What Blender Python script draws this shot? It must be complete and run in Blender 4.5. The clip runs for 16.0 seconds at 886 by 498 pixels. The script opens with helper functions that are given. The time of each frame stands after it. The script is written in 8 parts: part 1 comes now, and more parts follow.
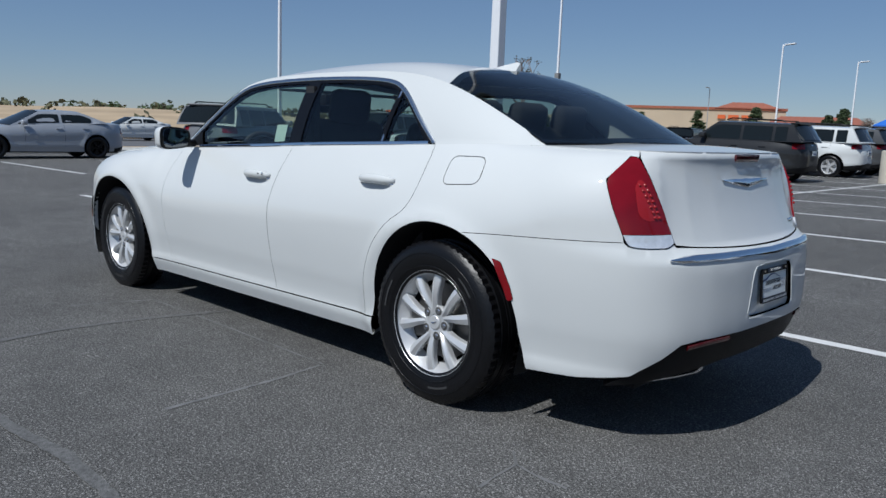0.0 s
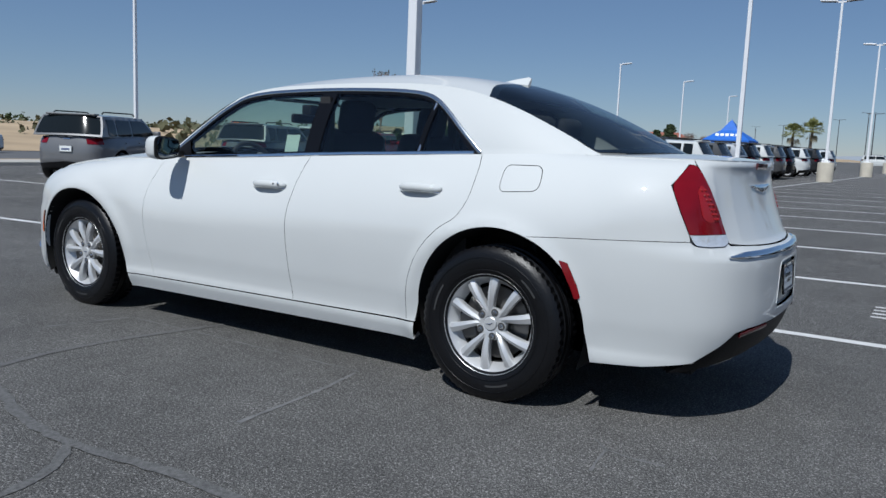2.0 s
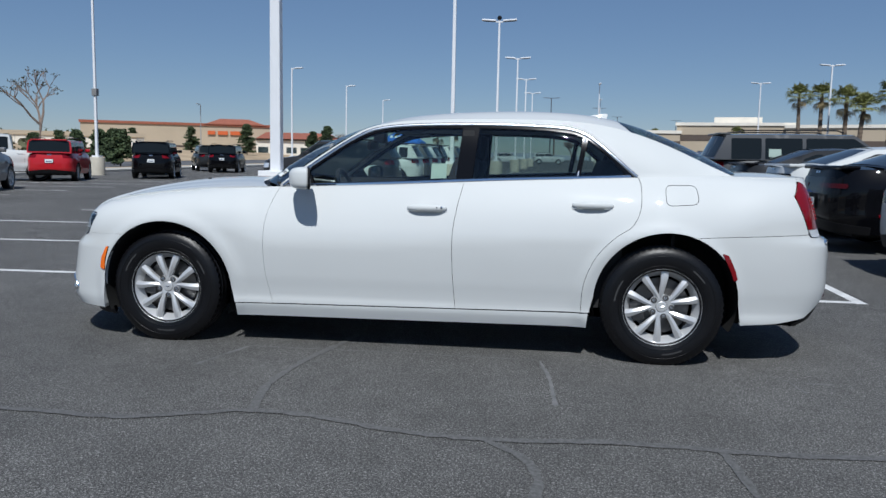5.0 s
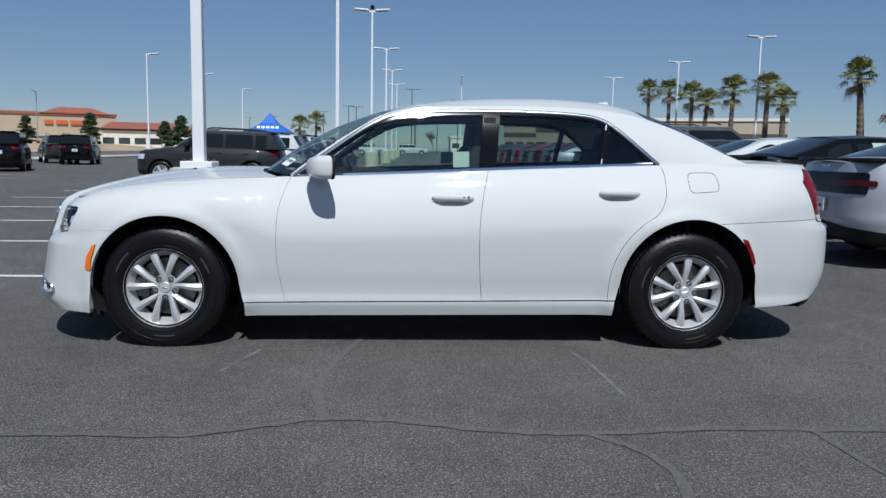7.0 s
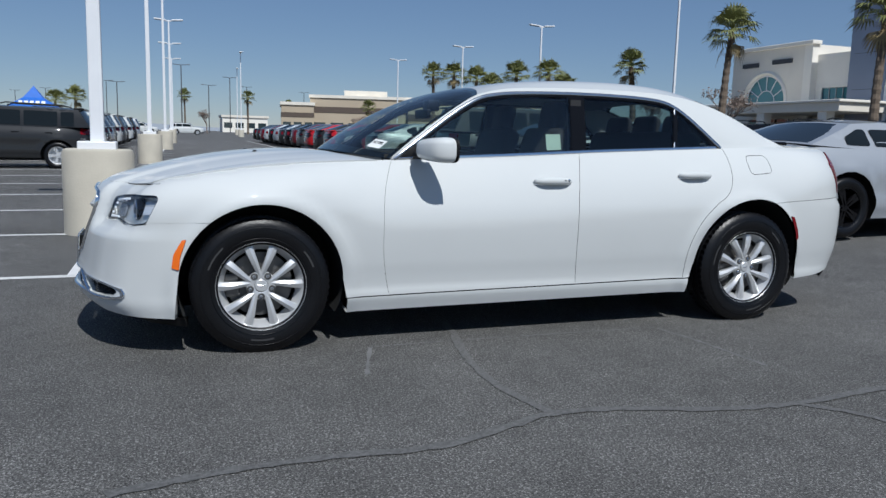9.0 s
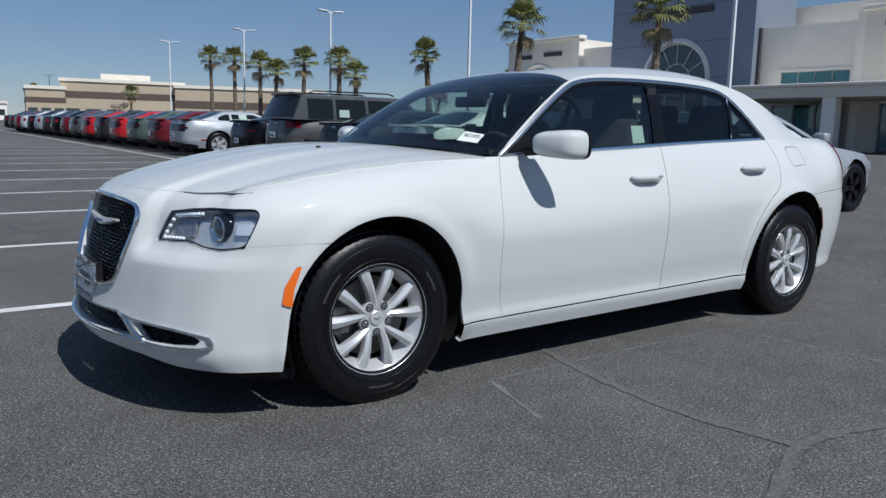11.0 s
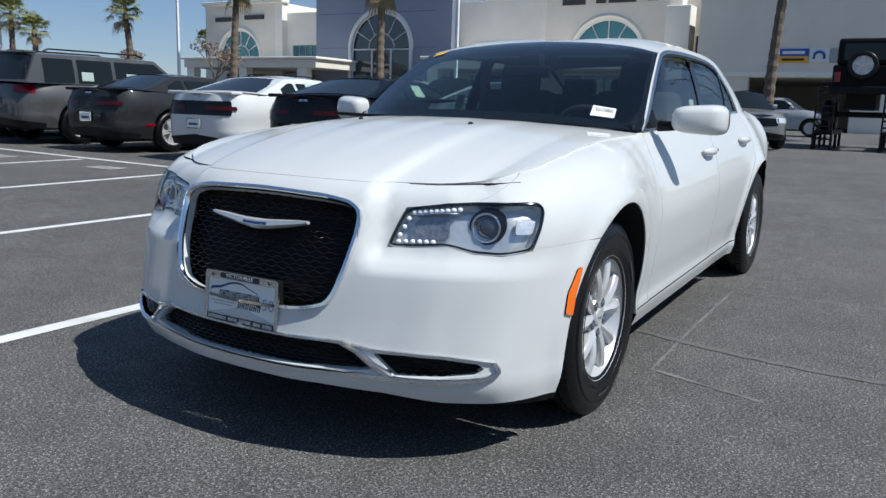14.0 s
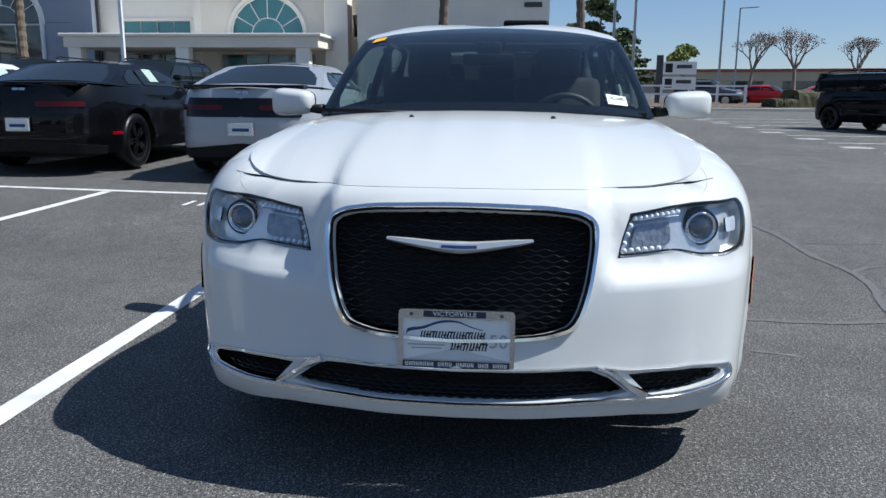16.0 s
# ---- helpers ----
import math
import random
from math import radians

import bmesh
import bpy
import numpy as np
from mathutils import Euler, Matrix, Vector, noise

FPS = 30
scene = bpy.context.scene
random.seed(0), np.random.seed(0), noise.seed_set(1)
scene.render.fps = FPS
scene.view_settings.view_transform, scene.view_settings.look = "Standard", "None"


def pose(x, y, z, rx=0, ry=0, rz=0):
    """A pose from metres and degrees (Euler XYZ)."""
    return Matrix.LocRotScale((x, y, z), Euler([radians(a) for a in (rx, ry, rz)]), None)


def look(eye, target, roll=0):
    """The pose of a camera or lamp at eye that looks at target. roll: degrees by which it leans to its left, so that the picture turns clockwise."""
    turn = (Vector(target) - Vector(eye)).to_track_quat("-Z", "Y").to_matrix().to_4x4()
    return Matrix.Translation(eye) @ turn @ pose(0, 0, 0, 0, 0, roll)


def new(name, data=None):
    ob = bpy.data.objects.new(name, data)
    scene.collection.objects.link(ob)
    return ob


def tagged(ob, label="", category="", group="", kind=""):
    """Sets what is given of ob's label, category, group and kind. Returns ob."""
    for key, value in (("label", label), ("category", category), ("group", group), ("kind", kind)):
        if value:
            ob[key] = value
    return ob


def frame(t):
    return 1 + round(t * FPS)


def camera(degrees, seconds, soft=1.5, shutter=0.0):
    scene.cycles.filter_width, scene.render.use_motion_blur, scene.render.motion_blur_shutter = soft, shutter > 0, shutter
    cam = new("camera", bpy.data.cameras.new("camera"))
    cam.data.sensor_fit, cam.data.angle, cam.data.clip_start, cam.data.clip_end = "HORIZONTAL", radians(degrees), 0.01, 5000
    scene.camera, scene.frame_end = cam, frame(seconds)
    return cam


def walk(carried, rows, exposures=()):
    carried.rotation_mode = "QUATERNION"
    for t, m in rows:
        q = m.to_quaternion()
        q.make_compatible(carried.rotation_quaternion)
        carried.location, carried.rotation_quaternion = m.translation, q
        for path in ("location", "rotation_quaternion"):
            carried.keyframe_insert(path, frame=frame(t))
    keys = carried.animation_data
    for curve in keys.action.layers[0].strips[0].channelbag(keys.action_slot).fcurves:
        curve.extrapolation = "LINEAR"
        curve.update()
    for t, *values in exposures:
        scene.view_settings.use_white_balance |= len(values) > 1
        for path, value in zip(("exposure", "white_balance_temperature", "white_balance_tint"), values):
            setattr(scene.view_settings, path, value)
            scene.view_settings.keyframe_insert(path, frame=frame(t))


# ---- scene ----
cam = camera(59.4, 16.0)
PATH = [
    (0, (-3.783, 3.198, 1.163), (-2.412, 1.774, 0.857), 2.1),
    (0.5, (-3.516, 3.462, 1.145), (-2.237, 1.951, 0.865), 1.8),
    (1, (-3.344, 3.541, 1.124), (-2.137, 1.969, 0.857), 1.8),
    (1.5, (-3.285, 3.603, 1.123), (-2.141, 1.983, 0.863), 2.0),
    (2, (-3.176, 3.87, 1.119), (-2.104, 2.202, 0.859), 2.3),
    (2.5, (-2.939, 4.26, 1.151), (-1.963, 2.534, 0.891), 2.2),
    (3, (-2.56, 4.601, 1.178), (-1.709, 2.809, 0.926), 1.9),
    (3.5, (-2.185, 4.97, 1.197), (-1.483, 3.114, 0.951), 1.6),
    (4, (-1.731, 5.217, 1.202), (-1.189, 3.307, 0.963), 1.2),
    (4.5, (-1.259, 5.466, 1.217), (-0.876, 3.517, 0.983), 0.9),
    (4.7, (-1.067, 5.511, 1.198), (-0.742, 3.552, 0.968), 1.0),
    (6.8, (0.103, 5.356, 1.153), (0.025, 3.372, 0.91), 1.1),
    (7, (0.184, 5.379, 1.145), (0.071, 3.398, 0.899), 1.1),
    (7.5, (0.577, 5.451, 1.145), (0.354, 3.48, 0.892), 1.3),
    (8, (1.018, 5.318, 1.098), (0.656, 3.369, 0.832), 1.4),
    (8.5, (1.543, 5.156, 1.107), (1.024, 3.244, 0.832), 1.5),
    (9, (1.995, 4.865, 1.113), (1.316, 3.005, 0.831), 1.5),
    (9.5, (2.446, 4.565, 1.115), (1.611, 2.77, 0.829), 1.6),
    (10, (2.799, 4.167, 1.102), (1.821, 2.446, 0.813), 1.6),
    (10.2, (2.933, 4.019, 1.1), (1.902, 2.33, 0.807), 1.5),
    (12.3, (3.278, 2.92, 1.052), (1.929, 1.476, 0.745), 2.3),
    (12.5, (3.343, 2.86, 1.037), (1.966, 1.445, 0.724), 2.5),
    (13, (3.657, 2.602, 1.069), (2.192, 1.281, 0.74), 2.7),
    (13.5, (3.901, 2.207, 1.046), (2.323, 1.027, 0.7), 2.5),
    (14, (4.155, 1.778, 1.072), (2.46, 0.78, 0.713), 1.8),
    (14.5, (4.306, 1.303, 1.07), (2.498, 0.533, 0.697), 1.6),
    (15, (4.436, 0.87, 1.089), (2.548, 0.332, 0.71), 1.2),
    (15.5, (4.409, 0.468, 1.075), (2.475, 0.134, 0.688), 0.6),
    (16, (4.41, 0.179, 1.104), (2.458, 0.0, 0.708), 0.4),
]
walk(cam, [(t, look(eye, target, roll)) for t, eye, target, roll in PATH],
     exposures=[(0, 0.03, 6000, 8), (10, 0.03, 6030, 8), (12.5, 0.16, 6150, 8), (14.5, 0.48, 6200, 8), (16, 0.59, 6100, 8)])

# ---------- sky, sun ----------
SUN_DIR = Vector((-0.06, 0.74, 1.0)).normalized()
world = bpy.data.worlds.new("sky")
scene.world = world
world.use_nodes = True
wn = world.node_tree.nodes
sky = wn.new("ShaderNodeTexSky")
sky.sky_type, sky.sun_disc = "NISHITA", False
sky.sun_elevation = math.asin(SUN_DIR.z)
sky.sun_rotation = math.atan2(SUN_DIR.x, SUN_DIR.y)
sky.altitude, sky.air_density, sky.dust_density, sky.ozone_density = 1200, 1.0, 0.1, 2.0
haze = wn.new("ShaderNodeMix")
haze.data_type = "RGBA"
haze.inputs[0].default_value = 0.30
haze.inputs[7].default_value = (3.0, 5.0, 9.2, 1)
world.node_tree.links.new(sky.outputs[0], haze.inputs[6])
world.node_tree.links.new(haze.outputs[2], wn["Background"].inputs[0])
wn["Background"].inputs[1].default_value = 0.055
sun = new("sun", bpy.data.lights.new("sun", "SUN"))
sun.data.energy, sun.data.angle, sun.data.color = 4.15, radians(0.53), (1.0, 0.965, 0.91)
sun.matrix_world = look((0, 0, 40), Vector((0, 0, 40)) - SUN_DIR)
scene.view_settings.exposure = 0.0

# ---------- materials ----------
def material(name, colour, rough=0.5, metal=0.0, spec=0.5, coat=0.0, vary=0.0, vscale=3.0, bump=0.0, bscale=200.0, emit=0.0, detail=4.0, per_object=0.0):
    m = bpy.data.materials.new(name)
    m.use_nodes = True
    nt = m.node_tree
    b = nt.nodes["Principled BSDF"]
    b.inputs["Base Color"].default_value = (*colour, 1)
    b.inputs["Roughness"].default_value = rough
    b.inputs["Metallic"].default_value = metal
    b.inputs["Specular IOR Level"].default_value = spec
    b.inputs["Coat Weight"].default_value = coat
    b.inputs["Coat Roughness"].default_value = 0.03
    tc = nt.nodes.new("ShaderNodeTexCoord")
    if vary or per_object:
        hsv = nt.nodes.new("ShaderNodeHueSaturation")
        hsv.inputs["Color"].default_value = (*colour, 1)
        n = nt.nodes.new("ShaderNodeTexNoise")
        n.inputs["Scale"].default_value, n.inputs["Detail"].default_value = vscale, detail
        nt.links.new(tc.outputs["Object"], n.inputs["Vector"])
        mr = nt.nodes.new("ShaderNodeMapRange")
        mr.inputs["From Min"].default_value, mr.inputs["From Max"].default_value = 0.25, 0.75
        mr.inputs["To Min"].default_value, mr.inputs["To Max"].default_value = 1 - vary, 1 + vary
        nt.links.new(n.outputs["Fac"], mr.inputs["Value"])
        src = mr.outputs[0]
        if per_object:
            oi = nt.nodes.new("ShaderNodeObjectInfo")
            ma = nt.nodes.new("ShaderNodeMath")
            ma.operation = "MULTIPLY_ADD"
            ma.inputs[1].default_value, ma.inputs[2].default_value = per_object, 1 - per_object / 2
            nt.links.new(oi.outputs["Random"], ma.inputs[0])
            mu = nt.nodes.new("ShaderNodeMath")
            mu.operation = "MULTIPLY"
            nt.links.new(ma.outputs[0], mu.inputs[0])
            nt.links.new(src, mu.inputs[1])
            src = mu.outputs[0]
        nt.links.new(src, hsv.inputs["Value"])
        nt.links.new(hsv.outputs[0], b.inputs["Base Color"])
    if bump:
        n2 = nt.nodes.new("ShaderNodeTexNoise")
        n2.inputs["Scale"].default_value, n2.inputs["Detail"].default_value = bscale, 3
        nt.links.new(tc.outputs["Object"], n2.inputs["Vector"])
        bp = nt.nodes.new("ShaderNodeBump")
        bp.inputs["Strength"].default_value, bp.inputs["Distance"].default_value = bump, 0.01
        nt.links.new(n2.outputs["Fac"], bp.inputs["Height"])
        nt.links.new(bp.outputs[0], b.inputs["Normal"])
    if emit:
        b.inputs["Emission Color"].default_value = (*colour, 1)
        b.inputs["Emission Strength"].default_value = emit
    return m


def glass(name, tint, gloss_rough=0.0, ior=1.5):
    m = bpy.data.materials.new(name)
    m.use_nodes = True
    nt = m.node_tree
    nt.nodes.remove(nt.nodes["Principled BSDF"])
    out = nt.nodes["Material Output"]
    tr = nt.nodes.new("ShaderNodeBsdfTransparent")
    tr.inputs[0].default_value = (*tint, 1)
    gl = nt.nodes.new("ShaderNodeBsdfGlossy")
    gl.inputs["Roughness"].default_value = gloss_rough
    lw = nt.nodes.new("ShaderNodeLayerWeight")
    lw.inputs[0].default_value = 0.5
    pw = nt.nodes.new("ShaderNodeMath")
    pw.operation = "POWER"
    pw.inputs[1].default_value = 5.0
    nt.links.new(lw.outputs["Facing"], pw.inputs[0])
    fr = nt.nodes.new("ShaderNodeMath")
    fr.operation = "MULTIPLY_ADD"
    fr.inputs[1].default_value, fr.inputs[2].default_value = 0.9, ((ior - 1) / (ior + 1)) ** 2 * 1.6
    nt.links.new(pw.outputs[0], fr.inputs[0])
    mx = nt.nodes.new("ShaderNodeMixShader")
    nt.links.new(fr.outputs[0], mx.inputs[0])
    nt.links.new(tr.outputs[0], mx.inputs[1])
    nt.links.new(gl.outputs[0], mx.inputs[2])
    nt.links.new(mx.outputs[0], out.inputs[0])
    return m


def paint(name, colour, metal=0.0):
    dark = max(colour) < 0.05
    m = material(name, colour, rough=0.45, metal=metal, spec=0.03 if dark else 0.12, coat=0.5 if dark else 0.8, vary=0.02, vscale=1.2)
    return m


M_WHITE = paint("white_paint", (0.585, 0.60, 0.595))
M_TYRE = material("tyre_rubber", (0.004, 0.004, 0.005), rough=0.36, spec=0.34, vary=0.2, vscale=9, bump=0.15, bscale=120)
M_BLACK = material("black_plastic", (0.007, 0.007, 0.008), rough=0.5, spec=0.2, vary=0.2, vscale=6, bump=0.08, bscale=300)
M_GLOSSBLACK = material("gloss_black", (0.006, 0.006, 0.007), rough=0.10, spec=0.2, coat=0.1)
M_CAVITY = material("dark_liner", (0.006, 0.006, 0.006), rough=0.9, vary=0.2)
M_CHROME = material("chrome", (0.78, 0.80, 0.83), rough=0.08, metal=1.0)
M_SATIN = material("satin_chrome", (0.55, 0.57, 0.60), rough=0.22, metal=1.0)
M_ALLOY = material("alloy", (0.62, 0.625, 0.63), rough=0.33, metal=0.45, vary=0.04, vscale=14)
M_STEEL = material("brake_steel", (0.15, 0.145, 0.14), rough=0.45, metal=0.8, vary=0.15, vscale=20)
M_RED = material("red_lens", (0.17, 0.002, 0.006), rough=0.08, spec=0.25, coat=0.5, vary=0.12, vscale=18)
M_REDDARK = material("dark_red_lens", (0.07, 0.003, 0.006), rough=0.08, coat=1.0)
M_AMBER = material("amber_lens", (0.85, 0.16, 0.01), rough=0.15, coat=0.6)
M_CLEARREF = material("reflector_silver", (0.86, 0.88, 0.91), rough=0.22, metal=0.5, vary=0.08, vscale=40, bump=0.3, bscale=60)
M_PROJECTOR = material("projector_glass", (0.10, 0.11, 0.13), rough=0.06, metal=0.6, coat=1.0)
# alloy barrel darkened: shade behind the spokes is in the colour
M_BARREL = material("barrel_painted_shade", (0.05, 0.05, 0.052), rough=0.5, metal=0.5, vary=0.15, vscale=20)
M_REDCORE = material("bright_red_core", (0.30, 0.008, 0.010), rough=0.2, coat=0.4)
M_SIDEWALL = material("sidewall_lettering", (0.035, 0.035, 0.036), rough=0.6)
# mirror metal darkened: the dim reflection of the car's side is in the colour
M_MIRROR = material("mirror_dark_reflection", (0.14, 0.15, 0.16), rough=0.03, metal=1.0)
M_BEAD = material("lamp_bead", (0.92, 0.94, 0.97), rough=0.15, coat=0.5)
M_LAMPGREY = material("ribbed_reflector", (0.30, 0.31, 0.34), rough=0.25, metal=0.6, vary=0.35, vscale=60, bump=0.4, bscale=80)
M_BADGE = material("bright_badge", (0.74, 0.74, 0.73), rough=0.28, metal=0.55, vary=0.05, vscale=30)
M_LAMPBODY = material("lamp_silver", (0.74, 0.74, 0.73), rough=0.24, metal=0.6, vary=0.08, vscale=20, bump=0.25, bscale=45)
M_GLASS = glass("tinted_window", (0.74, 0.85, 0.79), ior=1.66)
M_GLASSDARK = glass("dark_window", (0.54, 0.63, 0.61))
M_LENS = glass("clear_lens", (0.90, 0.93, 0.96))
M_SEAT = material("black_cloth", (0.016, 0.016, 0.018), rough=0.9, vary=0.2, vscale=12, bump=0.2, bscale=400)
M_DASH = material("dash_black", (0.02, 0.02, 0.021), rough=0.6, vary=0.15)
M_TRIMGREY = material("grey_trim", (0.20, 0.20, 0.20), rough=0.7, vary=0.1)
M_PAPER = material("paper_sticker", (0.78, 0.80, 0.78), rough=0.6)
M_PAPERGREEN = material("price_sheet", (0.36, 0.46, 0.41), rough=0.6, vary=0.05, vscale=30)
M_INK = material("dark_blue_ink", (0.02, 0.045, 0.16), rough=0.5)
M_INKBLACK = material("black_ink", (0.01, 0.01, 0.012), rough=0.6)
M_GREYINK = material("grey_ink", (0.35, 0.36, 0.40), rough=0.5)
M_TAB = material("blue_black_tab", (0.015, 0.025, 0.05), rough=0.45)
M_YELLOW = material("yellow_sticker", (0.80, 0.42, 0.02), rough=0.6)
M_ROAD_WHITE = material("road_marking_white", (0.62, 0.62, 0.61), rough=0.8, vary=0.18, vscale=5, bump=0.2, bscale=300)

# ---------- mesh helpers ----------
from mathutils.geometry import delaunay_2d_cdt


def thing(name, label="", category="", group="", kind=""):
    return tagged(new(name), label, category, group, kind)


def mesh_object(name, me, mat, parent=None, label=""):
    if mat is not None:
        for m in (mat if isinstance(mat, (list, tuple)) else [mat]):
            me.materials.append(m)
    ob = new(name, me)
    if parent is not None:
        ob.parent = parent
    if label:
        tagged(ob, label)
    return ob


def part(name, bm, mat, parent=None, label="", smooth=False):
    me = bpy.data.meshes.new(name)
    bmesh.ops.recalc_face_normals(bm, faces=bm.faces)
    bm.to_mesh(me)
    bm.free()
    if smooth:
        me.polygons.foreach_set("use_smooth", [True] * len(me.polygons))
        if smooth is not True:
            me.set_sharp_from_angle(angle=radians(smooth))
    return mesh_object(name, me, mat, parent, label)


def raw(name, verts, faces, mat, parent=None, label="", smooth=False):
    me = bpy.data.meshes.new(name)
    me.from_pydata([tuple(v) for v in verts], [], [tuple(f) for f in faces])
    me.validate()
    if smooth:
        me.polygons.foreach_set("use_smooth", [True] * len(me.polygons))
        if smooth is not True:
            me.set_sharp_from_angle(angle=radians(smooth))
    return mesh_object(name, me, mat, parent, label)


def add_box(bm, x0, x1, y0, y1, z0, z1, m=None, bevel=0.0):
    mat = Matrix.Translation(((x0 + x1) / 2, (y0 + y1) / 2, (z0 + z1) / 2)) @ Matrix.Diagonal((x1 - x0, y1 - y0, z1 - z0, 1))
    r = bmesh.ops.create_cube(bm, size=1, matrix=mat)
    vs = r["verts"]
    if bevel:
        es = {e for v in vs for e in v.link_edges}
        o = bmesh.ops.bevel(bm, geom=list(es), offset=bevel, segments=2, affect="EDGES", profile=0.5)
        vs = list({v for f in o["faces"] for v in f.verts} | {v for v in vs if v.is_valid})
    if m is not None:
        bmesh.ops.transform(bm, matrix=m, verts=vs)
    return vs


def box(name, x0, x1, y0, y1, z0, z1, mat, parent=None, label="", bevel=0.0):
    bm = bmesh.new()
    add_box(bm, x0, x1, y0, y1, z0, z1, bevel=bevel)
    return part(name, bm, mat, parent, label)


def lathe(profile, n, axis="y", closed=False):
    """profile: (radius, along) rows turned round the axis."""
    vs, fs = [], []
    k = len(profile)
    for i in range(n):
        a = 2 * math.pi * i / n
        for r, h in profile:
            p = (r * math.cos(a), h, r * math.sin(a)) if axis == "y" else (r * math.cos(a), r * math.sin(a), h) if axis == "z" else (h, r * math.cos(a), r * math.sin(a))
            vs.append(p)
    for i in range(n):
        j = (i + 1) % n
        for q in range(k if closed else k - 1):
            w = (q + 1) % k
            fs.append((i * k + q, j * k + q, j * k + w, i * k + w))
    return vs, fs


def tube(points, radius, n=8, closed=False, flat=1.0):
    """Vertices and faces of a tube along points. radius: number or list."""
    pts = [Vector(p) for p in points]
    vs, fs = [], []
    m = len(pts)
    up = Vector((0, 0, 1))
    for i, p in enumerate(pts):
        a = pts[i - 1] if (i or closed) else p
        b = pts[(i + 1) % m] if (i < m - 1 or closed) else p
        d = (b - a).normalized()
        side = d.cross(up)
        if side.length < 1e-3:
            side = d.cross(Vector((0, 1, 0)))
        side.normalize()
        upv = side.cross(d)
        r = radius[i] if isinstance(radius, (list, tuple)) else radius
        for k in range(n):
            t = 2 * math.pi * k / n
            vs.append(p + side * (r * math.cos(t)) + upv * (r * flat * math.sin(t)))
    for i in range(m if closed else m - 1):
        j = (i + 1) % m
        for k in range(n):
            w = (k + 1) % n
            fs.append((i * n + k, i * n + w, j * n + w, j * n + k))
    if not closed:
        fs.append(tuple(range(n - 1, -1, -1)))
        fs.append(tuple((m - 1) * n + k for k in range(n)))
    return vs, fs


def merge(*pieces):
    vs, fs = [], []
    for v, f in pieces:
        o = len(vs)
        vs += [tuple(p) for p in v]
        fs += [tuple(i + o for i in face) for face in f]
    return vs, fs


def inside(poly, p):
    poly, p = np.asarray(poly, float), np.asarray(p, float)
    x, y = p[:, 0][:, None], p[:, 1][:, None]
    a, b = poly, np.roll(poly, -1, axis=0)
    cond = (a[:, 1] > y) != (b[:, 1] > y)
    with np.errstate(divide="ignore", invalid="ignore"):
        xc = a[:, 0] + (y - a[:, 1]) * (b[:, 0] - a[:, 0]) / (b[:, 1] - a[:, 1])
    return (np.sum(cond & (x < xc), axis=1) % 2) == 1


def densify(poly, res):
    out = []
    n = len(poly)
    for i in range(n):
        a, b = np.array(poly[i], float), np.array(poly[(i + 1) % n], float)
        k = max(1, int(np.ceil(np.linalg.norm(b - a) / res)))
        for j in range(k):
            out.append(a + (b - a) * j / k)
    return np.array(out)


def shrink(poly, g):
    poly = np.asarray(poly, float)
    area = np.sum(poly[:, 0] * np.roll(poly[:, 1], -1) - np.roll(poly[:, 0], -1) * poly[:, 1])
    sgn = 1 if area > 0 else -1
    d1 = poly - np.roll(poly, 1, axis=0)
    d2 = np.roll(poly, -1, axis=0) - poly
    n1 = np.stack([-d1[:, 1], d1[:, 0]], 1) / np.maximum(np.linalg.norm(d1, axis=1), 1e-9)[:, None]
    n2 = np.stack([-d2[:, 1], d2[:, 0]], 1) / np.maximum(np.linalg.norm(d2, axis=1), 1e-9)[:, None]
    n = n1 + n2
    n = n / np.maximum(np.linalg.norm(n, axis=1), 0.5)[:, None]
    return poly + n * g * sgn


def rounded(poly, r, seg=5):
    """Corners of a polygon rounded by about r."""
    out = []
    n = len(poly)
    for i in range(n):
        a, b, c = (np.array(poly[(i + k) % n], float) for k in (-1, 0, 1))
        la, lc = np.linalg.norm(a - b), np.linalg.norm(c - b)
        d = min(r, la * 0.45, lc * 0.45)
        p, q = b + (a - b) / la * d, b + (c - b) / lc * d
        for k in range(seg + 1):
            t = k / seg
            out.append((1 - t) ** 2 * p + 2 * t * (1 - t) * b + t * t * q)
    return np.array(out)


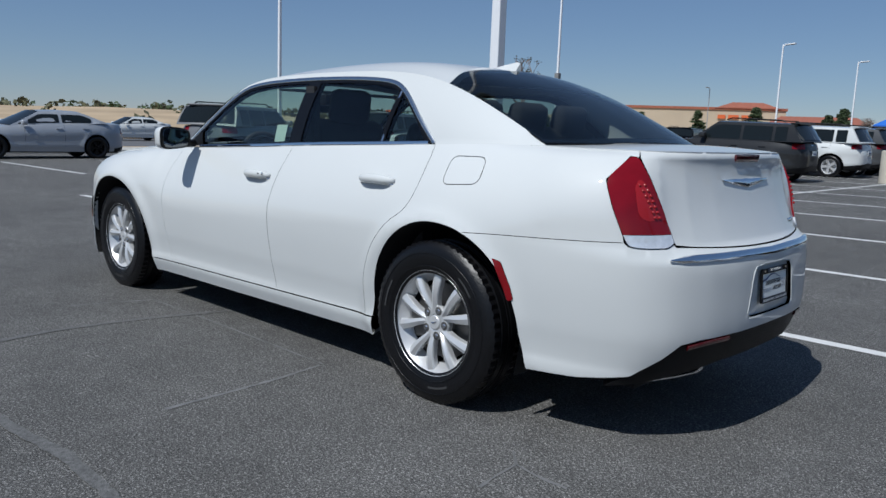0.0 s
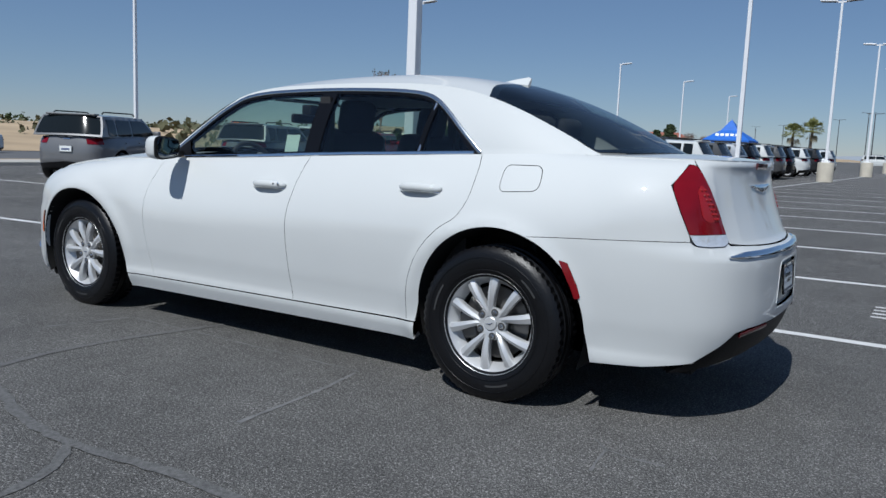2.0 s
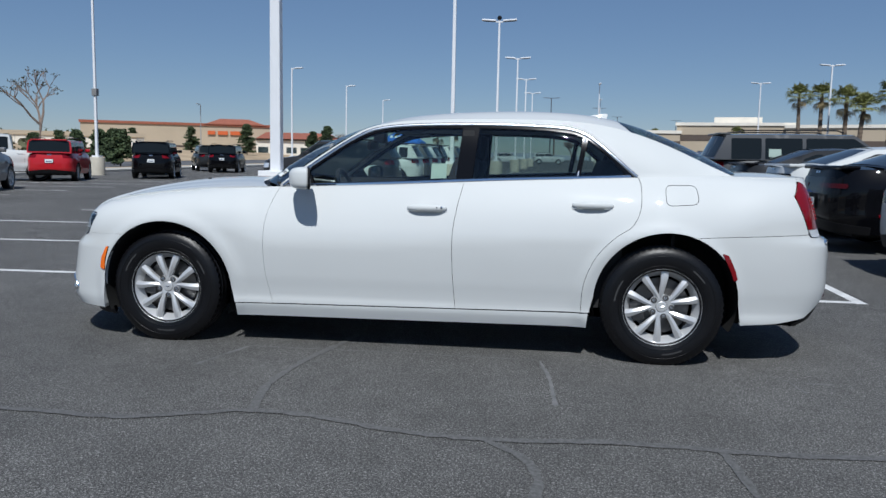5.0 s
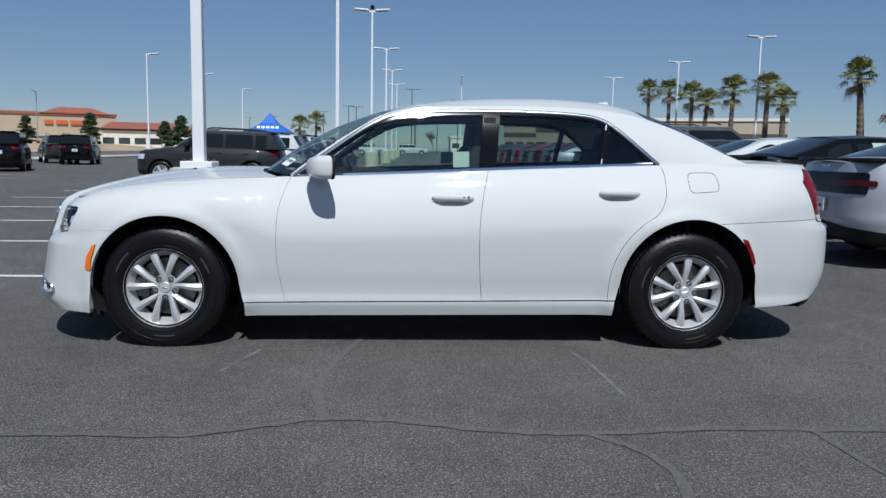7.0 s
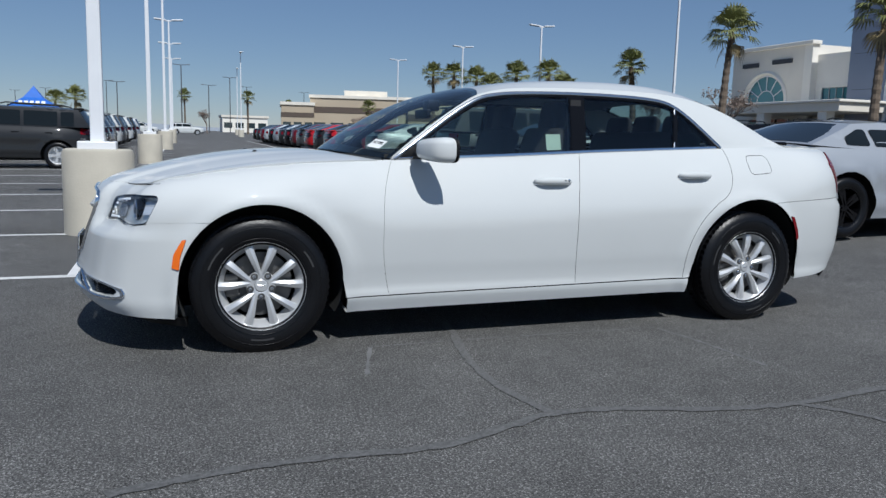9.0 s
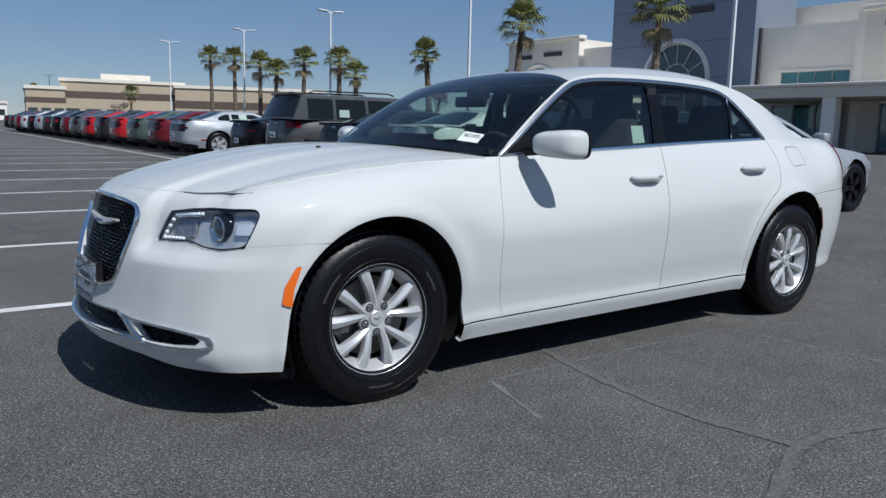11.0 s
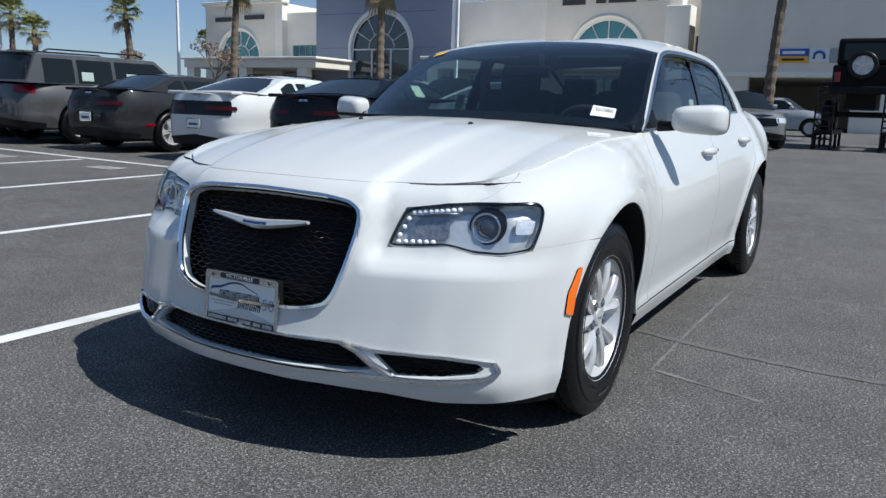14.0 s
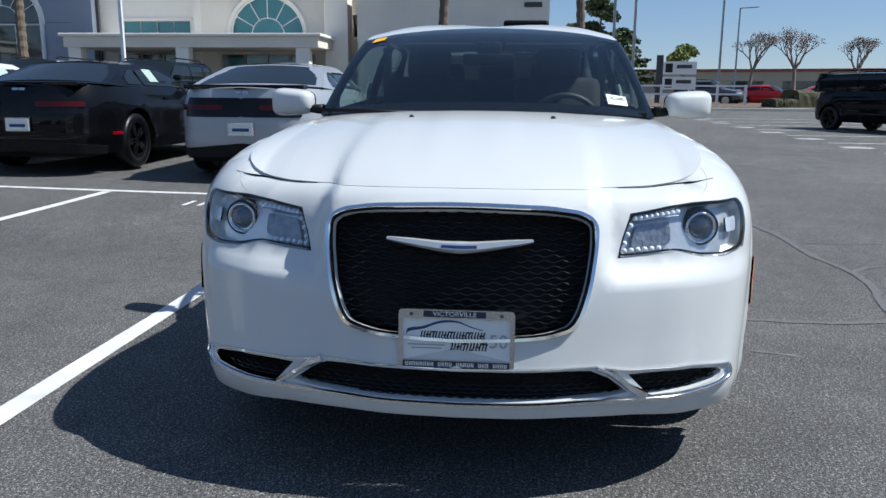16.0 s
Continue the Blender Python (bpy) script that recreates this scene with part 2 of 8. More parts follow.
def sheet(polygon, mapf, res=0.04, holes=(), gap=0.0014, depth=0.018, mirror=False, lift=0.0, out=1):
    """A panel over a 2D domain: polygon with holes, mapped into space by mapf(u, v) -> points, with edges turned in.
    Returns vertices, faces and normals; mirror adds the other half (y to -y)."""
    outer = shrink(densify(polygon, res), gap)
    hs = [shrink(densify(h, res), -gap) for h in holes]
    pts = [outer] + hs
    bound = np.concatenate(pts)
    lo, hi = bound.min(0), bound.max(0)
    gx, gy = np.meshgrid(np.arange(lo[0], hi[0], res), np.arange(lo[1], hi[1], res * 0.9))
    gx[1::2] += res * 0.5
    grid = np.stack([gx.ravel(), gy.ravel()], 1)
    ok = inside(outer, grid)
    for h in hs:
        ok &= ~inside(h, grid)
    grid = grid[ok]
    if len(grid):
        dist = np.min(np.linalg.norm(grid[:, None] - bound[None], axis=2), axis=1)
        grid = grid[dist > res * 0.45]
    allp = np.concatenate([bound, grid])
    edges, o = [], 0
    for p in pts:
        k = len(p)
        edges += [(o + i, o + (i + 1) % k) for i in range(k)]
        o += k
    res_v, _, res_f, orig, _, _ = delaunay_2d_cdt([Vector(p) for p in allp], edges, [], 0, 1e-6)
    v2 = np.array([tuple(v) for v in res_v])
    f = np.array([tuple(t) for t in res_f if len(t) == 3])
    c = v2[f].mean(1)
    keep = inside(outer, c)
    for h in hs:
        keep &= ~inside(h, c)
    f = f[keep]
    e = 1e-3
    p3 = mapf(v2[:, 0], v2[:, 1])
    du = mapf(v2[:, 0] + e, v2[:, 1]) - mapf(v2[:, 0] - e, v2[:, 1])
    dv = mapf(v2[:, 0], v2[:, 1] + e) - mapf(v2[:, 0], v2[:, 1] - e)
    nor = np.cross(du, dv) * out
    nor /= np.maximum(np.linalg.norm(nor, axis=1), 1e-12)[:, None]
    # faces follow the surface's normal
    g = np.cross(p3[f[:, 1]] - p3[f[:, 0]], p3[f[:, 2]] - p3[f[:, 0]])
    flip = np.sum(g * nor[f].mean(1), axis=1) < 0
    f[flip] = f[flip][:, ::-1]
    p3 = p3 + nor * lift
    verts, norms, faces = [p3], [nor], [f]
    count = len(p3)
    if depth:
        for loop, sgn in [(outer, 1)] + [(h, -1) for h in hs]:
            q = mapf(loop[:, 0], loop[:, 1])
            du = mapf(loop[:, 0] + e, loop[:, 1]) - mapf(loop[:, 0] - e, loop[:, 1])
            dv = mapf(loop[:, 0], loop[:, 1] + e) - mapf(loop[:, 0], loop[:, 1] - e)
            nn = np.cross(du, dv) * out
            nn /= np.maximum(np.linalg.norm(nn, axis=1), 1e-12)[:, None]
            q = q + nn * lift
            k = len(q)
            t = np.roll(q, -1, 0) - np.roll(q, 1, 0)
            rim = np.cross(t, nn) * (1 if np.sum(loop[:, 0] * np.roll(loop[:, 1], -1) - np.roll(loop[:, 0], -1) * loop[:, 1]) > 0 else -1) * out * sgn
            rim /= np.maximum(np.linalg.norm(rim, axis=1), 1e-12)[:, None]
            verts += [q, q - nn * depth]
            norms += [rim, rim]
            i = np.arange(k)
            j = (i + 1) % k
            a = np.stack([count + i, count + k + i, count + j], 1)
            b = np.stack([count + j, count + k + i, count + k + j], 1)
            faces += [a, b]
            count += 2 * k
    verts, norms, faces = np.concatenate(verts), np.concatenate(norms), np.concatenate(faces)
    if mirror:
        m = np.array([1, -1, 1])
        faces = np.concatenate([faces, faces[:, ::-1] + len(verts)])
        verts = np.concatenate([verts, verts * m])
        norms = np.concatenate([norms, norms * m])
    return verts, faces, norms


def flip_y(data):
    v, f, n = data
    m = np.array([1, -1, 1])
    return v * m, f[:, ::-1], n * m


def skin(name, data, mat, parent, label=""):
    """A mesh object from sheet()'s answer, with its own normals."""
    v, f, n = data
    me = bpy.data.meshes.new(name)
    me.from_pydata(v.tolist(), [], f.tolist())
    me.polygons.foreach_set("use_smooth", [True] * len(me.polygons))
    me.normals_split_custom_set_from_vertices(n.tolist())
    return mesh_object(name, me, mat, parent, label)


def crom(pts, n):
    """A smooth polyline of n points through pts (Catmull-Rom by chord length)."""
    p = np.asarray(pts, float)
    d = np.r_[0, np.cumsum(np.maximum(np.linalg.norm(np.diff(p, axis=0), axis=1), 1e-6) ** 0.5)]
    t = np.linspace(0, d[-1], n)
    out = np.zeros((n, p.shape[1]))
    m = np.zeros_like(p)
    m[1:-1] = (p[2:] - p[:-2]) / (d[2:] - d[:-2])[:, None]
    m[0], m[-1] = (p[1] - p[0]) / (d[1] - d[0]), (p[-1] - p[-2]) / (d[-1] - d[-2])
    for i, x in enumerate(t):
        k = min(np.searchsorted(d, x, side="right") - 1, len(p) - 2)
        h = d[k + 1] - d[k]
        s = (x - d[k]) / h
        out[i] = (2 * s ** 3 - 3 * s ** 2 + 1) * p[k] + (s ** 3 - 2 * s ** 2 + s) * h * m[k] + (3 * s ** 2 - 2 * s ** 3) * p[k + 1] + (s ** 3 - s ** 2) * h * m[k + 1]
    return out


def smooth_table(xs, ys):
    """A smooth function through the table, as a dense lookup."""
    c = crom(np.stack([xs, ys], 1), 400)
    o = np.argsort(c[:, 0])
    cx, cy = c[o, 0], c[o, 1]
    return lambda x: np.interp(x, cx, cy)

# ---------- the white sedan: surfaces ----------
PLAN = crom([(2.42, 0.0), (2.41, 0.2), (2.375, 0.36), (2.33, 0.50), (2.265, 0.65), (2.14, 0.805), (1.93, 0.892), (1.6, 0.925), (1.0, 0.893), (0.0, 0.884),
             (-1.0, 0.880), (-1.3, 0.890), (-1.55, 0.903), (-1.85, 0.868), (-2.15, 0.835), (-2.36, 0.765), (-2.48, 0.66), (-2.553, 0.50), (-2.588, 0.32), (-2.60, 0.16), (-2.603, 0.0)], 900)
PLAN_S = np.r_[0, np.cumsum(np.linalg.norm(np.diff(PLAN, axis=0), axis=1))]
PLAN_T = np.gradient(PLAN, PLAN_S, axis=0)
PLAN_T /= np.linalg.norm(PLAN_T, axis=1)[:, None]
S_END = PLAN_S[-1]
tab_side = smooth_table([0.10, 0.15, 0.20, 0.245, 0.275, 0.31, 0.37, 0.45, 0.60, 0.72, 0.8, 1.2], [0.125, 0.090, 0.070, 0.053, 0.049, 0.050, 0.041, 0.026, 0.007, 0.0, 0.0, 0.0])
tab_front = smooth_table([0.10, 0.17, 0.22, 0.26, 0.33, 0.45, 0.55, 0.60, 0.64, 0.70, 0.76, 0.81, 0.84, 0.862, 0.9], [0.13, 0.04, -0.005, -0.028, -0.033, -0.012, 0.006, 0.018, 0.032, 0.052, 0.068, 0.095, 0.135, 0.19, 0.25])
tab_rear = smooth_table([0.15, 0.22, 0.28, 0.36, 0.45, 0.6, 0.71, 0.742, 0.765, 0.80, 0.90, 1.0, 1.06, 1.095, 1.11, 1.13], [0.22, 0.12, 0.06, 0.02, 0.0, 0.0, 0.008, 0.03, 0.065, 0.085, 0.125, 0.152, 0.16, 0.155, 0.165, 0.22])
tab_top = smooth_table([-2.6, -2.45, -2.2, -1.85, -1.4, -1.0, -0.5, 0.0, 0.5, 0.85, 1.1, 1.4, 1.7, 2.0, 2.15, 2.3, 2.45], [1.112, 1.112, 1.112, 1.112, 1.098, 1.08, 1.058, 1.03, 1.005, 0.99, 0.982, 0.962, 0.930, 0.885, 0.859, 0.842, 0.847])
tab_depth = smooth_table([-2.6, -2.2, -1.85, -1.4, -1.0, 0.0, 0.8, 1.05, 1.5, 2.0, 2.4], [0.20, 0.20, 0.185, 0.165, 0.145, 0.135, 0.14, 0.17, 0.22, 0.20, 0.20])
tab_round = smooth_table([-2.6, -2.15, -1.9, -1.6, -1.2, 0.7, 1.1, 1.4, 2.4], [0.75, 0.7, 0.3, 0.06, 0.0, 0.0, 0.6, 1.0, 1.0])
HUBS = ((1.526, 0.345), (-1.526, 0.345))


def ring(s, z):
    """The body's outer skin round the car: s runs from the nose along the left flank to the tail."""
    s, z = np.asarray(s, float), np.asarray(z, float)
    sc = np.clip(s, 0, S_END)
    cx, cy = np.interp(sc, PLAN_S, PLAN[:, 0]), np.interp(sc, PLAN_S, PLAN[:, 1])
    tx, ty = np.interp(sc, PLAN_S, PLAN_T[:, 0]), np.interp(sc, PLAN_S, PLAN_T[:, 1])
    cy = cy + (s - sc) * np.where(s < 0, 1, -1)
    tx = tx * np.clip(cy / 0.15, 0, 1)
    l = np.maximum(np.hypot(tx, ty), 1e-9)
    nx, ny = -ty / l, tx / l
    zt = tab_top(cx)
    rd = tab_round(cx)
    h = 0.38 - 0.16 * rd
    q = np.clip((z - (zt - h)) / h, 0, 1)
    f = (1 - rd) * q ** 1.8 + rd * (1 - np.sqrt(np.maximum(1 - q ** 2.2, 0)))
    ease = lambda a, lo, hi: np.clip((a - lo) / (hi - lo), 0, 1) ** 2 * (3 - 2 * np.clip((a - lo) / (hi - lo), 0, 1))
    d = ny ** 2 * (tab_side(z) * (1 - 0.65 * ease(cx, 1.2, 1.8)) + tab_depth(cx) * f)
    for hx, hz in HUBS:
        r = np.hypot(cx - hx - (0.02 if hx < 0 else -0.02), z - hz)
        d = d - ny ** 2 * 0.016 * np.exp(-((r - 0.435) / 0.05) ** 2) * (z > 0.1)
    d = d + nx ** 2 * np.where(cx > 0, tab_front(z) + 0.055 * ease(cy, 0.38, 0.46) * ease(z, 0.58, 0.66), tab_rear(z))
    return np.stack([cx + nx * d * np.sign(1), cy + ny * d, z], -1)


if ring(np.array([2.0]), np.array([0.7]))[0, 1] > 0.95 or ring(np.array([0.0]), np.array([0.8]))[0, 0] > 2.43:
    raise ValueError("skin turned outwards")


def s_at(axis, value, z, lo=0.0, hi=None):
    """The s at which the skin at height z has that x (axis 0) or y (axis 1); front half unless lo is given."""
    ss = np.linspace(lo, S_END if hi is None else hi, 1500)
    p = ring(ss, np.full_like(ss, z))[:, axis]
    k = np.where(np.diff(np.sign(p - value)) != 0)[0]
    if len(k) == 0:
        return float(ss[np.argmin(abs(p - value))])
    k = k[0]
    return float(ss[k] + (ss[k + 1] - ss[k]) * (value - p[k]) / (p[k + 1] - p[k]))


S_MID = s_at(0, 0.0, 0.6)


def sx(x, z):
    return (s_at(0, x, z), z)


def fy(y, z):
    return (s_at(1, y, z, 0.0, S_MID) if y > 0.001 else y, z)


def ry(y, z):
    if y < 0.001:
        return (S_END - y, z)
    return (s_at(1, y, z, S_MID, S_END), z)


def top_line(s):
    cx = np.interp(np.clip(s, 0, S_END), PLAN_S, PLAN[:, 0])
    return ring(s, tab_top(cx))


def rim_line(s):
    cx = np.interp(np.clip(s, 0, S_END), PLAN_S, PLAN[:, 0])
    return ring(s, tab_top(cx) - 0.0032)


def st(x):
    """The s and z of the skin's upper edge at x."""
    ss = np.linspace(0, S_END, 2000)
    p = top_line(ss)
    k = int(np.argmin(abs(p[:, 0] - x) + 10 * (p[:, 1] < 0.3)))
    return (float(ss[k]), float(p[k, 2]))


def arc(cx, cz, r, a0, a1, n=24):
    return [sx(cx + r * math.cos(radians(a)), cz + r * math.sin(radians(a))) for a in np.linspace(a0, a1, n)]


def top_run(sa, sb, n=30, drop=0.0):
    ss = np.linspace(sa, sb, n)
    return [(float(s), float(tab_top(np.interp(np.clip(s, 0, S_END), PLAN_S, PLAN[:, 0]))) - drop) for s in ss]


# greenhouse rail: the line where the side frame meets windscreen, roof and rear window
RAIL = crom([(0.83, 0.755, 0.998), (0.69, 0.725, 1.105), (0.55, 0.695, 1.205), (0.42, 0.67, 1.29), (0.284, 0.643, 1.365), (0.10, 0.62, 1.407), (-0.15, 0.607, 1.425), (-0.5, 0.60, 1.433), (-0.85, 0.60, 1.430),
             (-1.1, 0.603, 1.412), (-1.3, 0.612, 1.372), (-1.5, 0.625, 1.305), (-1.69, 0.632, 1.222), (-1.86, 0.640, 1.142), (-1.93, 0.648, 1.112)], 300)


def rail(x):
    o = RAIL[::-1]
    return np.interp(x, o[:, 0], o[:, 1]), np.interp(x, o[:, 0], o[:, 2])


BELT_S = np.linspace(s_at(0, 1.3, 0.6), s_at(0, -2.25, 0.6), 300)
BELT = top_line(BELT_S)[::-1]


def side(x, z):
    """The side of the greenhouse over (x, z)."""
    x, z = np.asarray(x, float), np.asarray(z, float)
    yb, zb = np.interp(x, BELT[:, 0], BELT[:, 1]), np.interp(x, BELT[:, 0], BELT[:, 2])
    yk, zk = rail(x)
    hgt = np.maximum(zk - zb, 0.06)
    f = (z - zb) / hgt
    g = np.clip(f, 0, 1)
    y = yb + (yk - yb) * f + 0.018 * 4 * g * (1 - g) * np.clip((zk - zb) / 0.3, 0, 1)
    return np.stack([x, y, z], -1)


def coons(front, back, left, bump):
    """A patch over a in 0..1 (front to back) and t in -1..1 (right to left); front and back: halves from the centre to the left."""
    fr, bk, lf = (np.asarray(c, float) for c in (front, back, left))

    def along(c, q):
        d = np.r_[0, np.cumsum(np.linalg.norm(np.diff(c, axis=0), axis=1))]
        d /= d[-1]
        return np.stack([np.interp(q, d, c[:, k]) for k in range(3)], -1)

    def f(u, t):
        u, t = np.asarray(u, float), np.asarray(t, float)
        w, sg = np.abs(t), np.where(t < 0, -1.0, 1.0)
        ue = np.clip(u, 0, 1)[..., None]
        F, B, L = along(fr, np.clip(w, 0, 1)), along(bk, np.clip(w, 0, 1)), along(lf, np.clip(u, 0, 1))
        W = w[..., None]
        F0, B0 = fr[0], bk[0]
        C = F0 * (1 - ue) + B0 * ue
        lin = F * (1 - ue) + B * ue
        base = lin + W * (L - (fr[-1] * (1 - ue) + bk[-1] * ue))
        base[..., 2] += bump(np.clip(u, 0, 1), w)
        base[..., 1] *= sg
        base[..., 0] += 0
        # carry straight on a little beyond the edges
        base += (u[..., None] - ue) * (bk[0] - fr[0])
        return base
    return f


# ---------- the white sedan: parts ----------
def rect(u0, u1, t0, t1):
    return [(u0, t0), (u1, t0), (u1, t1), (u0, t1)]


def polish(front, back, left, bump, name, mat, parent, label="", res=(40, 36), under=0.012):
    """A patch as a regular grid with its own normals, closed by a turned-in rim."""
    f = coons(front, back, left, bump)
    nu, nt = res
    U, T = np.meshgrid(np.linspace(0, 1, nu), np.linspace(-1, 1, nt), indexing="ij")
    P = f(U.ravel(), T.ravel())
    G = P.reshape(nu, nt, 3)
    du, dt = np.gradient(G, axis=0), np.gradient(G, axis=1)
    N = np.cross(dt, du).reshape(-1, 3)
    N *= np.sign(N[:, 2:3] + 1e-9)
    N /= np.linalg.norm(N, axis=1)[:, None]
    idx = np.arange(nu * nt).reshape(nu, nt)
    quads = np.stack([idx[:-1, :-1], idx[:-1, 1:], idx[1:, 1:], idx[1:, :-1]], -1).reshape(-1, 4)
    if np.sum(np.cross(P[quads[:, 1]] - P[quads[:, 0]], P[quads[:, 2]] - P[quads[:, 0]])[:, 2]) < 0:
        quads = quads[:, ::-1]
    verts, norms, faces = [P], [N], quads.tolist()
    if under:
        loop = np.concatenate([idx[0, :-1], idx[:-1, -1], idx[-1, :0:-1], idx[:0:-1, 0]])
        q = P[loop]
        dn = q - N[loop] * under
        o = len(P)
        k = len(loop)
        t = np.roll(q, -1, 0) - np.roll(q, 1, 0)
        out = np.cross(N[loop], t)
        out /= np.maximum(np.linalg.norm(out, axis=1), 1e-9)[:, None]
        c = P.mean(0)
        out *= np.sign(np.sum(out * (q - c), axis=1))[:, None]
        verts += [q, dn]
        norms += [out, out]
        down = np.cross(np.roll(q, -1, 0) - q, dn - q)
        for i in range(k):
            fc = (o + i, o + (i + 1) % k, o + k + (i + 1) % k, o + k + i)
            faces.append(fc[::-1] if np.dot(down[i], out[i]) < 0 else fc)
    me = bpy.data.meshes.new(name)
    me.from_pydata(np.concatenate(verts).tolist(), [], faces)
    me.polygons.foreach_set("use_smooth", [True] * len(me.polygons))
    me.normals_split_custom_set_from_vertices(np.concatenate(norms).tolist())
    return mesh_object(name, me, mat, parent, label)


def strip_on(mapf, path, width, lift, name, mat, parent, label="", closed=False, out=1):
    """A raised moulding of the given half width along a path of the 2D domain."""
    p = np.asarray(path, float)
    q = mapf(p[:, 0], p[:, 1])
    e = 1e-3
    n = np.cross(mapf(p[:, 0] + e, p[:, 1]) - mapf(p[:, 0] - e, p[:, 1]), mapf(p[:, 0], p[:, 1] + e) - mapf(p[:, 0], p[:, 1] - e))
    n *= out / np.maximum(np.linalg.norm(n, axis=1), 1e-12)[:, None]
    if closed:
        t = np.roll(q, -1, 0) - np.roll(q, 1, 0)
    else:
        t = np.gradient(q, axis=0)
    t /= np.maximum(np.linalg.norm(t, axis=1), 1e-12)[:, None]
    b = np.cross(n, t)
    w = np.broadcast_to(np.asarray(width, float), (len(p),))[:, None]
    prof = [(-1.0, -0.006), (-1.0, lift * 0.4), (-0.55, lift), (0.55, lift), (1.0, lift * 0.4), (1.0, -0.006)]
    rows = [q + b * w * a + n * h for a, h in prof]
    k, m = len(prof), len(p)
    vs = np.stack(rows, 1).reshape(-1, 3)
    fs = []
    for i in range(m if closed else m - 1):
        j = (i + 1) % m
        for r in range(k - 1):
            fs.append((i * k + r, i * k + r + 1, j * k + r + 1, j * k + r))
    if not closed:
        fs += [tuple(range(k)), tuple((m - 1) * k + r for r in range(k - 1, -1, -1))]
    return raw(name, vs, fs, mat, parent, label, smooth=40)


def build_sedan():
    car = thing("white_sedan", "white four-door sedan with silver alloy wheels, parked on asphalt", "car")
    both = lambda name, data, mat, label="": (skin(name, data, mat, car, label), skin(name, flip_y(data), mat, car, label))

    # lines that panels share
    ARF, ARR = (1.517, 0.352, 0.414), (-1.546, 0.368, 0.415)
    a_f = lambda a0, a1, n=24: arc(*ARF, a0, a1, n)
    a_r = lambda a0, a1, n=24: arc(*ARR, a0, a1, n)
    sill_z = lambda x: 0.2735 - 0.0122 * x
    door_front = [sx(x, z) for x, z in crom([(0.844, 0.264), (0.865, 0.361), (0.886, 0.496), (0.889, 0.684), (0.877, 0.82), (0.835, 0.955)], 14)] + [st(0.815)]
    door_mid = [sx(x, z) for x, z in crom([(-0.307, 0.278), (-0.292, 0.44), (-0.284, 0.62), (-0.286, 0.76), (-0.308, 0.912)], 12)] + [st(-0.338)]
    door_rear = [sx(x, z) for x, z in crom([(-1.059, 0.288), (-1.064, 0.423), (-1.088, 0.528), (-1.148, 0.646), (-1.246, 0.749), (-1.335, 0.81), (-1.378, 0.889), (-1.389, 0.962), (-1.389, 1.04)], 24)] + [st(-1.375)]
    hl_low = [sx(2.07, 0.66), fy(0.755, 0.645), fy(0.68, 0.648), fy(0.607, 0.667), fy(0.515, 0.658), fy(0.433, 0.655)]
    hl_in = [fy(0.447, 0.709), fy(0.470, 0.773)]
    hl_top = [fy(0.58, 0.790), fy(0.66, 0.797)]
    hc, ha, hb = np.array(sx(2.000, 0.803)), np.array(sx(2.035, 0.801)), np.array(sx(2.015, 0.770))
    hl_out = [tuple(ha * (1 - q) ** 2 + 2 * hc * q * (1 - q) + hb * q * q) for q in np.linspace(0, 1, 7)] + [sx(2.04, 0.722)]
    hl = rounded(hl_low + hl_in + hl_top + hl_out, 0.026, 4)
    tl = [ry(0.747, 1.005), ry(0.70, 1.05), ry(0.65, 1.087), ry(0.638, 1.08), ry(0.637, 1.01), ry(0.606, 0.89), ry(0.588, 0.81), ry(0.584, 0.783), ry(0.62, 0.766), ry(0.70, 0.766), ry(0.742, 0.772), ry(0.752, 0.81), sx(-2.302, 0.91)]
    tl = rounded(tl, 0.034, 5)
    s_hood = st(1.92)[0]

    # front fascia
    grille = [(0, 0.797), fy(0.10, 0.795), fy(0.24, 0.790), fy(0.325, 0.777), fy(0.36, 0.757), fy(0.362, 0.70), fy(0.347, 0.60), fy(0.325, 0.525), fy(0.303, 0.49), fy(0.235, 0.471), fy(0.12, 0.463), (0, 0.46)]
    full_grille = rounded(grille + [(-s, z) for s, z in grille[-2:0:-1]], 0.035, 4)
    low_mid = [(0, 0.372), fy(0.30, 0.374), fy(0.36, 0.372), fy(0.41, 0.350), fy(0.465, 0.306), fy(0.40, 0.298), fy(0.3, 0.293), (0, 0.289)]
    low_out = [fy(0.465, 0.355), fy(0.56, 0.355), fy(0.65, 0.350), fy(0.735, 0.336), fy(0.752, 0.322), fy(0.735, 0.302), fy(0.65, 0.292), fy(0.525, 0.291)]
    fascia = ([(0, 0.238), fy(0.3, 0.239), fy(0.48, 0.230), fy(0.64, 0.206), sx(2.1, 0.198), sx(1.947, 0.195)] + a_f(3, 51, 20)
              + [sx(1.85, 0.676), sx(2.055, 0.668)] + hl_low + hl_in + hl_top + top_run(s_hood, 0.0, 26, 0.0))
    # openings are cut from both halves at once, so the fascia is one sheet
    mirror_poly = fascia + [(-s, z) for s, z in fascia[-2:0:-1]]

    def ring2(s, z):
        p = ring(np.abs(s), z)
        p[..., 1] *= np.where(np.asarray(s) < 0, -1, 1)
        return p
    full_low = low_mid + [(-s, z) for s, z in low_mid[-2:0:-1]]
    low_r = [(-s, z) for s, z in low_out]
    skin("front_bumper", sheet(mirror_poly, ring2, 0.028, holes=[full_grille, full_low, low_out, low_r], gap=0.0003, depth=0.03), M_WHITE, car)

    # grille: dark basket, wavy mesh rows, chrome surround
    deep = lambda off: (lambda s, z: ring2(s, z) - np.array([off, 0, 0]))
